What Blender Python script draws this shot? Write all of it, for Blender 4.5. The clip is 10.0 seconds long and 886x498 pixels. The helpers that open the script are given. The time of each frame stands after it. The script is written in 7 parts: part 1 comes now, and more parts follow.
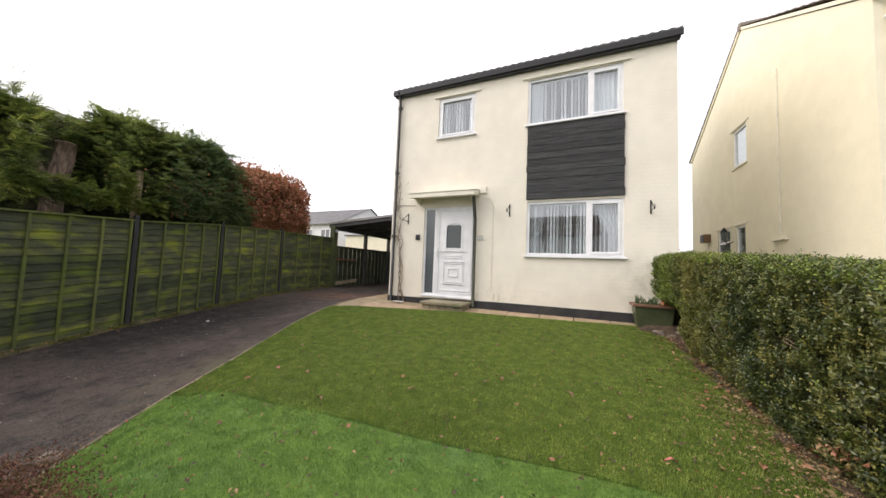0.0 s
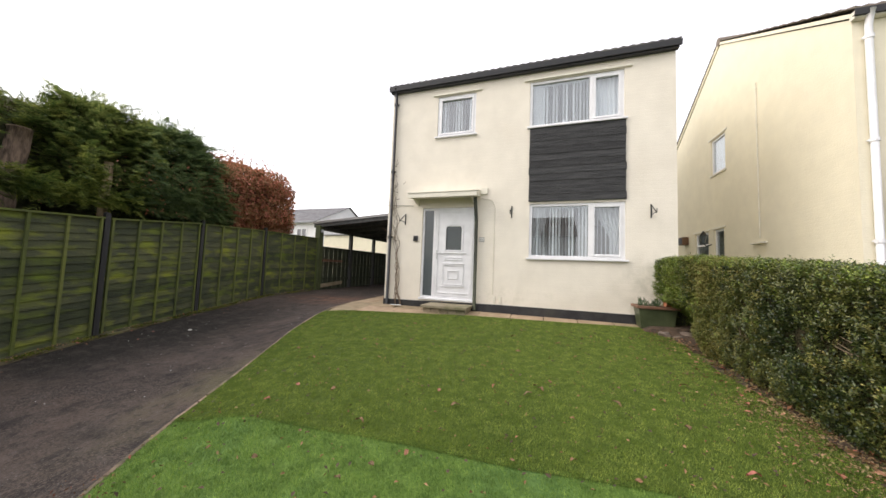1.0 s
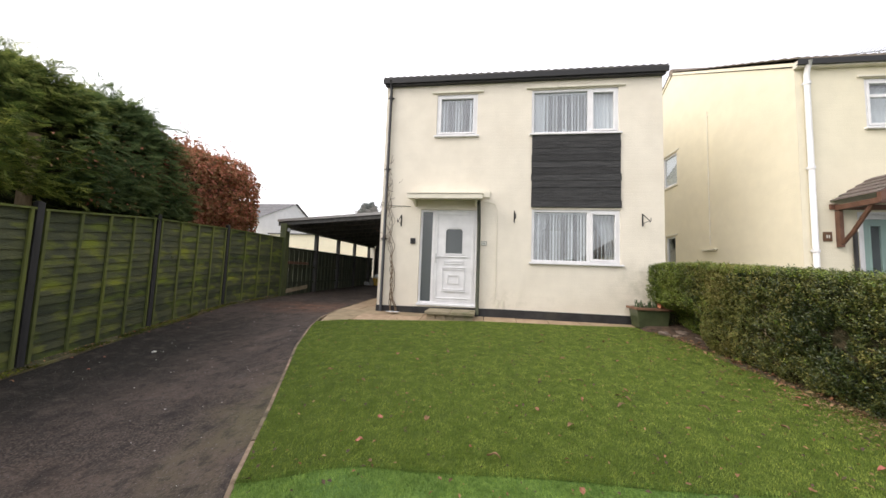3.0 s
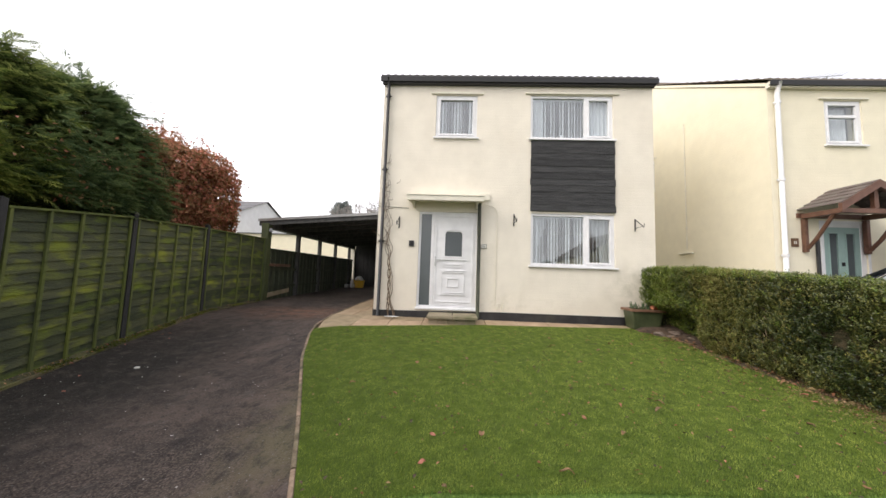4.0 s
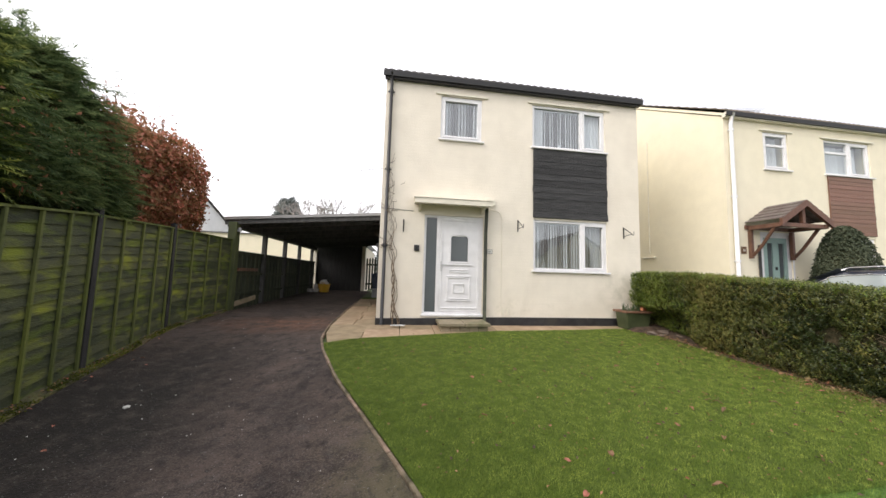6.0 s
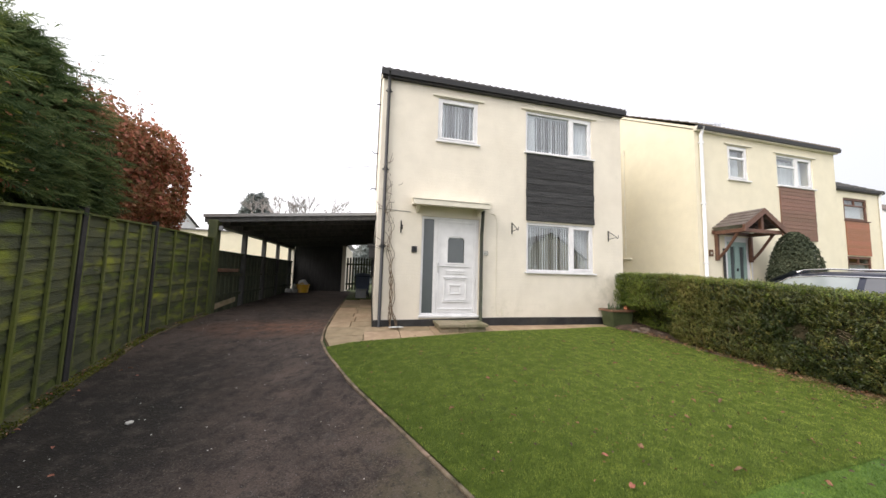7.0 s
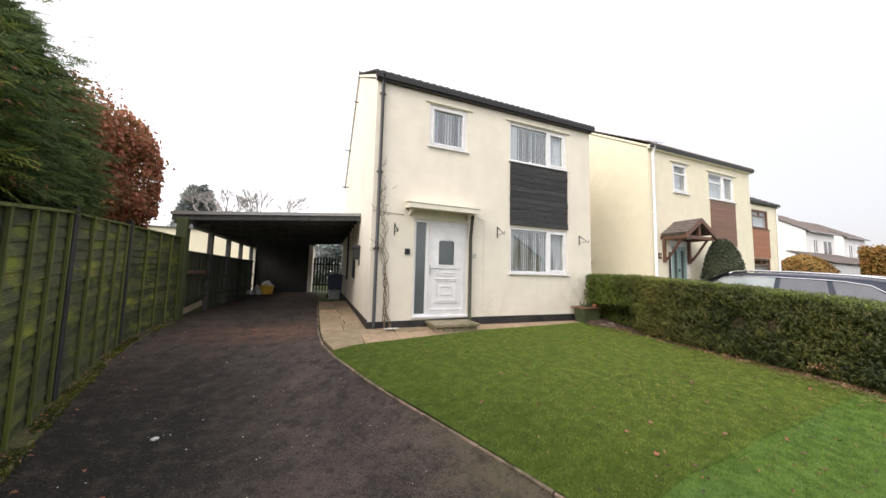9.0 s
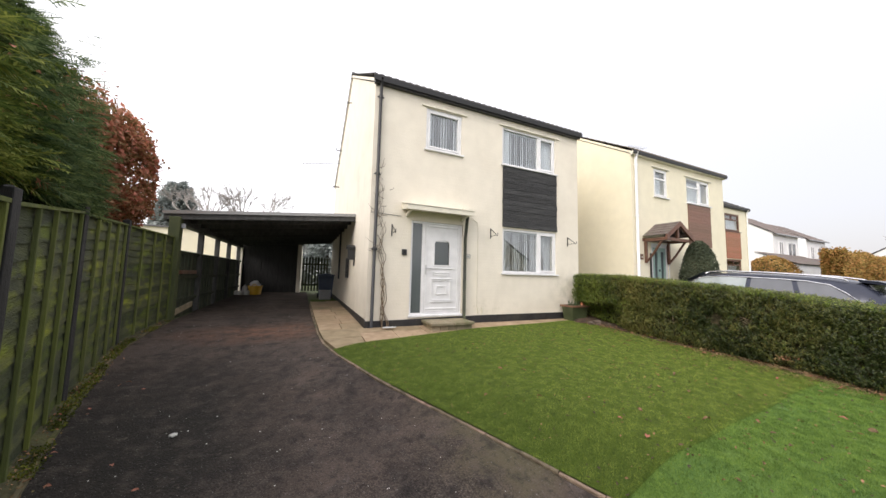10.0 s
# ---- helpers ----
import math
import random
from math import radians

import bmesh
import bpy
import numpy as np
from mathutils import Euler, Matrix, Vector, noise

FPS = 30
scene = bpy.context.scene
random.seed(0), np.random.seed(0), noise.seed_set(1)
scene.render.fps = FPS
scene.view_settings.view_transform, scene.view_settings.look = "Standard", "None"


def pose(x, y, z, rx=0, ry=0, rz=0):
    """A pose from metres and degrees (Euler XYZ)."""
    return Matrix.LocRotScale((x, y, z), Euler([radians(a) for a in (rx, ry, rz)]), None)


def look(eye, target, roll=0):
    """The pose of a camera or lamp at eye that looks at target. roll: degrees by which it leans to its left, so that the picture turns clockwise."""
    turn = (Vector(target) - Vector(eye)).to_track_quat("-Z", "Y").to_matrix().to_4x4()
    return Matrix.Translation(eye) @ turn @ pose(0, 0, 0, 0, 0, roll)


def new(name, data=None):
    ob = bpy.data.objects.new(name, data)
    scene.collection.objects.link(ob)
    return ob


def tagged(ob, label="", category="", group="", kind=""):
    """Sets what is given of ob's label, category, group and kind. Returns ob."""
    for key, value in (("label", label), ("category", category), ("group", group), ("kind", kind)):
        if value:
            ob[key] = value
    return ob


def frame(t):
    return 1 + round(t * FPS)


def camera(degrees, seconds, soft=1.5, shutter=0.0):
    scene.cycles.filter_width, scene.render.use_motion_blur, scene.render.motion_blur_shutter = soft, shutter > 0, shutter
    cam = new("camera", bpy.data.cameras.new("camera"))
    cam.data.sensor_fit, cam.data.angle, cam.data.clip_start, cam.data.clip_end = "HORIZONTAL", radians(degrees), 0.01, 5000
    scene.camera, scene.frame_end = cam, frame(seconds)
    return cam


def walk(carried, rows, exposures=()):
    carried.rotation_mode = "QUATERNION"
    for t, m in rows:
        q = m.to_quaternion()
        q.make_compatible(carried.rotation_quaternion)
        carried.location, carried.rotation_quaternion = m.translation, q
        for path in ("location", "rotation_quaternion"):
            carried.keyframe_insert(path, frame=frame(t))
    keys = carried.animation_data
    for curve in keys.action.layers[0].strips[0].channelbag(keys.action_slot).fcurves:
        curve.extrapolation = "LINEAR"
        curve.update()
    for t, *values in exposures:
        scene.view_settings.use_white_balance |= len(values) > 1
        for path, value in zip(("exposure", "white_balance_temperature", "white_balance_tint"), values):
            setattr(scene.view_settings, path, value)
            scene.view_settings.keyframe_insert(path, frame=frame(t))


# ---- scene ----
cam = camera(110.9, 10.0)
PATH = [
    (0, (0.003, -0.058, 1.489), (-0.79, 1.774, 1.613), 2.3),
    (0.5, (-0.292, -0.096, 1.507), (-1.01, 1.766, 1.634), 2.3),
    (1, (-0.6, -0.106, 1.519), (-1.237, 1.786, 1.649), 2.2),
    (1.5, (-0.926, -0.096, 1.511), (-1.478, 1.822, 1.648), 2.2),
    (2, (-1.248, -0.126, 1.51), (-1.709, 1.815, 1.653), 2.1),
    (2.5, (-1.601, -0.162, 1.528), (-1.963, 1.799, 1.672), 2.1),
    (4, (-2.556, -0.109, 1.584), (-2.635, 1.883, 1.743), 2.0),
    (4.5, (-2.873, -0.056, 1.61), (-2.862, 1.937, 1.771), 1.9),
    (5, (-3.204, 0.016, 1.62), (-3.1, 2.007, 1.786), 1.8),
    (6.5, (-4.127, 0.161, 1.685), (-3.763, 2.121, 1.854), 1.6),
    (7, (-4.372, 0.181, 1.701), (-3.917, 2.121, 1.868), 1.6),
    (7.5, (-4.595, 0.18, 1.715), (-4.057, 2.099, 1.883), 1.5),
    (8, (-4.815, 0.197, 1.726), (-4.202, 2.093, 1.894), 1.4),
    (8.5, (-5.008, 0.213, 1.74), (-4.331, 2.088, 1.905), 1.4),
    (9, (-5.177, 0.199, 1.749), (-4.446, 2.053, 1.914), 1.4),
    (9.5, (-5.326, 0.16, 1.743), (-4.55, 1.996, 1.91), 1.3),
    (10, (-5.46, 0.12, 1.746), (-4.641, 1.937, 1.913), 1.4),
]
walk(cam, [(t, look(eye, target, roll)) for t, eye, target, roll in PATH])

# ---------------------------------------------------------------- world and light
world = bpy.data.worlds.new("world")
scene.world = world
world.use_nodes = True
wn, wl = world.node_tree.nodes, world.node_tree.links
wn.clear()
SUN_EL, SUN_AZ = 38.0, 245.0
sky = wn.new("ShaderNodeTexSky")
sky.sky_type = 'NISHITA'
sky.sun_disc = False
sky.sun_elevation, sky.sun_rotation = radians(SUN_EL), radians(SUN_AZ)
sky.air_density, sky.dust_density = 1.0, 6.0
bg_sky = wn.new("ShaderNodeBackground")
bg_sky.inputs[1].default_value = 0.05
wl.new(sky.outputs[0], bg_sky.inputs[0])
# the layer of fog: brighter towards the sun, greyer away from it
geo = wn.new("ShaderNodeTexCoord")
dotp = wn.new("ShaderNodeVectorMath")
dotp.operation = 'DOT_PRODUCT'
dotp.inputs[1].default_value = (-0.88, -0.10, 0.46)
wl.new(geo.outputs["Generated"], dotp.inputs[0])
ramp = wn.new("ShaderNodeMapRange")
ramp.inputs[1].default_value, ramp.inputs[2].default_value = -0.85, 0.7
ramp.inputs[3].default_value, ramp.inputs[4].default_value = 0.72, 1.75
wl.new(dotp.outputs["Value"], ramp.inputs[0])
bg_fog = wn.new("ShaderNodeBackground")
bg_fog.inputs[0].default_value = (1.0, 0.970, 0.998, 1)
wl.new(ramp.outputs[0], bg_fog.inputs[1])
both = wn.new("ShaderNodeAddShader")
wl.new(bg_sky.outputs[0], both.inputs[0])
wl.new(bg_fog.outputs[0], both.inputs[1])
wout = wn.new("ShaderNodeOutputWorld")
wl.new(both.outputs[0], wout.inputs[0])

sun_data = bpy.data.lights.new("sun", 'SUN')
sun_data.energy, sun_data.angle, sun_data.color = 1.0, radians(25), (1.0, 0.95, 0.88)
sun = new("sun", sun_data)
sun.matrix_world = look((-38 * math.cos(radians(SUN_EL)), -14, 40 * math.sin(radians(SUN_EL))), (0, 0, 0))
scene.view_settings.exposure = 0.12

# ---------------------------------------------------------------- materials


def nodes_of(name):
    m = bpy.data.materials.new(name)
    m.use_nodes = True
    return m, m.node_tree.nodes, m.node_tree.links, m.node_tree.nodes["Principled BSDF"]


def surf(name, c1, c2, scale=8.0, rough=0.7, bump=0.15, bump_scale=60.0, stain=None, stain_scale=0.8, stain_amt=0.5,
         stretch=(1, 1, 1), metal=0.0, vary=0.0, island=False, spec=0.5, sharp=(0.35, 0.65), stain_sharp=(0.5, 0.7)):
    """Two colours mixed by noise, a stain over them, fine relief."""
    m, n, l, b = nodes_of(name)
    tc = n.new("ShaderNodeTexCoord")
    mp = n.new("ShaderNodeMapping")
    mp.inputs["Scale"].default_value = stretch
    l.new(tc.outputs["Object"], mp.inputs[0])
    t1 = n.new("ShaderNodeTexNoise")
    t1.inputs["Scale"].default_value, t1.inputs["Detail"].default_value = scale, 6
    l.new(mp.outputs[0], t1.inputs[0])
    r1 = n.new("ShaderNodeMapRange")
    r1.inputs[1].default_value, r1.inputs[2].default_value = sharp
    l.new(t1.outputs[0], r1.inputs[0])
    mix = n.new("ShaderNodeMix")
    mix.data_type = 'RGBA'
    mix.inputs[6].default_value, mix.inputs[7].default_value = (*c1, 1), (*c2, 1)
    l.new(r1.outputs[0], mix.inputs[0])
    col = mix.outputs[2]
    if stain:
        t2 = n.new("ShaderNodeTexNoise")
        t2.inputs["Scale"].default_value, t2.inputs["Detail"].default_value = stain_scale, 5
        l.new(mp.outputs[0], t2.inputs[0])
        r2 = n.new("ShaderNodeMapRange")
        r2.inputs[1].default_value, r2.inputs[2].default_value = stain_sharp
        r2.inputs[4].default_value = stain_amt
        l.new(t2.outputs[0], r2.inputs[0])
        mix2 = n.new("ShaderNodeMix")
        mix2.data_type = 'RGBA'
        mix2.inputs[7].default_value = (*stain, 1)
        l.new(r2.outputs[0], mix2.inputs[0])
        l.new(col, mix2.inputs[6])
        col = mix2.outputs[2]
    if vary:
        rnd = n.new("ShaderNodeNewGeometry" if island else "ShaderNodeObjectInfo").outputs["Random Per Island" if island else "Random"]
        r3 = n.new("ShaderNodeMapRange")
        r3.inputs[3].default_value, r3.inputs[4].default_value = 1 - vary, 1 + vary
        l.new(rnd, r3.inputs[0])
        hs = n.new("ShaderNodeHueSaturation")
        l.new(r3.outputs[0], hs.inputs["Value"])
        r4 = n.new("ShaderNodeMapRange")
        r4.inputs[3].default_value, r4.inputs[4].default_value = 0.5 + 0.06 * vary, 0.5 - 0.06 * vary
        l.new(rnd, r4.inputs[0])
        l.new(r4.outputs[0], hs.inputs["Hue"])
        l.new(col, hs.inputs["Color"])
        col = hs.outputs[0]
    l.new(col, b.inputs["Base Color"])
    b.inputs["Roughness"].default_value, b.inputs["Metallic"].default_value = rough, metal
    b.inputs["Specular IOR Level"].default_value = spec
    if bump:
        t3 = n.new("ShaderNodeTexNoise")
        t3.inputs["Scale"].default_value, t3.inputs["Detail"].default_value = bump_scale, 5
        l.new(mp.outputs[0], t3.inputs[0])
        bp = n.new("ShaderNodeBump")
        bp.inputs["Strength"].default_value, bp.inputs["Distance"].default_value = bump, 0.02
        l.new(t3.outputs[0], bp.inputs["Height"])
        l.new(bp.outputs[0], b.inputs["Normal"])
    return m


def render_wall(name, c, dirt):
    """Painted masonry: faint courses under thick paint, damp marks."""
    m = surf(name, c, tuple(v * 0.94 for v in c), 3.0, 0.85, 0.25, 45.0, dirt, 0.9, 0.5, stain_sharp=(0.50, 0.78), spec=0.25)
    n, l = m.node_tree.nodes, m.node_tree.links
    b = n["Principled BSDF"]
    old = b.inputs["Normal"].links[0].from_node
    tc = n.new("ShaderNodeTexCoord")
    sep = n.new("ShaderNodeSeparateXYZ")
    l.new(tc.outputs["Object"], sep.inputs[0])
    add = n.new("ShaderNodeMath")
    l.new(sep.outputs[0], add.inputs[0])
    l.new(sep.outputs[1], add.inputs[1])
    comb = n.new("ShaderNodeCombineXYZ")
    l.new(add.outputs[0], comb.inputs[0])
    l.new(sep.outputs[2], comb.inputs[1])
    br = n.new("ShaderNodeTexBrick")
    br.inputs["Scale"].default_value = 1.0
    br.inputs["Brick Width"].default_value, br.inputs["Row Height"].default_value = 0.225, 0.075
    br.inputs["Mortar Size"].default_value, br.inputs["Mortar Smooth"].default_value = 0.012, 1.0
    br.inputs["Color1"].default_value = br.inputs["Color2"].default_value = (1, 1, 1, 1)
    br.inputs["Mortar"].default_value = (0, 0, 0, 1)
    l.new(comb.outputs[0], br.inputs[0])
    bp = n.new("ShaderNodeBump")
    bp.inputs["Strength"].default_value, bp.inputs["Distance"].default_value = 0.11, 0.008
    l.new(br.outputs[0], bp.inputs["Height"])
    l.new(bp.outputs[0], old.inputs["Normal"])
    return m


def stain_layer(m, colour, scale, lo, hi, amount, centre=None, size=(1, 1, 1), detail=8):
    """One more colour over a material, by noise, within an ellipsoid where a centre is given."""
    n, l = m.node_tree.nodes, m.node_tree.links
    b = n["Principled BSDF"]
    col = b.inputs["Base Color"].links[0].from_socket
    tc = n.new("ShaderNodeTexCoord")
    t = n.new("ShaderNodeTexNoise")
    t.inputs["Scale"].default_value, t.inputs["Detail"].default_value, t.inputs["Roughness"].default_value = scale, detail, 0.65
    l.new(tc.outputs["Object"], t.inputs[0])
    r = n.new("ShaderNodeMapRange")
    r.inputs[1].default_value, r.inputs[2].default_value, r.inputs[4].default_value = lo, hi, amount
    l.new(t.outputs[0], r.inputs[0])
    fac = r.outputs[0]
    if centre:
        mp = n.new("ShaderNodeMapping")
        mp.vector_type = 'TEXTURE'
        mp.inputs["Location"].default_value, mp.inputs["Scale"].default_value = centre, size
        l.new(tc.outputs["Object"], mp.inputs[0])
        g = n.new("ShaderNodeTexGradient")
        g.gradient_type = 'SPHERICAL'
        l.new(mp.outputs[0], g.inputs[0])
        mu = n.new("ShaderNodeMath")
        mu.operation = 'MULTIPLY'
        l.new(fac, mu.inputs[0])
        l.new(g.outputs[0], mu.inputs[1])
        fac = mu.outputs[0]
    mx = n.new("ShaderNodeMix")
    mx.data_type = 'RGBA'
    mx.inputs[7].default_value = (*colour, 1)
    l.new(fac, mx.inputs[0])
    l.new(col, mx.inputs[6])
    l.new(mx.outputs[2], b.inputs["Base Color"])


def plain(name, c, rough=0.4, metal=0.0, spec=0.5):
    return surf(name, c, tuple(v * 0.9 for v in c), 5.0, rough, 0.03, 30.0, metal=metal, spec=spec)


def glass_mat(name, tint=(0.75, 0.8, 0.82), mirror=0.16):
    """A pane: see-through with a mirror share that grows at a glance."""
    m, n, l, b = nodes_of(name)
    n.remove(b)
    tr = n.new("ShaderNodeBsdfTransparent")
    tr.inputs[0].default_value = (*tint, 1)
    gl = n.new("ShaderNodeBsdfGlossy")
    gl.inputs["Roughness"].default_value = 0.015
    fr = n.new("ShaderNodeLayerWeight")
    fr.inputs[0].default_value = 0.5
    pw = n.new("ShaderNodeMath")
    pw.operation = 'POWER'
    pw.inputs[1].default_value = 4.5
    l.new(fr.outputs["Facing"], pw.inputs[0])
    mr = n.new("ShaderNodeMapRange")
    mr.inputs[3].default_value, mr.inputs[4].default_value = mirror, 0.9
    l.new(pw.outputs[0], mr.inputs[0])
    mx = n.new("ShaderNodeMixShader")
    l.new(mr.outputs[0], mx.inputs[0])
    l.new(tr.outputs[0], mx.inputs[1])
    l.new(gl.outputs[0], mx.inputs[2])
    l.new(mx.outputs[0], n["Material Output"].inputs[0])
    return m


def leaf_mat(name, c1, c2, rough=0.5, through_amt=0.25, vary=0.45, scale=1.2, spec=0.4):
    m = surf(name, c1, c2, scale, rough, 0.0, vary=vary, island=True, spec=spec, sharp=(0.4, 0.6))
    n, l = m.node_tree.nodes, m.node_tree.links
    b = n["Principled BSDF"]
    tl = n.new("ShaderNodeBsdfTranslucent")
    l.new(b.inputs["Base Color"].links[0].from_socket, tl.inputs[0])
    mx = n.new("ShaderNodeMixShader")
    mx.inputs[0].default_value = through_amt
    l.new(b.outputs[0], mx.inputs[1])
    l.new(tl.outputs[0], mx.inputs[2])
    l.new(mx.outputs[0], n["Material Output"].inputs[0])
    return m


M_WALL = render_wall("cream_masonry_paint", (0.82, 0.77, 0.665), (0.66, 0.60, 0.50))
M_HOME = render_wall("cream_masonry_paint_with_grime", (0.81, 0.755, 0.645), (0.64, 0.58, 0.48))
stain_layer(M_HOME, (0.42, 0.41, 0.31), 3.0, 0.42, 0.75, 0.9, (2.55, 0, 0.75), (0.75, 1.5, 0.65))
stain_layer(M_HOME, (0.50, 0.47, 0.36), 4.0, 0.46, 0.75, 0.8, (-0.2, 0, 0.35), (1.6, 1.5, 0.3))
stain_layer(M_HOME, (0.60, 0.55, 0.45), 1.4, 0.52, 0.80, 0.35)
M_WALL_N = render_wall("pale_yellow_masonry_paint", (0.81, 0.755, 0.59), (0.75, 0.69, 0.52))
M_WALL_W = render_wall("white_masonry_paint", (0.80, 0.80, 0.80), (0.65, 0.65, 0.65))
M_TRIM = plain("cream_trim_paint", (0.78, 0.74, 0.62), 0.6)
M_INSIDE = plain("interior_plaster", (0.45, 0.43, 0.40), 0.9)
M_UPVC = plain("white_upvc", (0.82, 0.82, 0.83), 0.28)
M_GLASS = glass_mat("window_glass", (0.90, 0.93, 0.94), 0.13)
M_FROST = surf("obscured_glass", (0.085, 0.10, 0.106), (0.092, 0.107, 0.113), 3, 0.16, 0.04, 70.0, spec=0.8)
M_BLACK = plain("black_gloss_paint", (0.022, 0.022, 0.024), 0.45)
M_PLINTH = surf("black_bitumen_paint", (0.014, 0.014, 0.016), (0.03, 0.03, 0.032), 6, 0.55, 0.3, 50, (0.07, 0.065, 0.05), 2.0, 0.4)
M_CLAD = surf("black_stained_board", (0.020, 0.021, 0.022), (0.048, 0.048, 0.049), 5, 0.7, 0.9, 26, (0.07, 0.07, 0.068), 2.5, 0.3, stretch=(0.5, 1, 8), vary=0.3)
M_CLAD_BR = surf("brown_board", (0.17, 0.085, 0.055), (0.21, 0.11, 0.07), 3, 0.5, 0.2, 30, stretch=(0.6, 1, 9), vary=0.12)
M_CLAD_OR = surf("orange_brown_board", (0.30, 0.115, 0.055), (0.35, 0.14, 0.07), 3, 0.5, 0.2, 30, stretch=(0.6, 1, 9), vary=0.12)
M_TILE = surf("dark_concrete_roof_tile", (0.055, 0.053, 0.055), (0.10, 0.095, 0.09), 5, 0.85, 0.4, 50, (0.13, 0.13, 0.10), 2.5, 0.4, vary=0.15)
M_TILE_N = surf("weathered_brown_grey_tile", (0.17, 0.14, 0.115), (0.24, 0.20, 0.165), 7, 0.85, 0.4, 40, (0.12, 0.12, 0.08), 3, 0.6)
M_TILE_BR = surf("brown_roof_tile", (0.125, 0.098, 0.088), (0.17, 0.14, 0.125), 5, 0.85, 0.4, 50, (0.12, 0.13, 0.10), 3, 0.5, vary=0.2)
M_TILE_GR = surf("grey_roof_slate", (0.115, 0.112, 0.118), (0.17, 0.168, 0.172), 3, 0.8, 0.2, 30)


def asphalt():
    """Worn asphalt: pale grit, dark and dusty patches, rust-brown stain by the carport, moss along the edges."""
    m = surf("worn_asphalt", (0.022, 0.017, 0.0145), (0.118, 0.092, 0.077), 70, 0.88, 1.0, 70, (0.092, 0.070, 0.058), 0.8, 0.7,
             sharp=(0.40, 0.66), stain_sharp=(0.40, 0.64), spec=0.3)
    stain_layer(m, (0.112, 0.080, 0.062), 1.1, 0.46, 0.66, 0.6, detail=12)
    stain_layer(m, (0.014, 0.012, 0.012), 0.9, 0.52, 0.66, 0.55, detail=14)
    stain_layer(m, (0.016, 0.014, 0.014), 2.6, 0.48, 0.70, 0.55, detail=12)
    stain_layer(m, (0.10, 0.09, 0.083), 6.0, 0.56, 0.72, 0.45, detail=12)
    stain_layer(m, (0.009, 0.009, 0.009), 9.0, 0.60, 0.68, 0.7)
    stain_layer(m, (0.16, 0.085, 0.055), 2.5, 0.35, 0.6, 1.6, (-5.9, 6.9, 0.6), (1.9, 0.9, 2))
    stain_layer(m, (0.10, 0.09, 0.05), 2.2, 0.42, 0.6, 0.9, (-3.7, 2.5, 0.3), (0.9, 1.6, 2))
    stain_layer(m, (0.016, 0.014, 0.011), 1.6, 0.22, 0.52, 2.0, (-6.9, 3.1, 0.3), (1.7, 3.2, 2), detail=12)
    stain_layer(m, (0.010, 0.009, 0.008), 22, 0.53, 0.64, 0.5, detail=10)
    stain_layer(m, (0.15, 0.12, 0.10), 30, 0.58, 0.68, 0.4, detail=10)
    stain_layer(m, (0.13, 0.104, 0.088), 6.5, 0.50, 0.68, 0.32, detail=15)
    stain_layer(m, (0.013, 0.011, 0.010), 5.2, 0.52, 0.66, 0.6, detail=15)
    stain_layer(m, (0.24, 0.23, 0.22), 75, 0.66, 0.72, 0.7, detail=2)
    return m


M_ASPHALT = asphalt()
M_ROAD = surf("road_asphalt", (0.05, 0.05, 0.052), (0.075, 0.075, 0.075), 60, 0.9, 0.5, 120)
M_EARTH = surf("garden_ground", (0.06, 0.085, 0.03), (0.10, 0.12, 0.045), 2, 0.95, 0.5, 30, (0.11, 0.085, 0.05), 0.4, 0.5)
M_SOIL = surf("leaf_mould_soil", (0.045, 0.03, 0.02), (0.10, 0.065, 0.04), 14, 0.95, 0.9, 40, (0.14, 0.09, 0.055), 5, 0.5)
M_MOSSOIL = surf("mossy_soil", (0.030, 0.028, 0.014), (0.060, 0.058, 0.024), 12, 0.95, 0.9, 40, (0.11, 0.115, 0.03), 5, 0.7)
M_MOSSBOARD = surf("mossy_edging_board", (0.07, 0.062, 0.034), (0.13, 0.115, 0.06), 10, 0.9, 0.6, 50, (0.12, 0.125, 0.03), 4, 0.8, vary=0.25)
M_TURF = surf("olive_artificial_turf", (0.050, 0.082, 0.009), (0.090, 0.130, 0.017), 40, 0.8, 1.0, 160, (0.050, 0.080, 0.010), 1.3, 0.6, spec=0.2)
M_TURF_L = surf("emerald_artificial_turf", (0.092, 0.162, 0.030), (0.150, 0.240, 0.048), 40, 0.75, 0.9, 160, (0.095, 0.19, 0.058), 1.5, 0.5, spec=0.2)
M_BLADE = leaf_mat("olive_turf_fibre", (0.124, 0.186, 0.021), (0.235, 0.305, 0.052), 0.5, 0.2, 0.35, 9, 0.3)
M_BLADE_L = leaf_mat("emerald_turf_fibre", (0.098, 0.176, 0.030), (0.20, 0.318, 0.062), 0.5, 0.2, 0.35, 9, 0.3)
M_KERB = surf("weathered_edging", (0.14, 0.10, 0.065), (0.26, 0.20, 0.135), 14, 0.9, 0.8, 60, (0.055, 0.055, 0.028), 4, 0.9, vary=0.3)
M_SLAB = surf("buff_paving_stone", (0.30, 0.220, 0.135), (0.38, 0.290, 0.185), 6, 0.85, 0.3, 70, (0.19, 0.140, 0.080), 2.2, 0.6, vary=0.16)
M_STEP = surf("mossy_step_stone", (0.25, 0.21, 0.14), (0.33, 0.28, 0.19), 8, 0.9, 0.5, 50, (0.10, 0.11, 0.04), 4, 0.8, vary=0.15)
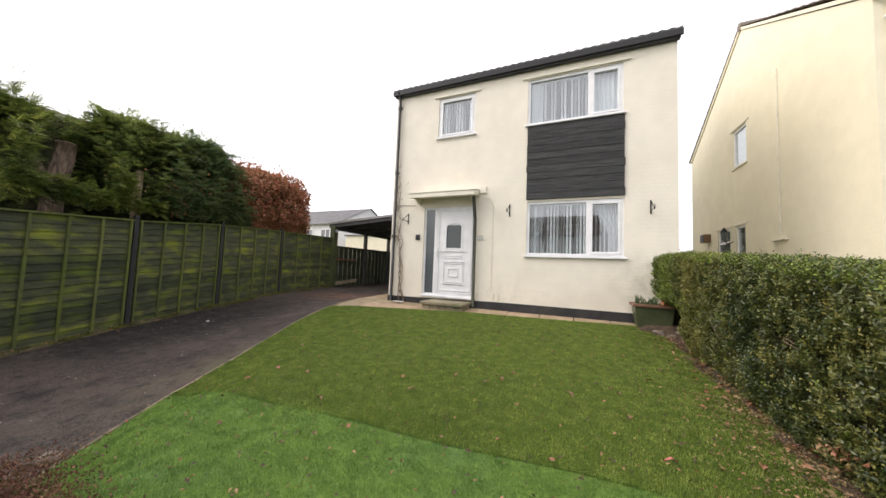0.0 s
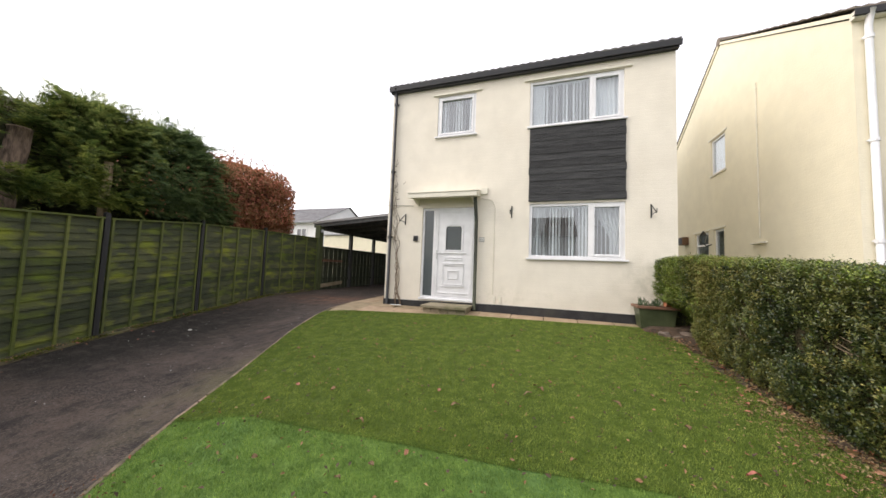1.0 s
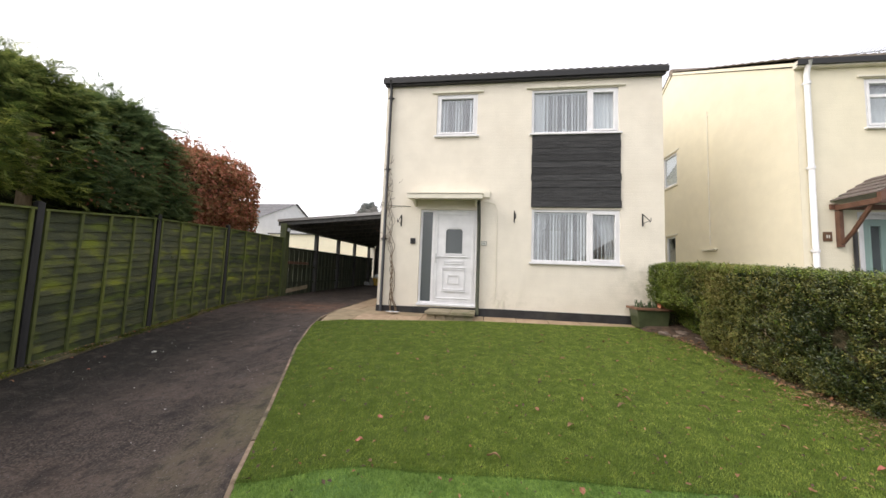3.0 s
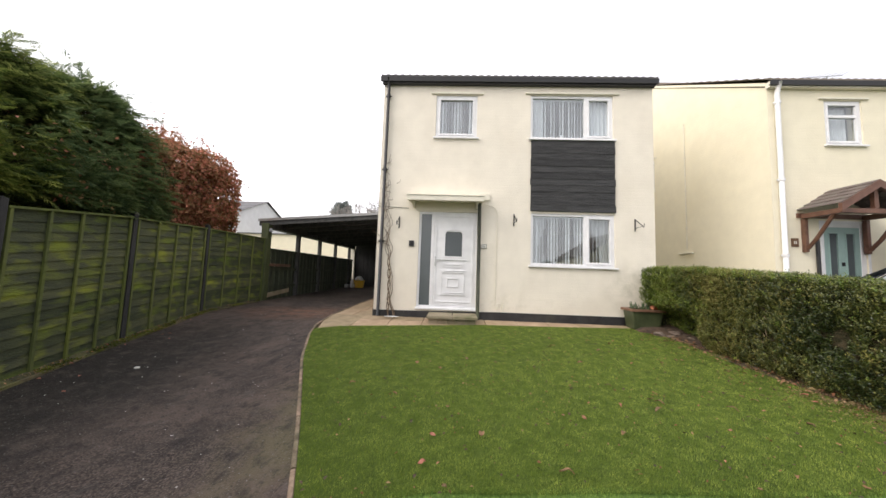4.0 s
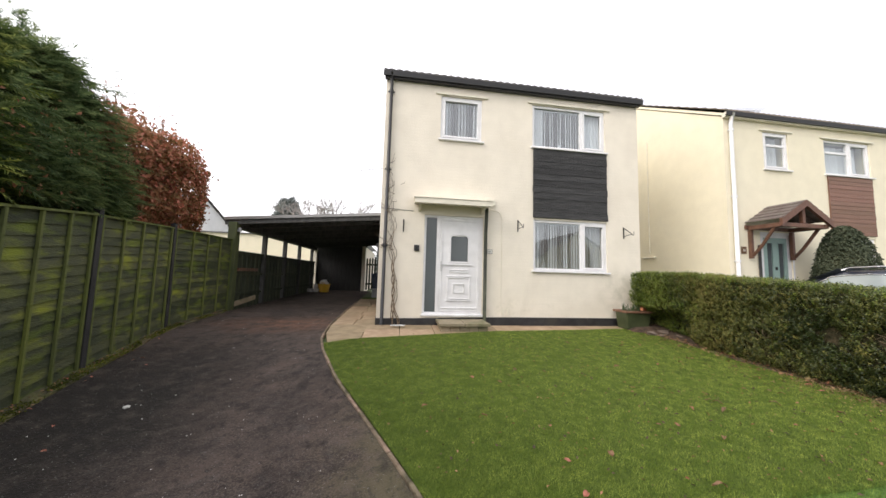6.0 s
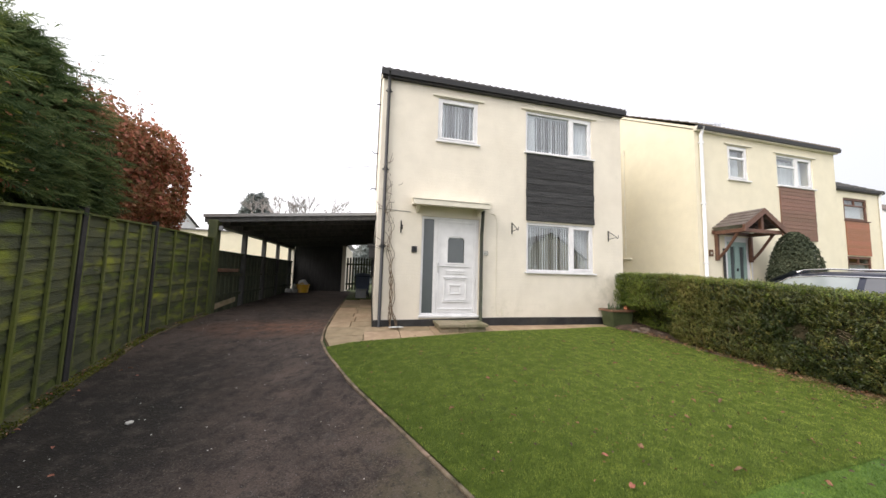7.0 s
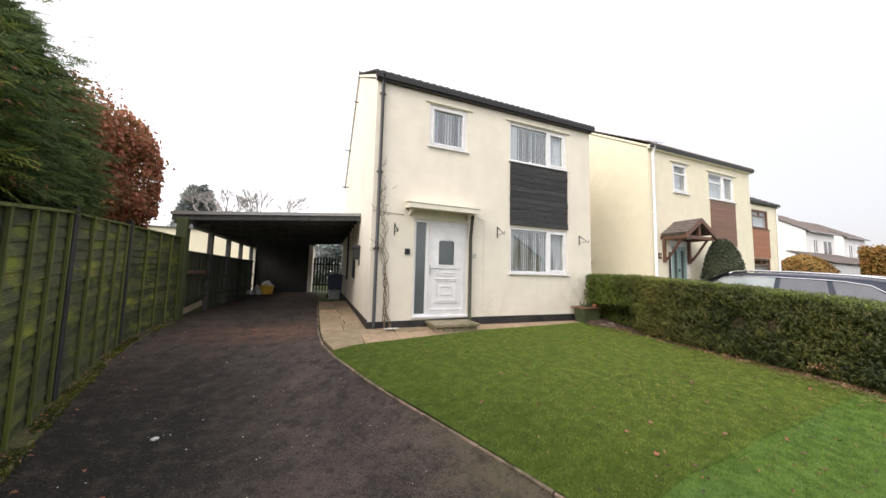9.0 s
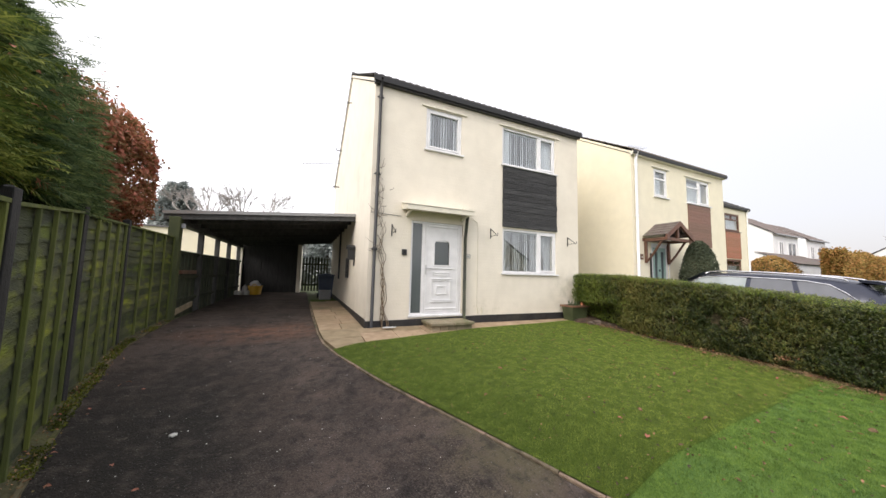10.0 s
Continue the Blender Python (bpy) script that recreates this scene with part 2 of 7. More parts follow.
M_FENCE = surf("mossy_green_timber", (0.046, 0.054, 0.034), (0.074, 0.084, 0.040), 3.5, 0.8, 0.5, 40, (0.165, 0.205, 0.022), 3.0, 0.85,
               stretch=(0.8, 1.0, 2.4), vary=0.30, stain_sharp=(0.48, 0.72), spec=0.25)
M_BATTEN = surf("mossy_green_batten", (0.085, 0.10, 0.036), (0.12, 0.14, 0.042), 3, 0.8, 0.4, 40, (0.13, 0.155, 0.025), 2.0, 0.6, stretch=(5, 5, 0.8), vary=0.15, spec=0.25)
M_POST = surf("dark_stained_post", (0.014, 0.014, 0.015), (0.030, 0.030, 0.031), 4, 0.7, 0.4, 40, stretch=(6, 6, 0.7))
M_CPOST = surf("green_carport_post", (0.048, 0.062, 0.024), (0.075, 0.09, 0.032), 3, 0.75, 0.4, 40, (0.04, 0.05, 0.02), 2, 0.6, stretch=(4, 4, 0.8))
M_DARKWOOD = surf("dark_carport_timber", (0.042, 0.043, 0.043), (0.070, 0.071, 0.070), 4, 0.8, 0.4, 30, stretch=(3, 3, 1), vary=0.15)
M_DKGREEN = surf("dark_green_timber", (0.034, 0.042, 0.028), (0.058, 0.07, 0.04), 3, 0.8, 0.4, 40, stretch=(4, 4, 0.7), vary=0.25)
M_ALU = plain("aluminium_flashing", (0.34, 0.34, 0.335), 0.45, 0.6)
M_OAK = surf("brown_stained_oak", (0.105, 0.050, 0.030), (0.16, 0.080, 0.050), 4, 0.5, 0.2, 40, stretch=(2, 2, 2), vary=0.1)
M_SAGE = plain("sage_green_door_paint", (0.30, 0.42, 0.39), 0.35)
M_IRON = plain("black_iron", (0.015, 0.015, 0.016), 0.5, 0.4)
M_CHROME = plain("chrome", (0.75, 0.75, 0.76), 0.15, 1.0)
M_SATIN = plain("satin_handle_metal", (0.6, 0.6, 0.6), 0.3, 0.9)
M_BLIND = surf("pale_blind_fabric", (0.80, 0.80, 0.80), (0.84, 0.84, 0.84), 20, 0.9, 0.1, 200, vary=0.08)
M_CURTAIN = surf("voile_curtain", (0.80, 0.80, 0.81), (0.84, 0.84, 0.84), 6, 0.95, 0.1, 100)
M_BARK = surf("grey_brown_bark", (0.055, 0.038, 0.027), (0.205, 0.145, 0.105), 9, 0.95, 1.0, 18, (0.07, 0.06, 0.03), 2, 0.5, stretch=(3, 3, 0.7))
M_PALEBARK = surf("pale_tan_bark", (0.26, 0.19, 0.12), (0.38, 0.29, 0.19), 7, 0.9, 0.8, 25, (0.16, 0.12, 0.07), 3, 0.5, stretch=(3, 3, 0.8))
M_TWIG = surf("dry_twig", (0.13, 0.09, 0.06), (0.24, 0.18, 0.12), 9, 0.9, 0.4, 40, stretch=(2, 2, 2))
M_DRYTWIG = surf("pale_dry_hedge_twig", (0.19, 0.14, 0.09), (0.33, 0.26, 0.175), 9, 0.9, 0.4, 40, stretch=(2, 2, 2))
M_CONIFER = leaf_mat("cypress_spray", (0.070, 0.108, 0.027), (0.200, 0.240, 0.052), 0.65, 0.4, 0.55, 3.4, 0.2)
M_CONIFER_D = leaf_mat("blue_green_cypress_spray", (0.085, 0.130, 0.056), (0.165, 0.22, 0.085), 0.65, 0.5, 0.5, 3.4, 0.2)
M_CONIFER_M = leaf_mat("olive_cypress_spray", (0.090, 0.132, 0.042), (0.225, 0.27, 0.075), 0.65, 0.5, 0.55, 3.4, 0.2)
# old brown growth, darkened further to paint the shaded gaps between boughs
M_CONIFER_IN = leaf_mat("brown_shaded_inner_spray", (0.036, 0.038, 0.018), (0.085, 0.070, 0.036), 0.7, 0.3, 0.5, 3.0, 0.2)
M_MOSS = leaf_mat("bright_moss", (0.060, 0.075, 0.014), (0.135, 0.150, 0.026), 0.8, 0.2, 0.4, 5.0, 0.1)
# dark colours for solid cores that stand in for shade deep in foliage
M_CORE = surf("inner_shade_core", (0.035, 0.040, 0.022), (0.075, 0.075, 0.042), 7, 0.95, 0.8, 20, spec=0.1)
M_HCORE = surf("hedge_inner_shade", (0.018, 0.020, 0.010), (0.075, 0.06, 0.036), 16, 0.95, 1.0, 30, spec=0.1)
M_BEECH = leaf_mat("copper_beech_leaf", (0.27, 0.122, 0.060), (0.45, 0.235, 0.125), 0.6, 0.3, 0.5, 1.5, 0.3)
M_BEECHCORE = surf("beech_inner_shade", (0.09, 0.045, 0.032), (0.16, 0.08, 0.055), 8, 0.95, 0.8, 20, spec=0.1)
M_HEDGE = leaf_mat("privet_leaf", (0.044, 0.066, 0.017), (0.120, 0.140, 0.038), 0.36, 0.2, 0.7, 1.4, 0.5)
M_HEDGE_L = leaf_mat("fresh_green_leaf", (0.13, 0.185, 0.03), (0.20, 0.255, 0.048), 0.5, 0.25, 0.4, 2.0, 0.4)
M_HEDGE_B = leaf_mat("olive_brown_leaf", (0.13, 0.142, 0.034), (0.21, 0.20, 0.055), 0.55, 0.2, 0.45, 2.0, 0.3)
M_GOLD = leaf_mat("golden_conifer_leaf", (0.28, 0.165, 0.045), (0.40, 0.26, 0.085), 0.6, 0.2, 0.4, 0.8, 0.2)
M_BUSH = leaf_mat("grey_green_topiary_leaf", (0.07, 0.09, 0.055), (0.11, 0.13, 0.08), 0.6, 0.2, 0.4, 1.2, 0.2)
M_HEATHER = leaf_mat("red_heather", (0.105, 0.045, 0.033), (0.20, 0.125, 0.065), 0.7, 0.2, 0.5, 6.0, 0.2)
# foliage greyed and paled, the fog over far trees put into its colour
M_FARTREE = leaf_mat("far_tree_haze_grey", (0.26, 0.29, 0.28), (0.36, 0.385, 0.37), 0.9, 0.2, 0.3, 0.4, 0.1)
M_LEAF = surf("dead_brown_leaf", (0.17, 0.075, 0.036), (0.29, 0.145, 0.07), 40, 0.6, 0.3, 80, vary=0.5)
M_LITTER = leaf_mat("leaf_litter", (0.17, 0.085, 0.04), (0.30, 0.20, 0.10), 0.7, 0.1, 0.55, 6.0, 0.2)
M_SPECK = surf("dark_rotting_leaf", (0.035, 0.025, 0.015), (0.085, 0.05, 0.028), 40, 0.8, 0.3, 80)
M_CHIP = surf("pale_stone_chip", (0.5, 0.49, 0.46), (0.65, 0.64, 0.6), 30, 0.85, 0.3, 60, vary=0.3)
M_ROCK = surf("lichened_rock", (0.13, 0.10, 0.08), (0.23, 0.18, 0.145), 9, 0.9, 0.8, 30, (0.09, 0.08, 0.06), 4, 0.6)
M_GLAZE = surf("green_glazed_pot", (0.052, 0.066, 0.030), (0.082, 0.098, 0.046), 5, 0.4, 0.2, 30, vary=0.1)
M_RIM = surf("brown_pot_rim", (0.15, 0.075, 0.045), (0.22, 0.12, 0.075), 8, 0.6, 0.2, 40)
M_TERRA = surf("terracotta", (0.42, 0.15, 0.075), (0.5, 0.2, 0.1), 9, 0.8, 0.2, 50)
M_SHOOT = plain("bulb_shoot_green", (0.13, 0.21, 0.10), 0.5)
M_YELLOW = plain("yellow_plastic", (0.72, 0.42, 0.03), 0.4)
M_PALEPL = plain("white_plastic", (0.62, 0.63, 0.62), 0.45)
M_BIN = plain("blue_grey_bin_plastic", (0.05, 0.075, 0.13), 0.5)
M_GREYPL = plain("grey_plastic", (0.30, 0.31, 0.33), 0.5)
M_CAR = plain("dark_blue_grey_car_paint", (0.035, 0.04, 0.06), 0.22, 0.35)
M_CARGLASS = surf("tinted_car_glass", (0.10, 0.105, 0.12), (0.075, 0.08, 0.09), 2, 0.08, 0.0, spec=1.0)
# opaque pale colour paints the brightness reflected and seen through the front glass
M_CARGLASS_F = surf("pale_sheen_car_glass", (0.32, 0.36, 0.36), (0.26, 0.30, 0.30), 2, 0.08, 0.0, spec=1.0)
M_TYRE = plain("tyre_rubber", (0.02, 0.02, 0.02), 0.85)
M_LAMP_R = plain("red_lamp_lens", (0.35, 0.02, 0.02), 0.2)
# bare far branches in pale grey, haze painted into the twig colour
M_FARTWIG = surf("far_twigs_haze_pale", (0.30, 0.27, 0.25), (0.40, 0.37, 0.35), 2, 0.95, 0.0)
M_STRAW = leaf_mat("straw_litter", (0.19, 0.13, 0.065), (0.32, 0.235, 0.125), 0.8, 0.1, 0.5, 6.0, 0.2)
M_SIGN_W = plain("white_plaque", (0.7, 0.69, 0.62), 0.5)
M_BRASS = plain("bronze_plaque", (0.16, 0.09, 0.05), 0.5, 0.3)

# ---------------------------------------------------------------- building blocks
BASES = {}


def thing(name, loc, label="", category="", group="", kind=""):
    """An empty at the base of a thing; its parts are built in world coordinates."""
    ob = new(name)
    ob.location = loc
    ob.empty_display_size = 0.1
    BASES[ob.name] = Vector(loc)
    return tagged(ob, label, category, group, kind)


def part(name, bm, material, parent=None, label="", smooth=False):
    """Links a bmesh built in world coordinates as one mesh object under a thing or a part."""
    me = bpy.data.meshes.new(name)
    base = BASES.get(parent.name, Vector()) if parent else Vector()
    if base.length:
        bmesh.ops.translate(bm, verts=bm.verts, vec=-base)
    bm.to_mesh(me)
    bm.free()
    for p in me.polygons:
        p.use_smooth = smooth
    me.materials.append(material)
    ob = new(name, me)
    if parent:
        ob.parent = parent
        BASES[ob.name] = base
    return tagged(ob, label)


def shared(name, me, parent, m):
    """One more object on a mesh that exists already."""
    ob = new(name, me)
    ob.parent = parent
    ob.matrix_basis = m
    return ob


def box(x0, y0, z0, x1, y1, z1, bevel=0.0, bm=None):
    bm = bm or bmesh.new()
    r = bmesh.ops.create_cube(bm, size=1.0)
    for v in r["verts"]:
        v.co = ((x0 + x1) / 2 + v.co.x * (x1 - x0), (y0 + y1) / 2 + v.co.y * (y1 - y0), (z0 + z1) / 2 + v.co.z * (z1 - z0))
    if bevel:
        edges = list({e for v in r["verts"] for e in v.link_edges})
        bmesh.ops.bevel(bm, geom=edges, offset=bevel, segments=2, affect='EDGES', profile=0.6)
    return bm


def tube(points, radii, seg=8, bm=None, cap=True):
    """A round bar along points; radii a number or one for each point."""
    bm = bm or bmesh.new()
    pts = [Vector(p) for p in points]
    if not isinstance(radii, (list, tuple)):
        radii = [radii] * len(pts)
    rings = []
    for i, p in enumerate(pts):
        d = (pts[min(i + 1, len(pts) - 1)] - pts[max(i - 1, 0)]).normalized()
        a = d.cross(Vector((0, 0, 1)) if abs(d.z) < 0.9 else Vector((0, 1, 0))).normalized()
        c = d.cross(a)
        rings.append([bm.verts.new(p + radii[i] * (math.cos(k * 2 * math.pi / seg) * a + math.sin(k * 2 * math.pi / seg) * c)) for k in range(seg)])
    for r0, r1 in zip(rings, rings[1:]):
        for k in range(seg):
            bm.faces.new((r0[k], r0[(k + 1) % seg], r1[(k + 1) % seg], r1[k]))
    if cap:
        bm.faces.new(rings[0])
        bm.faces.new(rings[-1][::-1])
    return bm


def prism(poly, axis, a, b, bm=None):
    """A flat outline pushed from a to b along an axis. poly: the two other coordinates, in order."""
    bm = bm or bmesh.new()

    def at(p, s):
        return (s, p[0], p[1]) if axis == "x" else ((p[0], s, p[1]) if axis == "y" else (p[0], p[1], s))
    lo, hi = [bm.verts.new(at(p, a)) for p in poly], [bm.verts.new(at(p, b)) for p in poly]
    bm.faces.new(lo)
    bm.faces.new(hi[::-1])
    for i in range(len(poly)):
        j = (i + 1) % len(poly)
        bm.faces.new((lo[j], lo[i], hi[i], hi[j]))
    bmesh.ops.recalc_face_normals(bm, faces=bm.faces)
    return bm


def frame_bars(x0, z0, x1, z1, w, y0, y1, bevel=0.006, bm=None):
    """A rectangular frame of four bars in a wall that faces -y."""
    bm = bm or bmesh.new()
    box(x0, y0, z0, x0 + w, y1, z1, bevel, bm)
    box(x1 - w, y0, z0, x1, y1, z1, bevel, bm)
    box(x0 + w, y0, z0, x1 - w, y1, z0 + w, bevel, bm)
    box(x0 + w, y0, z1 - w, x1 - w, y1, z1, bevel, bm)
    return bm


def wall_with_openings(x0, x1, z0, z1, y0, y1, holes):
    """A wall along x with openings right through it."""
    bm = bmesh.new()
    xs = sorted({x0, x1, *[h[0] for h in holes], *[h[2] for h in holes]})
    zs = sorted({z0, z1, *[h[1] for h in holes], *[h[3] for h in holes]})

    def solid(i, k):
        if not (0 <= i < len(xs) - 1 and 0 <= k < len(zs) - 1):
            return False
        cx, cz = (xs[i] + xs[i + 1]) / 2, (zs[k] + zs[k + 1]) / 2
        return not any(h[0] < cx < h[2] and h[1] < cz < h[3] for h in holes)
    for i in range(len(xs) - 1):
        for k in range(len(zs) - 1):
            if not solid(i, k):
                continue
            a, b, c, d = xs[i], xs[i + 1], zs[k], zs[k + 1]
            bm.faces.new([bm.verts.new(p) for p in ((a, y0, c), (b, y0, c), (b, y0, d), (a, y0, d))])
            bm.faces.new([bm.verts.new(p) for p in ((b, y1, c), (a, y1, c), (a, y1, d), (b, y1, d))])
            for di, dk, q in ((-1, 0, ((a, y1, c), (a, y0, c), (a, y0, d), (a, y1, d))), (1, 0, ((b, y0, c), (b, y1, c), (b, y1, d), (b, y0, d))),
                              (0, -1, ((a, y1, c), (b, y1, c), (b, y0, c), (a, y0, c))), (0, 1, ((a, y0, d), (b, y0, d), (b, y1, d), (a, y1, d)))):
                if not solid(i + di, k + dk):
                    bm.faces.new([bm.verts.new(p) for p in q])
    bmesh.ops.remove_doubles(bm, verts=bm.verts, dist=0.0005)
    return bm


def mesh_from_arrays(name, verts, faces, material, parent=None, label="", smooth=False):
    """verts (n,3) in world coordinates; faces (m,k), all of one size."""
    me = bpy.data.meshes.new(name)
    base = BASES.get(parent.name, Vector()) if parent else Vector()
    verts = np.asarray(verts, dtype=np.float32) - np.array(base, dtype=np.float32)
    faces = np.asarray(faces, dtype=np.int32)
    k = faces.shape[1]
    me.vertices.add(len(verts))
    me.vertices.foreach_set("co", verts.ravel())
    me.loops.add(faces.size)
    me.loops.foreach_set("vertex_index", faces.ravel())
    me.polygons.add(len(faces))
    me.polygons.foreach_set("loop_start", np.arange(0, faces.size, k, dtype=np.int32))
    me.polygons.foreach_set("loop_total", np.full(len(faces), k, dtype=np.int32))
    me.update(calc_edges=True)
    if smooth:
        me.polygons.foreach_set("use_smooth", np.ones(len(faces), dtype=bool))
    me.materials.append(material)
    ob = new(name, me)
    if parent:
        ob.parent = parent
        BASES[ob.name] = base
    return tagged(ob, label)


def sheet(name, fn, nu, nv, material, parent=None, label="", smooth=True):
    """A surface fn(u, v) -> point, u and v from 0 to 1."""
    pts = [fn(i / nu, j / nv) for j in range(nv + 1) for i in range(nu + 1)]
    faces = [(j * (nu + 1) + i, j * (nu + 1) + i + 1, (j + 1) * (nu + 1) + i + 1, (j + 1) * (nu + 1) + i) for j in range(nv) for i in range(nu)]
    return mesh_from_arrays(name, pts, faces, material, parent, label, smooth)


RNG = np.random.default_rng(7)


def unit(v):
    return v / np.maximum(np.linalg.norm(v, axis=1, keepdims=True), 1e-6)


def leaves(name, pos, out, size, material, parent, label="", slim=0.55, droop=0.3, spread=0.9, fold=0.25):
    """Folded four-cornered leaves at pos, facing roughly along out."""
    n = len(pos)
    nrm = unit(out + spread * RNG.normal(size=(n, 3)))
    along = RNG.normal(size=(n, 3)) + np.array([0, 0, -droop])
    along = unit(along - nrm * np.sum(along * nrm, axis=1, keepdims=True))
    side = np.cross(nrm, along)
    s = (size * RNG.uniform(0.6, 1.35, n))[:, None]
    tip = pos + along * s
    mid = pos + along * s * 0.5
    lift = nrm * s * fold
    v = np.stack([pos, mid + side * s * slim * 0.5 + lift, tip, mid - side * s * slim * 0.5 + lift], axis=1).reshape(-1, 3)
    i = np.arange(n)[:, None] * 4
    f = np.concatenate([i + np.array([0, 1, 2]), i + np.array([0, 2, 3])], axis=0)
    return tagged(mesh_from_arrays(name, v, f, material, parent, label), kind="stuff")


def sprigs(name, pos, out, size, material, parent, label="", pairs=4, rise=0.9):
    """Short upright shoots with leaves set alternately along them."""
    n = len(pos)
    shoot = unit(0.55 * out + np.array([0, 0, rise]) + 0.45 * RNG.normal(size=(n, 3)))
    length = (size * pairs * 0.62 * RNG.uniform(0.7, 1.3, n))[:, None]
    turn = RNG.uniform(0, 2 * math.pi, n)
    a = unit(np.cross(shoot, np.array([0.31, 0.8, 0.1])))
    b = np.cross(shoot, a)
    at = []
    for k in range(pairs * 2):
        ang = (turn + k * 2.4)[:, None]
        side = a * np.cos(ang) + b * np.sin(ang)
        root = pos + shoot * length * (k / (pairs * 2 - 1) - 0.5)
        s = (size * RNG.uniform(0.7, 1.25, n) * (1.05 - 0.35 * k / (pairs * 2)))[:, None]
        along = unit(side + shoot * 0.75)
        nrm = unit(np.cross(np.cross(along, shoot), along))
        wide = np.cross(along, nrm)
        mid = root + along * s * 0.5
        at.append(np.stack([root, mid + wide * s * 0.27 + nrm * s * 0.10, root + along * s, mid - wide * s * 0.27 + nrm * s * 0.10], axis=1))
    v = np.concatenate(at, axis=0).reshape(-1, 3)
    i = np.arange(n * pairs * 2)[:, None] * 4
    f = np.concatenate([i + np.array([0, 1, 2]), i + np.array([0, 2, 3])], axis=0)
    return tagged(mesh_from_arrays(name, v, f, material, parent, label), kind="stuff")


def fronds(name, pos, out, size, material, parent, label="", rows=10, droop=0.10):
    """Flat feathery conifer fronds: a bent stem with slim branchlets on both sides, shorter towards the tip."""
    n = len(pos)
    along = unit(out)
    side = unit(np.cross(along, np.array([0, 0, 1.0])) + np.array([0, 0, 0.35]) * RNG.normal(size=(n, 1)))
    s = (size * RNG.uniform(0.65, 1.3, n))[:, None]
    down = np.array([0, 0, -1.0])
    vs = []
    for q in range(rows):
        t = q / rows
        root = pos + along * s * t + down * s * droop * t * t
        ln = s * (0.36 * (1 - t) ** 0.7 + 0.08)
        for sgn in (-1, 1):
            d = unit(along * (0.55 + 0.3 * t) + side * sgn * 0.95 + 0.16 * RNG.normal(size=(n, 3)))
            tip = root + d * ln + down * ln * 0.14
            wd = along * s * 0.027
            mid = root + d * ln * 0.5
            vs += [root, mid + wd, tip, mid - wd]
    tip = pos + along * s * 1.1 + down * s * droop * 1.1
    mid = pos + along * s * 0.6 + down * s * droop * 0.36
    vs += [pos, mid + side * s * 0.035, tip, mid - side * s * 0.035]
    v = np.stack(vs, axis=1).reshape(-1, 3)
    i = np.arange(n * (2 * rows + 1))[:, None] * 4
    return tagged(mesh_from_arrays(name, v, i + np.array([0, 1, 2, 3]), material, parent, label), kind="stuff")


def sprays(name, pos, out, size, material, parent, label="", fingers=7, droop=0.35, slim=0.13):
    """Flat fern-like conifer sprays: a stem with tapering fingers on both sides."""
    n = len(pos)
    along = unit(out + 0.55 * RNG.normal(size=(n, 3)) + np.array([0, 0, -droop]))
    nrm = unit(np.array([0, 0, 1.0]) + 0.7 * RNG.normal(size=(n, 3)))
    side = unit(np.cross(along, nrm))
    s = (size * RNG.uniform(0.6, 1.3, n))[:, None]
    vs, k = [], 0
    spec = [(0.0, 0.0, 1.0, slim)]
    for q in range(fingers - 1):
        t = 0.12 + 0.75 * q / max(fingers - 2, 1)
        spec.append((t, (1 if q % 2 else -1), 0.62 * (1.05 - t), slim * 0.8))
    for t, sgn, ln, w in spec:
        root = pos + along * s * t
        d = unit(along + side * sgn * 1.0 + 0.12 * RNG.normal(size=(n, 3))) if sgn else along
        tip = root + d * s * ln + np.array([0, 0, -1.0]) * s * ln * 0.18
        wd = unit(np.cross(d, nrm)) * s * w
        mid = root + d * s * ln * 0.45
        vs += [root, mid + wd * 0.5, tip, mid - wd * 0.5]
    v = np.stack(vs, axis=1).reshape(-1, 3)
    m = len(spec)
    i = (np.arange(n)[:, None] * m + np.arange(m)[None, :]).reshape(-1, 1) * 4
    return tagged(mesh_from_arrays(name, v, i + np.array([0, 1, 2, 3]), material, parent, label), kind="stuff")


def noise3(x, y, z, s):
    return noise.noise(Vector((x * s, y * s, z * s)))

# ---------------------------------------------------------------- ground
def lerp_table(table, t):
    if t <= table[0][0]:
        return table[0][1]
    for (a, va), (b, vb) in zip(table, table[1:]):
        if t <= b:
            return va + (vb - va) * (t - a) / (b - a)
    return table[-1][1]


KERB = ((-1.0, -1.9), (0.45, -2.75), (1.61, -3.41), (2.4, -3.77), (3.2, -4.16), (3.95, -4.53), (4.98, -4.93), (5.6, -5.10), (6.3, -5.17), (8.5, -5.22), (11.4, -5.25), (17.0, -5.3))
KERB_Z = ((-30, -0.5), (-4, -0.12), (0.0, 0.08), (1.6, 0.205), (3.87, 0.405), (5.6, 0.55), (6.5, 0.60), (8.4, 0.64), (15, 0.72), (40, 0.8))
LAWN_Z = ((-30, -0.4), (-3, 0.12), (0.0, 0.27), (1.3, 0.335), (2.3, 0.41), (3.75, 0.455), (5.6, 0.56), (6.5, 0.615), (8.4, 0.645), (15, 0.72), (40, 0.8))
FENCE = ((-2.4, -5.48), (-0.73, -5.90), (1.0, -6.43), (2.66, -7.02), (4.375, -7.54), (6.29, -7.97), (8.4, -8.06), (17.0, -8.1))


def kerb_x(y):
    return lerp_table(KERB, y)


def fence_x(y):
    return lerp_table(FENCE, y)


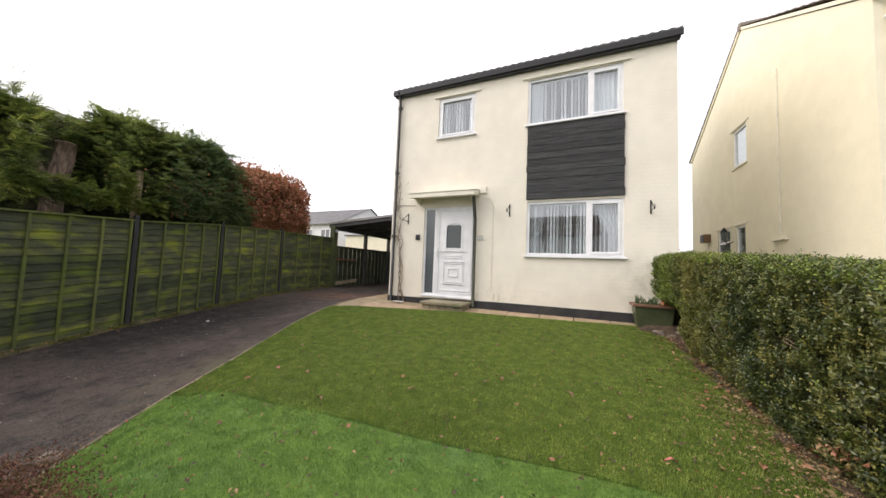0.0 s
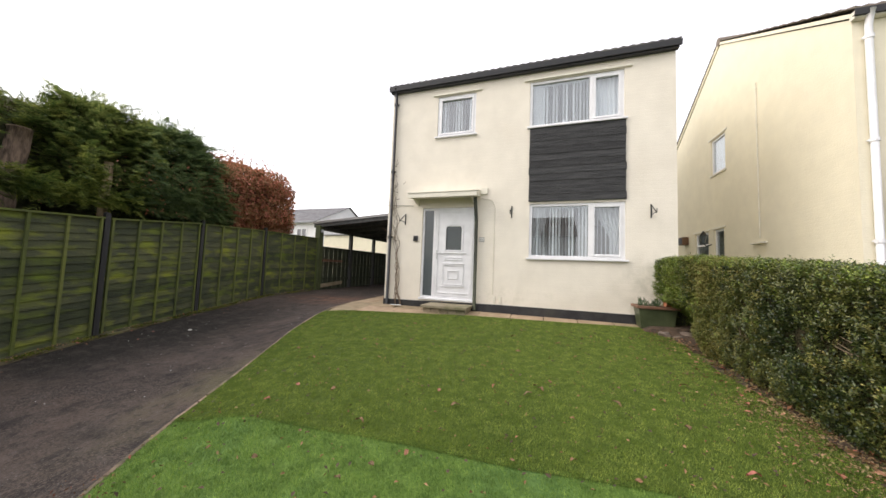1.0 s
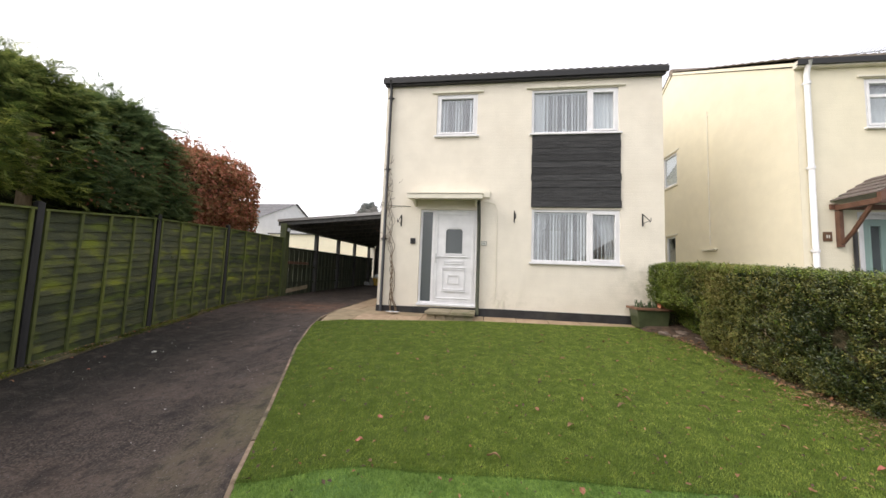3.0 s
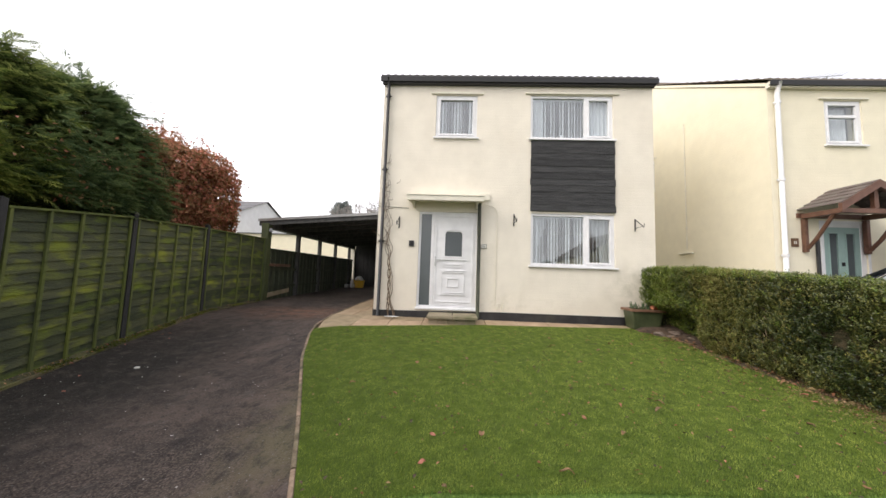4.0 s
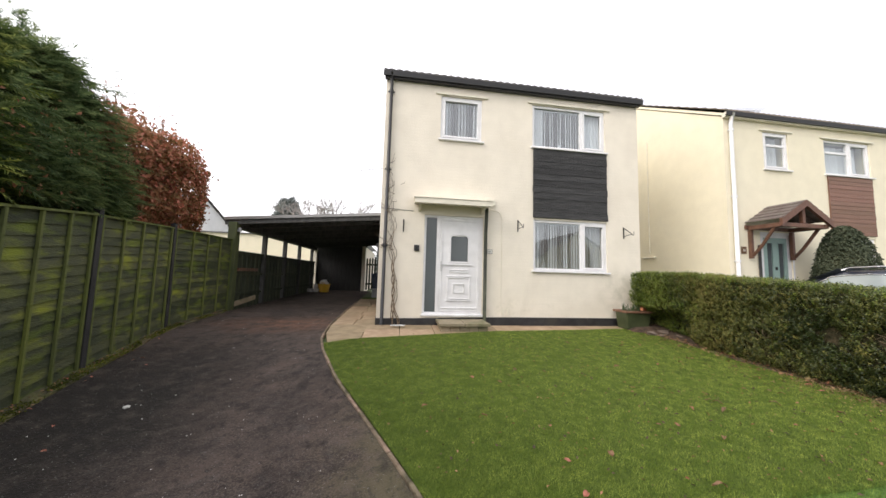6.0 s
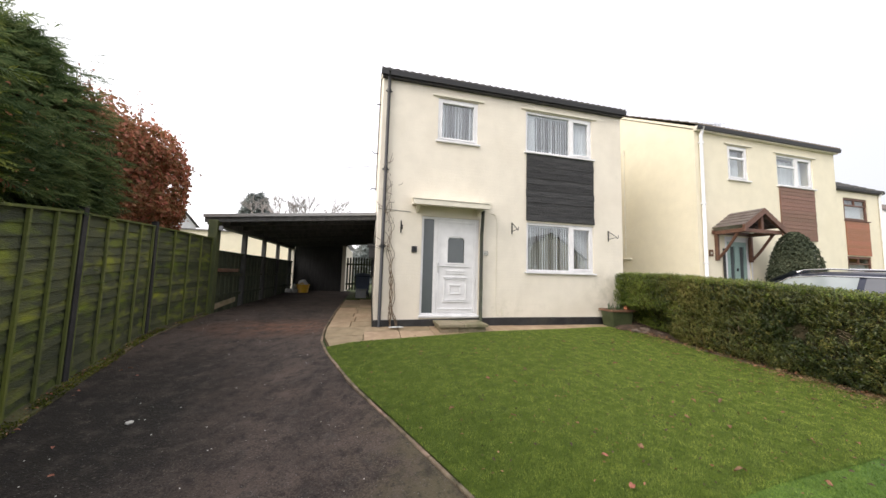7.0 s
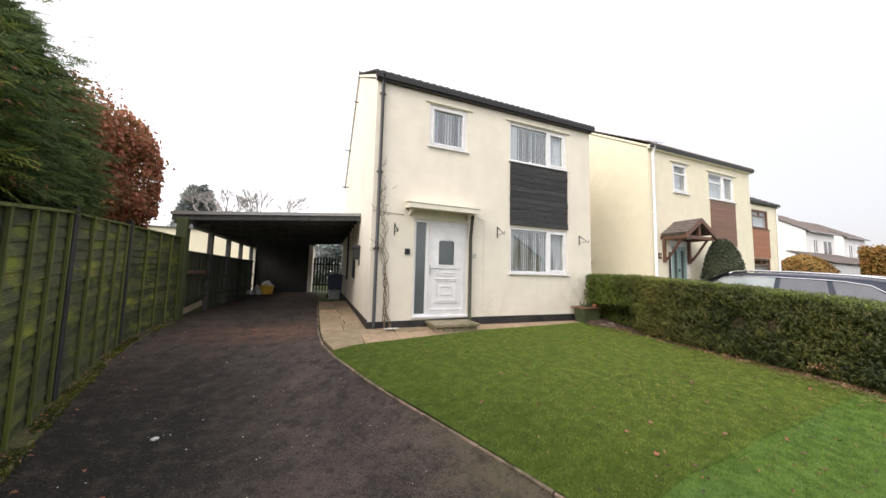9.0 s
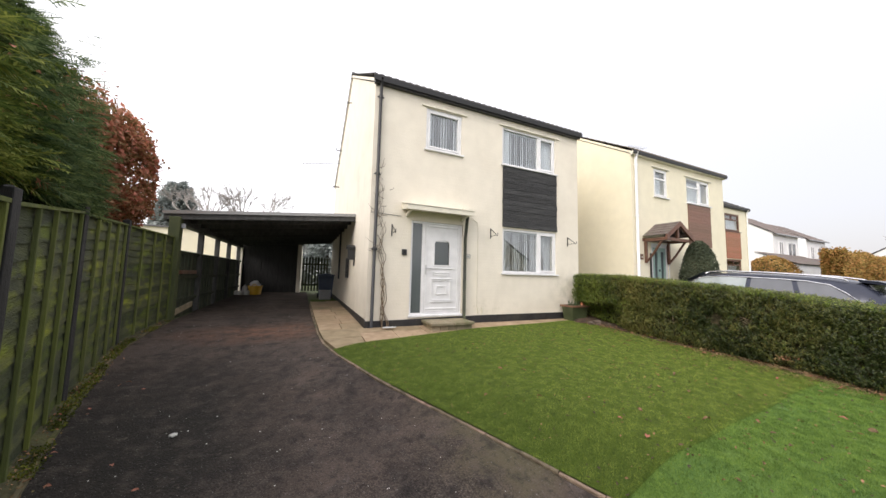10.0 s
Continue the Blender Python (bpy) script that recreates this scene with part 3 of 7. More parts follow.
def ground_z(x, y):
    k = kerb_x(y)
    zk = lerp_table(KERB_Z, y)
    if x <= k:
        fade = min(1.0, max(0.0, (8.0 - y) / 3.0))
        return zk - 0.115 * math.sin(math.pi * min(1.0, (k - x) / 3.1)) * fade
    s = min(1.0, (x - k) / 0.9)
    s = s * s * (3 - 2 * s)
    return zk + (lerp_table(LAWN_Z, y) - zk) * s


def spaced(a, b, fine0, fine1, n_fine, n_far):
    far0 = [a + (fine0 - a) * (1 - (1 - i / n_far) ** 3) for i in range(n_far)]
    far1 = [fine1 + (b - fine1) * (i / n_far) ** 3 for i in range(1, n_far + 1)]
    return far0 + [fine0 + (fine1 - fine0) * i / n_fine for i in range(n_fine + 1)] + far1


gx, gy = spaced(-900, 900, -12, 14, 65, 12), spaced(-900, 900, -6, 18, 60, 12)
tagged(sheet("ground", lambda u, v: (gx[round(u * (len(gx) - 1))], gy[round(v * (len(gy) - 1))],
       ground_z(max(-9, min(9, gx[round(u * (len(gx) - 1))])), gy[round(v * (len(gy) - 1))]) - 0.05),
       len(gx) - 1, len(gy) - 1, M_EARTH), "damp garden soil and rough grass beyond the lawn", "ground", kind="structure")


def drive_point(u, v):
    y = -3.0 + 19.6 * v
    a, b = fence_x(y) + 0.10, kerb_x(y) - 0.02
    x = a + (b - a) * u
    return (x, y, ground_z(x, y) + 0.012 * noise3(x, y, 0, 0.9) + 0.004 * noise3(x, y, 3, 5))


tagged(sheet("driveway", drive_point, 60, 260, M_ASPHALT), "worn dark asphalt driveway with brown stains", "driveway", kind="structure")
tagged(sheet("road", lambda u, v: (-60 + 120 * u, -9.5 + 5.5 * v, -0.13 - 0.03 * (1 - v)), 60, 4, M_ROAD), "grey asphalt road in front of the gardens", "road", kind="structure")
tagged(part("pavement", box(-60, -4.0, -0.25, 60, -2.6, -0.02, 0.02), M_KERB), "pale concrete footway beside the road", "pavement", kind="structure")

# turf laid in two pieces
LAWN_TOP = ((0.0, 5.26), (0.06, 5.44), (0.14, 5.55), (0.225, 5.67), (0.46, 5.98), (0.87, 6.20), (1.0, 6.26))


def seam(u):
    """The joint between the two turfs runs slightly askew."""
    return 1.62 + 0.33 * u + 0.012 * math.sin(u * 21)


def lawn_point(u, v, lo, hi=None, lift=0.012):
    lo = seam(u) if lo is None else lo
    y = lo + v * ((seam(u) + 0.03 if hi == "seam" else lerp_table(LAWN_TOP, u) if hi is None else hi) - lo)
    a, b = kerb_x(y) + 0.020, 1.75
    x = a + (b - a) * u
    return (x, y, ground_z(x, y) + lift + 0.008 * noise3(x, y, 0, 0.8))


lawn = tagged(sheet("lawn", lambda u, v: lawn_point(u, v, None, None, 0.018), 70, 50, M_TURF), "olive green artificial turf lawn strewn with dead leaves", "lawn", kind="structure")
strip = tagged(sheet("turf_strip", lambda u, v: lawn_point(u, v, -0.6, "seam"), 70, 26, M_TURF_L), "brighter emerald strip of newer artificial turf", "lawn", kind="structure")


def blades(name, n, lo, hi, material, parent, h, lean_x, lean_y):
    """Short fibres, all brushed one way as the roll was laid."""
    u, v = RNG.random(n), RNG.random(n)
    p = np.array([lawn_point(a, b, lo, hi, 0.014) for a, b in zip(u, v)])
    # thinner here and there
    p = p[np.array([noise3(a, b, 0.3, 7.0) + 0.7 * noise3(a, b, 5.0, 90.0) > -0.50 for a, b, c in p])]
    n = len(p)
    ang = RNG.uniform(0, 2 * math.pi, n)
    w = np.stack([np.cos(ang), np.sin(ang), 0 * ang], 1) * 0.0014
    lean = np.stack([RNG.normal(lean_x, 0.4, n), RNG.normal(lean_y, 0.4, n), np.ones(n)], 1) * (h * RNG.uniform(0.6, 1.3, n))[:, None]
    vts = np.stack([p - w, p + w, p + lean], 1).reshape(-1, 3)
    return tagged(mesh_from_arrays(name, vts, np.arange(3 * n).reshape(-1, 3), material, parent), kind="stuff")


blades("grass_fibres", 490000, None, None, M_BLADE, lawn, 0.018, 0.2, 0.25)
blades("grass_fibres", 170000, 0.2, "seam", M_BLADE_L, strip, 0.017, -0.15, 0.1)

# edging between asphalt and turf, one length at a time
edging = thing("edging", (-4, 3, 0.3), "weathered buff edging between driveway and lawn", "edging", kind="structure")
ys = [-1.0 + 0.30 * i for i in range(42)]
for a, b in zip(ys, ys[1:]):
    bm = bmesh.new()
    xa, xb = kerb_x(a), kerb_x(b)
    jz = RNG.normal(-0.004, 0.003)
    za, zb = ground_z(xa, a) + 0.02 + jz, ground_z(xb, b) + 0.02 + jz
    w = 0.017 + abs(RNG.normal(0, 0.002))
    d = Vector((xb - xa, b - a, 0)).normalized()
    nx, ny = d.y * w, -d.x * w
    g = 0.004
    A, Bp = (xa + d.x * g, a + d.y * g), (xb - d.x * g, b - d.y * g)
    vv = []
    for (px, py), z in ((A, za), (Bp, zb)):
        for sgn in (-1, 1):
            vv += [bm.verts.new((px + sgn * nx, py + sgn * ny, z - 0.12)), bm.verts.new((px + sgn * nx, py + sgn * ny, z - 0.006)), bm.verts.new((px + sgn * nx * 0.7, py + sgn * ny * 0.7, z))]
    l0, l1, l2, r0, r1, r2, L0, L1, L2, R0, R1, R2 = vv
    for q in ((l0, l1, L1, L0), (l1, l2, L2, L1), (l2, r2, R2, L2), (r2, r1, R1, R2), (r1, r0, R0, R1)):
        bm.faces.new(q)
    bm.faces.new((l0, r0, r1, r2, l2, l1))
    bm.faces.new((L0, L1, L2, R2, R1, R0))
    bmesh.ops.recalc_face_normals(bm, faces=bm.faces)
    part("edging_stone", bm, M_KERB, edging)

# timber edging and soil strip along the foot of the fence
tagged(sheet("soil_strip", lambda u, v: (fence_x(-2 + 10.3 * v) - 0.1 + 0.22 * u, -2 + 10.3 * v,
       ground_z(fence_x(-2 + 10.3 * v) + 0.1, -2 + 10.3 * v) + 0.012 + 0.035 * math.sin(u * math.pi) + 0.012 * noise3(u * 3, v * 60, 0, 1)), 8, 120, M_MOSSOIL),
       "mossy soil strip along the fence", "soil", kind="structure")
fence_edge = thing("fence_edging", (-7, 3, 0.3), "thin mossy board edging along the fence", "edging", kind="structure")
for i in range(9):
    a, b = -1.9 + i * 1.12, -1.9 + (i + 1) * 1.12 - 0.01
    pa, pb = [(fence_x(q) + 0.125, q, ground_z(fence_x(q) + 0.12, q) + 0.028) for q in (a, b)]
    bm = box(-0.014, 0, -0.10, 0.014, 1, 0)
    for v in bm.verts:
        t = v.co.y
        v.co = (pa[0] + (pb[0] - pa[0]) * t + v.co.x, pa[1] + (pb[1] - pa[1]) * t, pa[2] + (pb[2] - pa[2]) * t + v.co.z)
    part("edging_board", bm, M_MOSSBOARD, fence_edge)

# ---------------------------------------------------------------- houses
RIDGE_Y, RIDGE_Z, EAVE_Z, REAR_Y = 10.85, 8.70, 5.97, 16.0


def roof_sheet(bm, x0, x1, ya, za, yb, zb, pitch=0.16, course=0.30, amp=0.022, lift=0.03):
    """A tiled slope from the eave (ya, za) to the ridge (yb, zb): rolls across, a step at every course."""
    n = max(2, round(math.hypot(yb - ya, zb - za) / course))
    nx = max(2, round((x1 - x0) / pitch)) * 4

    def row(t, up):
        return [bm.verts.new((x0 + (x1 - x0) * i / nx, ya + (yb - ya) * t, za + (zb - za) * t + up + amp * (0.5 + 0.5 * math.cos(i / 4 * 2 * math.pi)))) for i in range(nx + 1)]
    low = row(0, -0.012)
    for c in range(n):
        high, top = row(c / n, lift), row((c + 1) / n, 0.0)
        for i in range(nx):
            bm.faces.new((low[i], low[i + 1], high[i + 1], high[i]))
            bm.faces.new((high[i], high[i + 1], top[i + 1], top[i]))
        for k in (0, nx):
            bm.faces.new((low[k], high[k], top[k]))
        low = top


def window(house, x0, z0, x1, z1, yf, mullions, frame_mat, sill=True, lintel=True, transoms=(), lintel_mat=None):
    """A framed window: outer frame, casement bars, panes, sill and a thin lintel ledge."""
    fr = part("window", frame_bars(x0, z0, x1, z1, 0.055, yf, yf + 0.07), frame_mat, house)
    edges = [x0 + 0.055] + [m for m in mullions] + [x1 - 0.055]
    bm = bmesh.new()
    for m in mullions:
        box(m - 0.035, yf, z0 + 0.055, m + 0.035, yf + 0.07, z1 - 0.055, 0.006, bm)
    for (mx0, mx1, mz) in transoms:
        box(mx0, yf + 0.002, mz - 0.03, mx1, yf + 0.068, mz + 0.03, 0.006, bm)
    if mullions or transoms:
        part("mullion", bm, frame_mat, fr)
    else:
        bm.free()
    for i, (a, b) in enumerate(zip(edges, edges[1:])):
        a, b = a + (0.035 if i else 0), b - (0.035 if i < len(edges) - 2 else 0)
        if i == len(edges) - 2 or not mullions:
            part("casement", frame_bars(a, z0 + 0.055, b, z1 - 0.055, 0.045, yf - 0.012, yf + 0.05, 0.008), frame_mat, fr)
        p = part("pane", box(a, yf + 0.030, z0 + 0.055, b, yf + 0.036, z1 - 0.055), M_GLASS, fr)
        p.visible_shadow = False
    if sill:
        part("sill", box(x0 - 0.045, yf - 0.085, z0 - 0.036, x1 + 0.045, yf + 0.04, z0, 0.008), M_UPVC if frame_mat == M_UPVC else frame_mat, fr)
    if lintel:
        part("lintel", box(x0 - 0.12, yf - 0.065, z1 + 0.018, x1 + 0.13, yf + 0.02, z1 + 0.055, 0.008), lintel_mat or M_TRIM, fr)
    return fr


def cladding(house, x0, z0, x1, z1, y, material, boards):
    """Rough lapped boards with wavy lower edges and uneven ends."""
    body = part("cladding", box(x0, y, z0, x1, y + 0.02, z1), material, house)
    h = (z1 - z0) / boards
    for i in range(boards):
        a = z0 + i * h
        w = RNG.normal(0, 0.002)
        bm = bmesh.new()
        xa, xb = x0 - 0.004 - abs(RNG.normal(0, 0.005)), x1 + 0.003 + abs(RNG.normal(0, 0.008))
        cols = []
        for k in range(15):
            x = xa + (xb - xa) * k / 14
            e = 0.005 * noise.noise(Vector((x * 1.3, i * 5.1, y))) + 0.003 * noise.noise(Vector((x * 6, i * 3.3, y)))
            cols.append([bm.verts.new((x, yy, zz)) for yy, zz in ((y, a + e), (y - 0.010 + w, a + e), (y - 0.012 + w, a + e + 0.005), (y - 0.006, a + h + 0.006), (y, a + h + 0.006))])
        for c0, c1 in zip(cols, cols[1:]):
            for q in range(5):
                bm.faces.new((c0[q], c1[q], c1[(q + 1) % 5], c0[(q + 1) % 5]))
        bm.faces.new(cols[0])
        bm.faces.new(cols[-1][::-1])
        bmesh.ops.recalc_face_normals(bm, faces=bm.faces)
        part("board", bm, material, body)


def house_shell(house, x0, x1, front, base, wall_mat, holes, side_holes=(), roof_mat=None, fascia_mat=None, lip=0.10, plinth=0.0, right_side=True, eave=EAVE_Z, gutter_mat=None, ridge_y=None, rz=RIDGE_Z, rear=None):
    """Walls with openings, gables, roof, fascia and gutter of a two-storey house that faces -y."""
    dy = front - 6.5
    ridge_y, rear = ridge_y or RIDGE_Y + dy, rear or REAR_Y + dy
    t = 0.26
    roof_mat, fascia_mat = roof_mat or M_TILE, fascia_mat or M_BLACK
    part("front_wall", wall_with_openings(x0, x1, base - 0.3, eave - 0.10, front, front + t, holes), wall_mat, house)
    part("rear_wall", box(x0, rear - t, base - 0.3, x1, rear, eave - 0.10), wall_mat, house)
    for k, (xa, xb) in enumerate(((x0, x0 + t), (x1 - t, x1))):
        hs = side_holes if k == 0 else ()
        bm = wall_with_openings(front + t, rear - t, base - 0.3, eave - 0.10, xa, xb, [(a, c, b, d) for a, c, b, d in hs])
        for v in bm.verts:
            v.co = (v.co.y, v.co.x, v.co.z)
        prism(((front + 0.001, eave - 0.10), (rear - 0.001, eave - 0.10), (ridge_y, rz - 0.10)), "x", xa, xb, bm)
        bmesh.ops.recalc_face_normals(bm, faces=bm.faces)
        part("gable_wall", bm, wall_mat, house)
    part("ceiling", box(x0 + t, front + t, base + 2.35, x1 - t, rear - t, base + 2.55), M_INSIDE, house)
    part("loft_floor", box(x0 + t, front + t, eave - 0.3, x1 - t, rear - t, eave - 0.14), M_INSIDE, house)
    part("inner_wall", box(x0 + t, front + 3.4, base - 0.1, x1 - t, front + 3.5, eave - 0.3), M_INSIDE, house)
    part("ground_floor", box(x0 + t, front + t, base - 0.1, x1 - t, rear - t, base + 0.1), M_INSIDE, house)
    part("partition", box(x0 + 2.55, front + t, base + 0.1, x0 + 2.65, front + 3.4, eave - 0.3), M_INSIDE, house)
    bm = bmesh.new()
    roof_sheet(bm, x0 - 0.05, x1 + 0.05, front - 0.14, eave - 0.015, ridge_y, rz)
    roof_sheet(bm, x0 - 0.05, x1 + 0.05, rear + 0.17, eave - 0.02, ridge_y, rz)
    bmesh.ops.remove_doubles(bm, verts=bm.verts, dist=0.0005)
    roof = part("roof", bm, roof_mat, house)
    part("ridge_tiles", tube([(x0 - 0.05 + (x1 - x0 + 0.1) * i / 20, ridge_y, rz) for i in range(21)], 0.11, 8), roof_mat, roof)
    part("fascia", box(x0 - 0.03, front - 0.10, eave - 0.145, x1 + 0.03, front - 0.003, eave - 0.02, 0.006), fascia_mat, house)
    # box gutter
    prof = [(front - 0.102, eave - 0.118), (front - 0.140, eave - 0.118), (front - 0.158, eave - 0.02), (front - 0.152, eave - 0.02), (front - 0.135, eave - 0.11), (front - 0.102, eave - 0.11)]
    part("gutter", prism(prof, "x", x0 - 0.06, x1 + 0.06), gutter_mat or fascia_mat, house)
    for xv in (x0 - 0.035, x1 + 0.003):
        for ye in (front - 0.02, rear + 0.02):
            part("verge", prism(((ye, eave - 0.085), (ridge_y, rz - 0.085), (ridge_y, rz - 0.01), (ye, eave - 0.01)), "x", xv, xv + 0.032), wall_mat, roof)
    return roof


def downpipe(house, x, y, z0, z1, material, r=0.034, clips=(1.6, 3.2, 4.9)):
    p = part("downpipe", tube([(x, y, z0), (x, y, z1 - 0.25), (x, y - 0.02, z1 - 0.16), (x, y - 0.07, z1)], r, 10), material, house, smooth=True)
    for c in clips:
        bm = tube([(x, y, z0 + c - 0.03), (x, y, z0 + c + 0.03)], r + 0.012, 10)
        box(x - 0.07, y + 0.01, z0 + c - 0.012, x + 0.07, y + 0.03, z0 + c + 0.012, 0, bm)
        part("pipe_clip", bm, material, p)
    return p


def blind(x0, z0, x1, z1, y, wide, group, turn=8.0, pitch=0.066):
    """Vertical blind behind a window: head rail and evenly hung slats of one width."""
    b = thing("vertical_blind", ((x0 + x1) / 2, y, z0), "pale grey fabric vertical blind hanging behind a window", "blind", group)
    part("head_rail", box(x0, y - 0.02, z1 - 0.03, x1, y + 0.02, z1), M_UPVC, b)
    bm = bmesh.new()
    hh = z1 - 0.03 - z0
    cols = [[bm.verts.new((w * wide, 0.003 * (1 - 4 * w * w), zz)) for zz in (0.0, hh)] for w in (-0.5, -0.17, 0.17, 0.5)]
    for c0, c1 in zip(cols, cols[1:]):
        bm.faces.new((c0[0], c1[0], c1[1], c0[1]))
    bmesh.ops.solidify(bm, geom=bm.faces[:], thickness=0.001)
    me = bpy.data.meshes.new("slat")
    bm.to_mesh(me)
    bm.free()
    me.materials.append(M_BLIND)
    n = round((x1 - x0) / pitch)
    for i in range(n):
        x = x0 + (x1 - x0) * (i + 0.5) / n
        shared("slat", me, b, pose(x - (x0 + x1) / 2, 0, 0, 0, 0, turn + RNG.normal(0, 1.5)))
    return b


def curtain(x0, z0, x1, z1, y, tie):
    """A gathered voile curtain, drawn in towards tie (-1 left, 1 right, 0 straight)."""
    def fn(u, v):
        pinch = 1.0 - 0.55 * math.sin(min(1.0, (1 - v) * 1.35) * math.pi / 2) ** 2 if tie else 1.0
        w = (x1 - x0) * pinch
        x = (x0 + u * w) if tie <= 0 else (x1 - (1 - u) * w)
        return (x, y + 0.03 * math.sin(u * 38 + v), z0 + (z1 - z0) * v)
    c = sheet("curtain", fn, 60, 14, M_CURTAIN)
    return tagged(c, "white voile curtain gathered behind a window", "curtain", "curtains at the windows")


# ---- the cream house
HX0, HX1, HB = -4.28, 1.69, 0.62
home = thing("house", ((HX0 + HX1) / 2, 6.5, HB), "cream painted two-storey house with black trim and boarding", "house")
SMALL, UPPER, LOWER, DOOR = (-3.08, 4.62, -2.155, 5.605), (-0.965, 4.62, 0.835, 5.63), (-0.935, 1.82, 0.85, 2.955), (-3.36, 0.84, -2.08, 2.93)
home_roof = house_shell(home, HX0, HX1, 6.5, HB, M_HOME, [SMALL, UPPER, LOWER, DOOR])
window(home, *SMALL, 6.525, (), M_UPVC)
window(home, *UPPER, 6.525, (0.245,), M_UPVC)
window(home, *LOWER, 6.525, (0.235,), M_UPVC, lintel=False)
cladding(home, -0.945, 3.0, 0.845, 4.575, 6.478, M_CLAD, 11)
plinth = prism(((HX0 - 0.012, 0.35), (HX1 + 0.012, 0.35), (HX1 + 0.012, 0.80), (-1.6, 0.80), (-3.5, 0.765), (HX0 - 0.012, 0.76)), "y", 6.486, 6.499)
part("plinth", plinth, M_PLINTH, home, "black painted plinth")
part("plinth", box(HX0 - 0.013, 6.50, 0.35, HX0 - 0.001, 16.0, 0.79, 0.003), M_PLINTH, home)
downpipe(home, -4.165, 6.44, 0.64, 5.93, M_BLACK)

# front door with side light
dy = 6.535
dfr = frame_bars(-3.36, 0.84, -2.08, 2.93, 0.05, dy, dy + 0.07)
box(-3.085, dy, 0.89, -3.02, dy + 0.07, 2.88, 0.006, dfr)
door_frame = part("door_frame", dfr, M_UPVC, home)
part("threshold", box(-3.38, dy - 0.07, 0.805, -2.06, dy + 0.03, 0.85, 0.008), M_UPVC, door_frame)
part("side_light", box(-3.31, dy + 0.025, 0.89, -3.085, dy + 0.04, 2.88), M_FROST, door_frame, "tall obscured glass side light")
DX0, DX1, DZ0, DZ1 = -3.02, -2.13, 0.89, 2.88
holes = [(-2.775, 1.96, -2.405, 2.50)]
door = part("door", wall_with_openings(DX0, DX1, DZ0, DZ1, dy + 0.012, dy + 0.056, holes), M_UPVC, home, "white panelled door with an arched glass light")
bm = bmesh.new()
frame_bars(DX0 + 0.01, DZ0 + 0.01, DX1 - 0.01, DZ1 - 0.01, 0.05, dy - 0.004, dy + 0.012, 0.006, bm)
part("leaf_edge", bm, M_UPVC, door)
arch = [(-2.775, 1.96), (-2.405, 1.96), (-2.405, 2.45)] + [(-2.59 + 0.185 * math.cos(a), 2.45 + 0.085 * math.sin(a)) for a in [math.pi * i / 10 for i in range(1, 10)]] + [(-2.775, 2.45)]
part("glass_light", prism(arch, "y", dy + 0.03, dy + 0.045), M_FROST, door)
cx = -2.59
outer = [(cx + (p[0] - cx) * 1.2, 2.2 + (p[1] - 2.2) * 1.13) for p in arch]
bm = bmesh.new()
n = len(arch)
rings = [[bm.verts.new((p[0], yy, p[1])) for p in poly] for poly, yy in ((arch, dy + 0.03), (arch, dy - 0.004), (outer, dy - 0.004), (outer, dy + 0.013))]
for r0, r1 in zip(rings, rings[1:]):
    for i in range(n):
        bm.faces.new((r0[i], r0[(i + 1) % n], r1[(i + 1) % n], r1[i]))
bmesh.ops.recalc_face_normals(bm, faces=bm.faces)
part("glass_bead", bm, M_UPVC, door)
for (a, b, c, d) in ((-2.80, 1.72, -2.38, 1.79), (-2.84, 1.16, -2.34, 1.62), (-2.72, 1.29, -2.46, 1.49), (-2.88, 1.875, -2.30, 1.90), (-2.86, 1.635, -2.32, 1.655), (-2.86, 1.12, -2.32, 1.14), (-2.97, 0.96, -2.20, 0.99)):
    bm = frame_bars(a, b, c, d, 0.022, dy - 0.006, dy + 0.012, 0.006) if d - b > 0.05 else box(a, dy - 0.012, b, c, dy + 0.012, d, 0.008)
    part("moulding", bm, M_UPVC, door)
bm = box(-2.995, dy - 0.012, 1.74, -2.965, dy + 0.012, 1.95, 0.006)
tube([(-2.98, dy - 0.01, 1.88), (-2.98, dy - 0.055, 1.88), (-2.86, dy - 0.055, 1.88)], 0.011, 8, bm)
part("handle", bm, M_SATIN, door, "satin metal lever handle")

# flat canopy on its mossy pipe
canopy = part("canopy", prism(((6.11, 3.095), (6.11, 3.195), (6.499, 3.275), (6.499, 3.15)), "x", -3.59, -1.99), M_TRIM, home, "shallow cream painted door canopy")
part("canopy_top", prism(((6.095, 3.197), (6.095, 3.215), (6.499, 3.297), (6.499, 3.279)), "x", -3.605, -1.975), M_TRIM, canopy)
part("backing_board", box(-2.10, 6.462, 3.20, -1.83, 6.497, 3.345, 0.006), M_TRIM, canopy)
for xx in (-3.50, -2.14):
    part("bracket", prism(((6.20, 3.10), (6.49, 3.145), (6.49, 2.99)), "x", xx, xx + 0.05), M_TRIM, canopy)
M_MOSSPIPE = surf("mossy_black_pipe", (0.025, 0.027, 0.024), (0.05, 0.055, 0.035), 6, 0.7, 0.3, 50, (0.10, 0.11, 0.05), 3, 0.6, stretch=(4, 4, 0.6))
part("canopy_pipe", tube([(-2.045, 6.43, 0.66), (-2.05, 6.42, 2.6), (-2.06, 6.33, 2.98), (-2.065, 6.30, 3.10)], 0.038, 10), M_MOSSPIPE, canopy, smooth=True)

# panel joint and small cables on the wall
part("cable", tube([(-1.95, 6.492, 3.12), (-1.72, 6.492, 3.06), (-1.66, 6.492, 2.9), (-1.67, 6.492, 1.0)], 0.006, 5), M_TRIM, home)
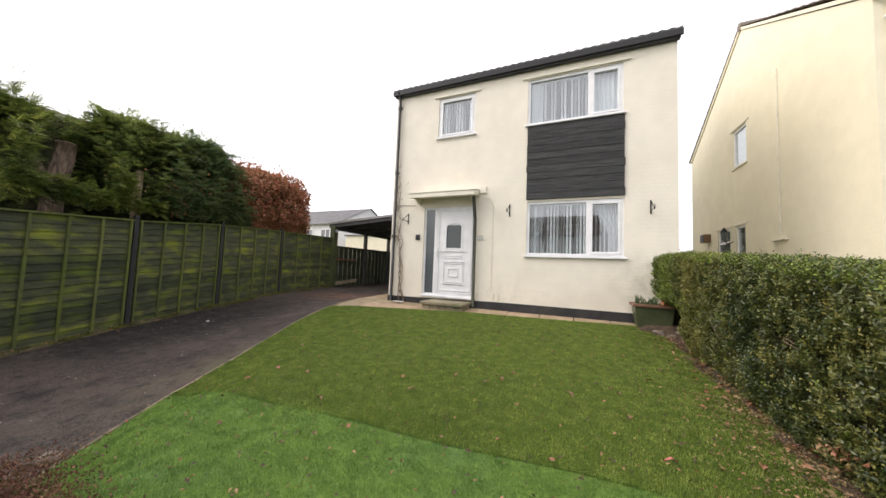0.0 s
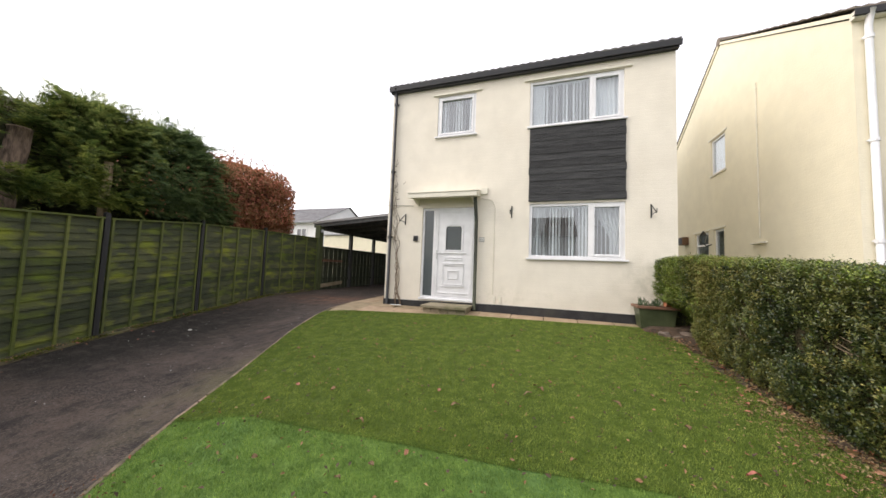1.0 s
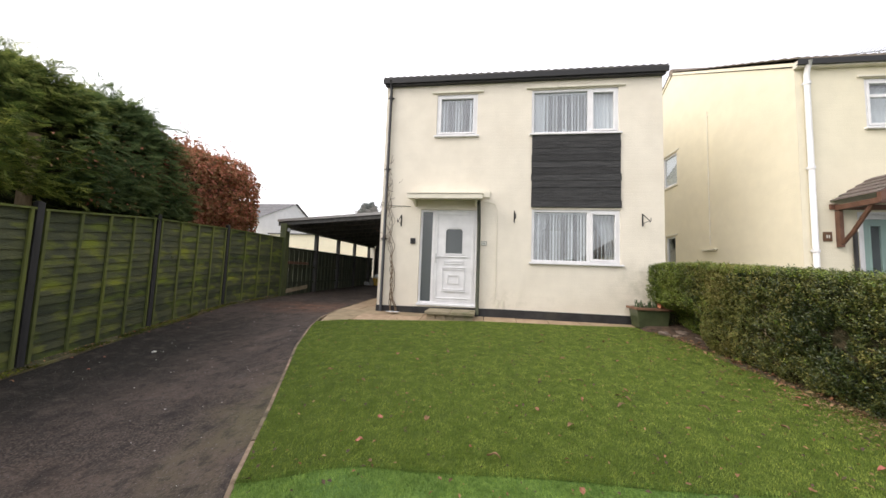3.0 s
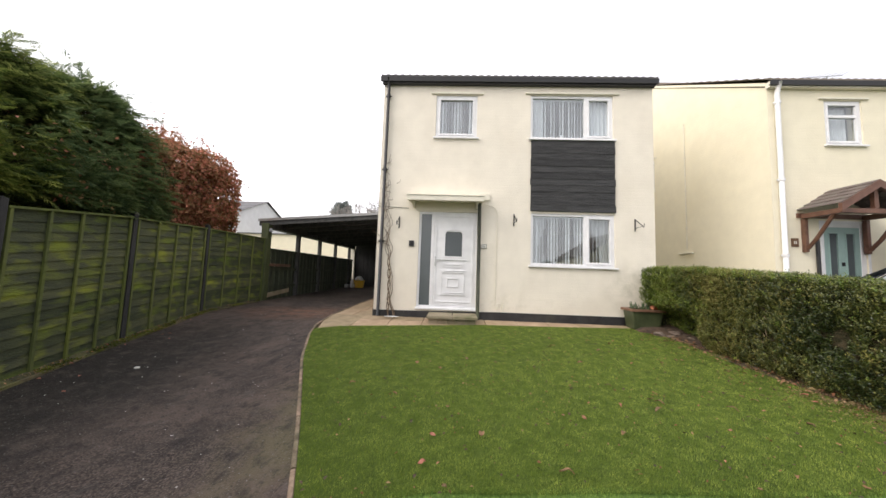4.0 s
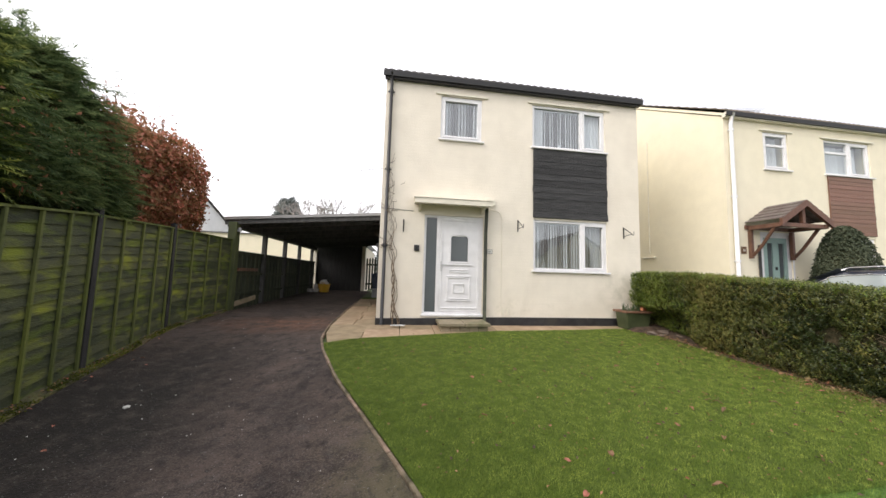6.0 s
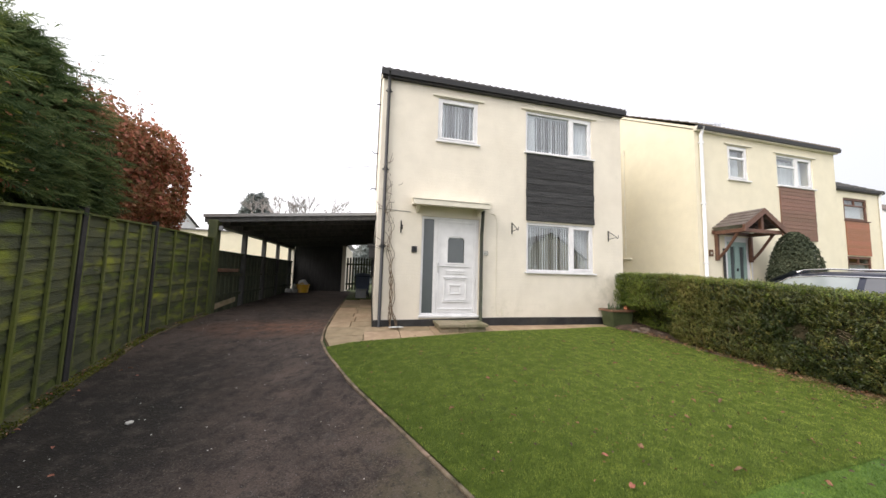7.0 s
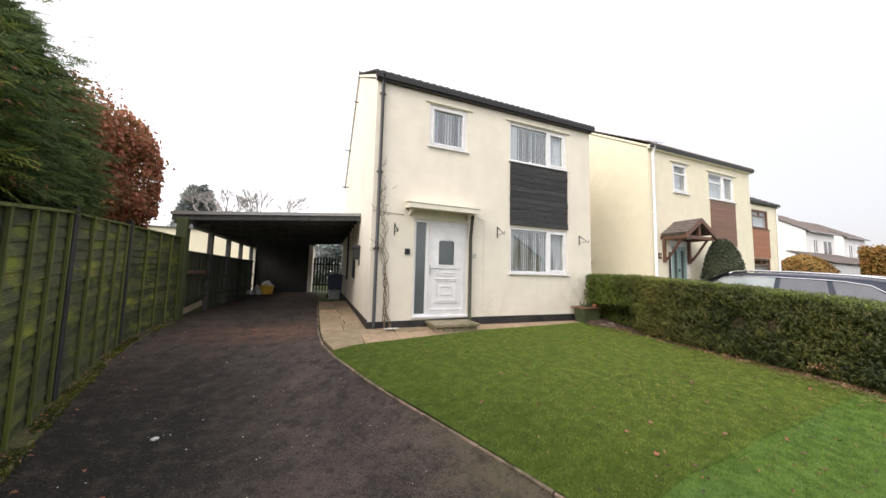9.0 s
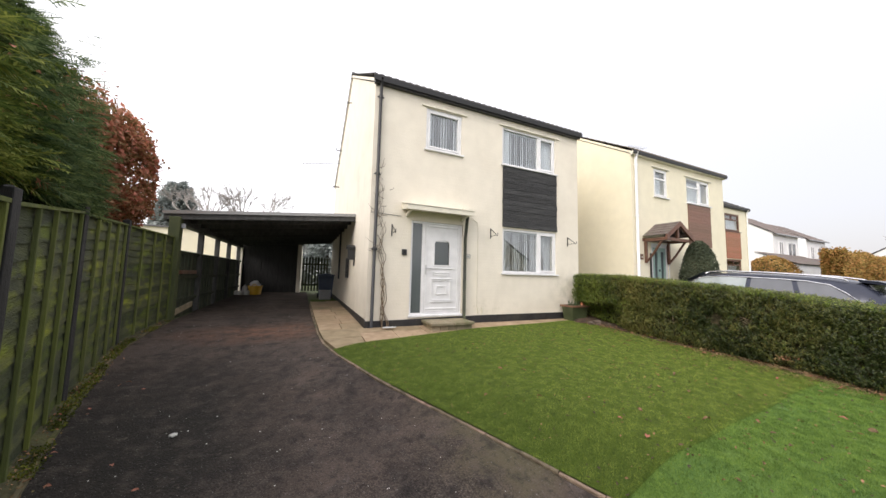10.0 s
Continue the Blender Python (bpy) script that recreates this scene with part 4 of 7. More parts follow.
part("cable", tube([(-4.26, 6.49, 3.02), (-3.6, 6.49, 2.99)], 0.005, 5), M_IRON, home)
for xx in (-1.62, -1.50):
    part("air_brick", box(xx - 0.03, 6.478, 0.84, xx + 0.02, 6.499, 0.98, 0.006), M_TRIM, home)


def basket_bracket(x, z, out=0.27):
    b = thing("wall_bracket", (x, 6.5, z - 0.12), "black iron hanging-basket bracket fixed to the wall", "bracket", "hanging-basket brackets")
    part("back_plate", box(x - 0.011, 6.485, z - 0.14, x + 0.011, 6.499, z + 0.12, 0.003), M_IRON, b)
    part("arm", tube([(x, 6.49, z - 0.085), (x, 6.5 - out, z - 0.07)], 0.006, 6), M_IRON, b)
    part("stay", tube([(x, 6.49, z + 0.105), (x, 6.46, z + 0.09), (x, 6.5 - out, z - 0.065)], 0.008, 6), M_IRON, b)
    part("hook", tube([(x, 6.5 - out, z - 0.07), (x, 6.475 - out, z - 0.10), (x, 6.45 - out, z - 0.075), (x, 6.45 - out, z - 0.02)], 0.007, 6), M_IRON, b)


for bx, bz in ((-3.80, 2.68), (-1.30, 2.80), (1.27, 2.76)):
    basket_bracket(bx, bz)
plaque = thing("door_chime_box", (-3.5, 6.49, 2.2), "small black box mounted beside the front door", "box")
part("cover", box(-3.565, 6.468, 2.15, -3.455, 6.499, 2.275, 0.006), M_BLACK, plaque)
part("button", box(-3.525, 6.460, 2.18, -3.495, 6.468, 2.235, 0.003), M_IRON, plaque)
num = thing("number_plaque", (-1.95, 6.49, 2.2), "small white wall plaque with dark marks", "plaque")
part("plate", box(-1.995, 6.482, 2.15, -1.875, 6.499, 2.24, 0.004), M_SIGN_W, num)
part("border", frame_bars(-1.995, 2.15, -1.875, 2.24, 0.006, 6.477, 6.4825, 0.001), M_BLACK, num)
for xx in (-1.960, -1.928):
    part("bar", box(xx, 6.479, 2.182, xx + 0.013, 6.4825, 2.208), M_BLACK, num)

# blinds and curtains
blind(-0.91, 4.67, 0.21, 5.58, 6.62, 0.043, "window blinds")
blind(-0.865, 1.87, 0.20, 2.90, 6.62, 0.041, "window blinds", 10, 0.063)
blind(0.27, 1.87, 0.80, 2.90, 6.66, 0.030, "window blinds", 24, 0.075)
blind(-3.03, 4.67, -2.21, 5.55, 6.62, 0.045, "window blinds")
curtain(0.27, 4.66, 0.80, 5.58, 6.66, 0)
curtain(-0.90, 4.66, -0.70, 5.58, 6.60, 0)
curtain(-0.89, 1.86, -0.52, 2.92, 6.72, -1)
curtain(0.36, 1.86, 0.84, 2.92, 6.74, 1)


def ornament(x, y, z, h, w, label):
    """A small turned ornament on an inner sill."""
    o = thing("ornament", (x, y, z), label, "ornament", "ornaments on the sills")
    part("body", tube([(x, y, z), (x, y, z + 0.1 * h), (x, y, z + 0.4 * h), (x, y, z + 0.62 * h), (x, y, z + 0.82 * h), (x, y, z + h)], [0.8 * w, w, 0.75 * w, 0.4 * w, 0.5 * w, 0.08 * w], 14), M_UPVC, o, smooth=True)
    part("foot", tube([(x, y, z - 0.02), (x, y, z)], 0.85 * w, 14), M_UPVC, o)


for sx0, sx1, sz in ((-0.96, 0.83, 4.655), (-0.93, 0.845, 1.855)):
    tagged(part("inner_sill", box(sx0, 6.565, sz - 0.03, sx1, 6.80, sz, 0.004), M_UPVC), "white inner window board", "sill", kind="structure")
ornament(-0.27, 6.585, 4.675, 0.085, 0.035, "small white round ornament on a bedroom sill")
ornament(-0.60, 6.70, 1.875, 0.22, 0.045, "tall white vase-shaped ornament on a sill")

# ---- the pale yellow house next door
NX0, NX1, NB = 4.12, 9.75, 0.60
near_house = thing("house", ((NX0 + NX1) / 2, 6.5, NB), "pale yellow two-storey house with brown boarding and a timber porch", "house")
N1, N2, N3, ND = (5.29, 4.60, 6.06, 5.59), (7.21, 4.60, 8.74, 5.55), (7.25, 1.87, 8.68, 2.93), (5.06, 0.80, 5.98, 2.93)
house_shell(near_house, NX0, NX1, 6.5, NB, M_WALL_N, [N1, N2, N3, ND],
            side_holes=[(10.26, 4.62, 11.02, 5.68), (11.26, 0.72, 12.1, 2.96), (10.4, 1.85, 10.92, 2.96)], ridge_y=10.40, rz=8.42, rear=14.3, roof_mat=M_TILE_N, fascia_mat=M_TRIM, gutter_mat=M_BLACK)
window(near_house, *N1, 6.525, (), M_UPVC, transoms=((5.385, 5.965, 5.25),))
window(near_house, *N2, 6.525, (8.05,), M_UPVC, transoms=((7.305, 8.015, 5.22),))
window(near_house, *N3, 6.525, (8.05,), M_UPVC, lintel=False)
cladding(near_house, 7.24, 3.0, 8.69, 4.55, 6.478, M_CLAD_BR, 14)
downpipe(near_house, 4.27, 6.44, 0.6, 5.93, M_UPVC, 0.045)
curtain(7.33, 4.68, 8.6, 5.45, 6.70, 0)
curtain(5.4, 4.68, 5.95, 5.5, 6.70, 0)


def side_window(house, y0, z0, y1, z1, x, door_like=False):
    """A framed opening in a wall that faces -x."""
    bm = bmesh.new()
    for a, b, c, d in ((y0, z0, y0 + 0.06, z1), (y1 - 0.06, z0, y1, z1), (y0 + 0.06, z0, y1 - 0.06, z0 + 0.06), (y0 + 0.06, z1 - 0.06, y1 - 0.06, z1)):
        box(x, a, b, x + 0.07, c, d, 0.006, bm)
    if door_like:
        box(x + 0.01, y0 + 0.06, z0 + 0.06, x + 0.05, y1 - 0.06, z0 + 1.0, 0.004, bm)
        box(x + 0.005, y0 + 0.06, z1 - 0.42, x + 0.06, y1 - 0.06, z1 - 0.36, 0.004, bm)
    w = part("door" if door_like else "window", bm, M_UPVC, house)
    p = part("pane", box(x + 0.03, y0 + 0.06, z0 + 0.06, x + 0.036, y1 - 0.06, z1 - 0.06), M_GLASS, w)
    p.visible_shadow = False
    part("lintel", box(x - 0.05, y0 - 0.12, z1 + 0.02, x + 0.01, y1 + 0.12, z1 + 0.07, 0.008), M_TRIM, w)
    if not door_like:
        part("sill", box(x - 0.06, y0 - 0.04, z0 - 0.05, x + 0.04, y1 + 0.04, z0, 0.008), M_TRIM, w)


side_window(near_house, 10.26, 4.62, 11.02, 5.68, 4.15)
side_window(near_house, 11.26, 0.72, 12.1, 2.96, 4.15, True)
side_window(near_house, 10.4, 1.85, 10.92, 2.96, 4.15)
part("blind_cloth", box(4.21, 10.28, 4.64, 4.225, 11.0, 5.66), M_BLIND, near_house)
part("overflow_pipe", tube([(4.105, 8.88, 2.52), (4.105, 8.88, 6.25)], 0.016, 6), M_TRIM, near_house)
for zz in (3.1, 4.2, 5.2, 6.1):
    part("pipe_clip", box(4.085, 8.85, zz, 4.12, 8.91, zz + 0.025, 0.004), M_TRIM, near_house)
part("vent_ledge", box(4.05, 8.65, 2.38, 4.12, 9.15, 2.42, 0.006), M_TRIM, near_house)
flue = thing("boiler_flue", (4.0, 12.75, 2.6), "brown box vent on a side wall", "vent")
part("housing", box(3.93, 12.6, 2.68, 4.12, 12.95, 2.95, 0.015), M_BRASS, flue)
part("grille", box(3.92, 12.64, 2.71, 3.932, 12.91, 2.92, 0.004), M_IRON, flue)
wall_lamp = thing("wall_lantern", (4.0, 11.1, 2.5), "black coach lantern on a bracket beside a side door", "lantern")
part("arm", tube([(4.12, 11.08, 2.55), (3.98, 11.08, 2.50), (3.92, 11.08, 2.62)], 0.016, 6), M_IRON, wall_lamp)
part("lamp_body", tube([(3.92, 11.08, 2.58), (3.92, 11.08, 2.62), (3.92, 11.08, 2.82)], [0.03, 0.05, 0.085], 6), M_FROST, wall_lamp)
part("cap", tube([(3.92, 11.08, 2.82), (3.92, 11.08, 2.91), (3.92, 11.08, 2.96)], [0.10, 0.045, 0.012], 6), M_IRON, wall_lamp)
roof_aerial = thing("roof_aerial", (8.4, 9.0, 7.5), "thin metal television aerial on a tiled roof", "aerial")
part("mast", tube([(8.4, 9.0, 7.45), (8.4, 9.0, 7.86)], 0.016, 6), M_GREYPL, roof_aerial)
part("boom", tube([(7.65, 9.0, 7.80), (8.85, 9.0, 7.90)], 0.010, 5), M_GREYPL, roof_aerial)
for k in range(9):
    part("element", tube([(7.7 + k * 0.14, 8.83, 7.81 + 0.0116 * k), (7.7 + k * 0.14, 9.17, 7.81 + 0.0116 * k)], 0.005, 4), M_GREYPL, roof_aerial)
# sage door
NF = (5.06, 5.98)
ndf = frame_bars(NF[0], 0.80, NF[1], 2.93, 0.10, dy, dy + 0.07)
nframe = part("door_frame", ndf, M_UPVC, near_house)
part("architrave", frame_bars(NF[0] - 0.03, 0.80, NF[1] + 0.03, 2.96, 0.045, 6.488, 6.499, 0.003), M_UPVC, nframe)
ndoor = part("door", wall_with_openings(5.16, 5.88, 0.90, 2.83, dy + 0.01, dy + 0.055, [(5.27, 1.45, 5.43, 2.70), (5.61, 1.45, 5.77, 2.70)]), M_SAGE, near_house, "sage green door with two narrow glass lights")
for a in (5.27, 5.61):
    part("glass_light", box(a, dy + 0.025, 1.45, a + 0.16, dy + 0.035, 2.70), M_FROST, ndoor)
    part("bead", frame_bars(a - 0.02, 1.43, a + 0.18, 2.72, 0.02, dy - 0.002, dy + 0.02, 0.004), M_SAGE, ndoor)
    part("panel", box(a, dy - 0.002, 0.98, a + 0.16, dy + 0.012, 1.25, 0.01), M_SAGE, ndoor)
part("letter_plate", box(5.41, dy - 0.006, 1.32, 5.63, dy + 0.012, 1.38, 0.004), M_IRON, ndoor)
part("knocker", box(5.495, dy - 0.012, 2.02, 5.545, dy + 0.012, 2.10, 0.006), M_IRON, ndoor)
part("waste_pipe", tube([(4.94, 6.46, 0.62), (4.94, 6.46, 2.62)], 0.03, 8), M_BLACK, near_house)
# gabled porch hood on brackets
PX0, PX1, PY, PE, PA = 4.60, 6.02, 5.80, 3.10, 3.57
pc = (PX0 + PX1) / 2
porch = part("porch_hood", box(pc - 0.03, PY, PA - 0.04, pc + 0.03, 6.499, PA + 0.03), M_OAK, near_house)
for sx in (PX0, PX1):
    bm = bmesh.new()
    n = 5
    for i in range(n):
        a, b = i / n, (i + 1.15) / n
        for k in range(5):
            y0_, y1_ = PY - 0.05 + k * 0.15, PY - 0.05 + (k + 0.96) * 0.15
            xa, za, xb, zb = sx + (pc - sx) * a, PE + (PA - PE) * a + 0.03, sx + (pc - sx) * min(b, 1), PE + (PA - PE) * min(b, 1)
            q = [(xa, y0_, za), (xa, y1_, za), (xb, y1_, zb), (xb, y0_, zb)]
            top = [bm.verts.new((p[0], p[1], p[2] + 0.05)) for p in q]
            low = [bm.verts.new((p[0], p[1], p[2] + 0.03)) for p in q]
            bm.faces.new(top)
            for e in range(4):
                bm.faces.new((low[e], low[(e + 1) % 4], top[(e + 1) % 4], top[e]))
    bmesh.ops.recalc_face_normals(bm, faces=bm.faces)
    part("porch_tiles", bm, M_TILE_BR, porch)
    part("rafter", prism(((sx, PE - 0.10), (sx, PE + 0.05), (pc, PA + 0.05), (pc, PA - 0.10)), "y", PY - 0.06, PY), M_OAK, porch)
    s = 1 if sx == PX0 else -1
    part("wall_post", box(sx + s * 0.10 - 0.035, 6.42, 2.28, sx + s * 0.10 + 0.035, 6.499, 2.976, 0.008), M_OAK, porch)
    part("brace", tube([(sx + s * 0.10, 6.42, 2.35), (sx + s * 0.10, 6.25, 2.55), (sx + s * 0.10, 5.95, 3.0)], 0.034, 6), M_OAK, porch)
    part("plate", box(sx + s * 0.10 - 0.053, PY, 2.98, sx + s * 0.10 + 0.053, 6.468, 3.08, 0.008), M_OAK, porch)
part("tie_beam", box(PX0 + 0.155, PY + 0.01, 2.984, PX1 - 0.155, PY + 0.09, 3.076, 0.008), M_OAK, porch)
part("king_post", box(pc - 0.04, PY + 0.01, 3.08, pc + 0.04, PY + 0.08, 3.52, 0.006), M_OAK, porch)
part("drip_rail", box(PX0 - 0.02, 6.47, 3.0, PX1 + 0.02, 6.498, 3.1, 0.004), M_OAK, porch)
np_ = thing("number_plaque", (4.52, 6.49, 2.4), "small bronze wall plaque beside a porch", "plaque")
part("plate", box(4.45, 6.478, 2.39, 4.59, 6.499, 2.57, 0.005), M_BRASS, np_)
for xx in (4.492, 4.528):
    part("bar", box(xx, 6.474, 2.45, xx + 0.018, 6.4785, 2.51), M_SIGN_W, np_)

# ---- the third house, set back
TX0, TX1, TF = 12.2, 18.0, 8.9
third = thing("house", ((TX0 + TX1) / 2, TF, 0.62), "pale yellow two-storey house with orange-brown boarding, set back", "house")
T2, T3 = (15.5, 4.55, 17.08, 5.55), (15.5, 1.9, 17.08, 2.98)
house_shell(third, TX0, TX1, TF, 0.6, M_WALL_N, [(13.2, 4.62, 13.9, 5.58), T2, T3])
window(third, 13.2, 4.62, 13.9, 5.58, TF + 0.025, (), M_OAK, lintel=False)
for (a, b, c, d), mz in ((T2, 5.22), (T3, 2.66)):
    tw = window(third, a, b, c, d, TF + 0.025, (), M_OAK, transoms=((a + 0.06, c - 0.06, mz),), lintel=False)
    part("top_light_bar", box(16.26, TF + 0.027, mz + 0.03, 16.32, TF + 0.093, d - 0.06, 0.006), M_OAK, tw)
    part("net_curtain", box(a + 0.06, TF + 0.19, b + 0.02, c - 0.06, TF + 0.20, mz), M_BLIND, tw, "white net curtain")
cladding(third, 15.52, 3.02, 17.06, 4.5, TF - 0.022, M_CLAD_OR, 14)
downpipe(third, 17.85, TF - 0.06, 0.6, 5.93, M_UPVC, 0.04)

# ---------------------------------------------------------------- paving round the house
paving = thing("paving", (-3, 6, 0.6), "buff and pinkish stone paving slabs along the house", "paving", kind="structure")


def slab(x0, y0, x1, y1, clip=None):
    z = ground_z((x0 + x1) / 2, (y0 + y1) / 2)
    g = 0.007
    if clip:
        bm = prism([(p[0], p[1]) for p in clip], "z", -0.08, 0.0)
        for v in bm.verts:
            v.co.z += ground_z(v.co.x, v.co.y) + 0.016
    else:
        bm = box(x0 + g, y0 + g, -0.08, x1 - g, y1 - g, 0, 0.006)
        tx, ty = RNG.normal(0, 0.003), RNG.normal(0, 0.003)
        for v in bm.verts:
            v.co.z += ground_z(v.co.x, v.co.y) + 0.016 + tx * (v.co.x - x0) + ty * (v.co.y - y0)
    part("slab", bm, M_SLAB, paving)


def lawn_front(x):
    y = 5.5
    for _ in range(6):
        y = lerp_table(LAWN_TOP, (x - kerb_x(y) - 0.045) / (1.75 - kerb_x(y) - 0.045))
    return y


for i in range(9):
    a = 6.55 + i * 0.6
    mid = -4.72 + 0.06 * (i % 2)
    slab(kerb_x(a + 0.3) + 0.035, a, mid, a + 0.6)
    slab(mid, a, -4.295, a + 0.6)
slab(0, 0, 0, 0, [(kerb_x(5.2) + 0.07, 5.24), (-4.45, 5.33), (-4.45, 5.86), (kerb_x(5.86) + 0.04, 5.86)])
slab(0, 0, 0, 0, [(kerb_x(5.87) + 0.04, 5.874), (-4.45, 5.874), (-4.30, 6.54), (kerb_x(6.54) + 0.035, 6.54)])
xs = [-4.44, -3.80, -3.16, -2.5, -1.9, -1.25, -0.62, 0.0, 0.62, 1.25, 1.9]
for a, b in zip(xs, xs[1:]):
    slab(0, 0, 0, 0, [(a + 0.006, lawn_front(a) + 0.01), (b - 0.006, lawn_front(b) + 0.01), (b - 0.006, 6.12), (a + 0.006, 6.12)])
    slab(a, 6.124, b, 6.484)

step = thing("door_step", (-2.57, 6.2, 0.64), "mossy stone doorstep of slabs on brick", "step")
for i in range(5):
    a = -3.04 + i * 0.186
    part("brick", box(a + 0.004, 5.93, 0.58, a + 0.182, 6.03, 0.70, 0.006), M_STEP, step)
part("core", box(-3.03, 6.03, 0.58, -2.12, 6.484, 0.70), M_STEP, step)
part("slab", box(-3.07, 5.87, 0.70, -2.575, 6.484, 0.755, 0.010), M_STEP, step)
part("slab", box(-2.565, 5.87, 0.70, -2.08, 6.484, 0.757, 0.010), M_STEP, step)

# ---------------------------------------------------------------- fence
POSTS = [(-5.48, -2.40), (-5.90, -0.73), (-6.46, 0.97), (-7.02, 2.66), (-7.545, 4.375), (-7.975, 6.29), (-8.08, 8.52)]
TOPS = [1.78, 1.90, 2.00, 2.11, 2.29, 2.39, 2.42]
fence = thing("fence", (-7.0, 3.0, 0.3), "green lap-panel timber fence streaked with moss along the driveway", "fence")


def fence_panel(p0, p1, t0, t1, k):
    """One lap panel between two posts: overlapping wavy slats, battens, top cap."""
    d = Vector((p1[0] - p0[0], p1[1] - p0[1], 0))
    length = d.length - 0.10
    z0, z1 = ground_z(*p0) + 0.03, ground_z(*p1) + 0.03
    h0, h1 = t0 - z0, t1 - z1
    ang = math.degrees(math.atan2(d.y, d.x))

    def fit_slope(bm):
        for v in bm.verts:
            f = v.co.x / length
            v.co.z = (z0 + (z1 - z0) * f) + v.co.z * (h0 + (h1 - h0) * f)
        return bm
    f = part("panel", fit_slope(box(-0.005, -0.046, 0.986, length + 0.005, 0.03, 1.0)), M_BATTEN)
    f.parent = fence
    u = d.normalized()
    f.matrix_basis = Matrix.Translation(-BASES[fence.name]) @ pose(p0[0] + u.x * 0.05, p0[1] + u.y * 0.05, 0, 0, 0, ang)
    rows = 16
    sh = 0.984 / rows
    for i in range(rows):
        bm = bmesh.new()
        nseg = 16
        a = i * sh
        cols = []
        ph = RNG.uniform(0, 50)
        for s in range(nseg + 1):
            x = length * s / nseg
            wv = 0.0055 * noise.noise(Vector((x * 1.6 + ph, i * 3.1, k))) + 0.002 * noise.noise(Vector((x * 7 + ph, i, k)))
            cols.append([bm.verts.new(q) for q in ((x, -0.018, a + wv - 0.008), (x, -0.010, a + wv - 0.009), (x, 0.005, a + sh + 0.002), (x, -0.003, a + sh + 0.002))])
        for c0, c1 in zip(cols, cols[1:]):
            for q in range(4):
                bm.faces.new((c0[q], c1[q], c1[(q + 1) % 4], c0[(q + 1) % 4]))
        bm.faces.new(cols[0])
        bm.faces.new(cols[-1][::-1])
        bmesh.ops.recalc_face_normals(bm, faces=bm.faces)
        part("slat", fit_slope(bm), M_FENCE, f)
    for j in range(5):
        x = 0.012 + (length - 0.06) * j / 4
        part("batten", fit_slope(box(x, -0.044, 0.0, x + 0.034, -0.018, 0.985, 0.004)), M_BATTEN, f)


for k in range(len(POSTS) - 1):
    fence_panel(POSTS[k], POSTS[k + 1], TOPS[k], TOPS[k + 1], k)
for p, t in zip(POSTS[:-1], TOPS):
    z = ground_z(*p)
    post = part("post", box(p[0] - 0.02, p[1] - 0.030, z - 0.15, p[0] + 0.062, p[1] + 0.030, t + 0.065, 0.006), M_POST, fence, "black fence post")
    part("post_cap", tube([(p[0] + 0.02, p[1], t + 0.065), (p[0] + 0.02, p[1], t + 0.08)], [0.042, 0.015], 4), M_POST, post)

# ---------------------------------------------------------------- carport, garage and yard
CY0, CY1 = 8.5, 16.4


def cz(x):
    return 2.94 + (x + 8.27) * (0.325 / 3.96)


carport = thing("carport", (-6.3, 12, 0.66), "dark timber carport with a sloping sheet roof against the house", "carport")
bm = bmesh.new()
n = 44
top = [[bm.verts.new((-8.30 + 4.0 * i / n, y, cz(-8.30 + 4.0 * i / n) + 0.02 + 0.012 * math.cos(i * math.pi))) for i in range(n + 1)] for y in (CY0 - 0.02, CY1)]
for i in range(n):
    bm.faces.new((top[0][i], top[0][i + 1], top[1][i + 1], top[1][i]))
bmesh.ops.solidify(bm, geom=bm.faces[:], thickness=0.008)
part("roof_sheet", bm, M_DARKWOOD, carport, "dark corrugated sheet roof")
part("roof_lining", prism(((-8.27, cz(-8.27) - 0.022), (-4.29, cz(-4.29) - 0.022), (-4.29, cz(-4.29) - 0.004), (-8.27, cz(-8.27) - 0.004)), "y", CY0 + 0.05, CY1), M_DARKWOOD, carport, "dark boarded underside of the roof")
part("front_beam", prism(((-8.28, cz(-8.28) - 0.15), (-4.285, cz(-4.285) - 0.15), (-4.285, cz(-4.285) + 0.0), (-8.28, cz(-8.28) + 0.0)), "y", CY0, CY0 + 0.05), M_DARKWOOD, carport)
part("flashing", prism(((-8.30, cz(-8.30) - 0.03), (-4.285, cz(-4.285) - 0.03), (-4.285, cz(-4.285) + 0.045), (-8.30, cz(-8.30) + 0.045)), "y", CY0 - 0.035, CY0 - 0.022), M_ALU, carport, "weathered metal edge strip")
for i in range(9):
    y = CY0 + 0.75 + i * 0.85
    part("rafter", prism(((-8.2, cz(-8.2) - 0.14), (-4.3, cz(-4.3) - 0.14), (-4.3, cz(-4.3) - 0.024), (-8.2, cz(-8.2) - 0.024)), "y", y, y + 0.05), M_DARKWOOD, carport)
part("side_beam", box(-8.24, CY0 + 0.05, 2.74, -8.03, CY1, 2.925), M_DARKWOOD, carport)
part("corner_post", box(-8.17, CY0 - 0.05, 0.55, -7.97, CY0 + 0.14, 2.86, 0.012), M_CPOST, carport, "mossy green corner post")
for y in (10.38, 12.1, 13.75, 15.6):
    part("post", box(-8.13, y - 0.06, 0.6, -8.01, y + 0.06, 2.75, 0.008), M_DARKWOOD, carport)
part("bulkhead_lamp", tube([(-7.93, CY0 + 0.02, 2.62), (-7.93, CY0 + 0.02, 2.72)], [0.05, 0.035], 10), M_GREYPL, carport)

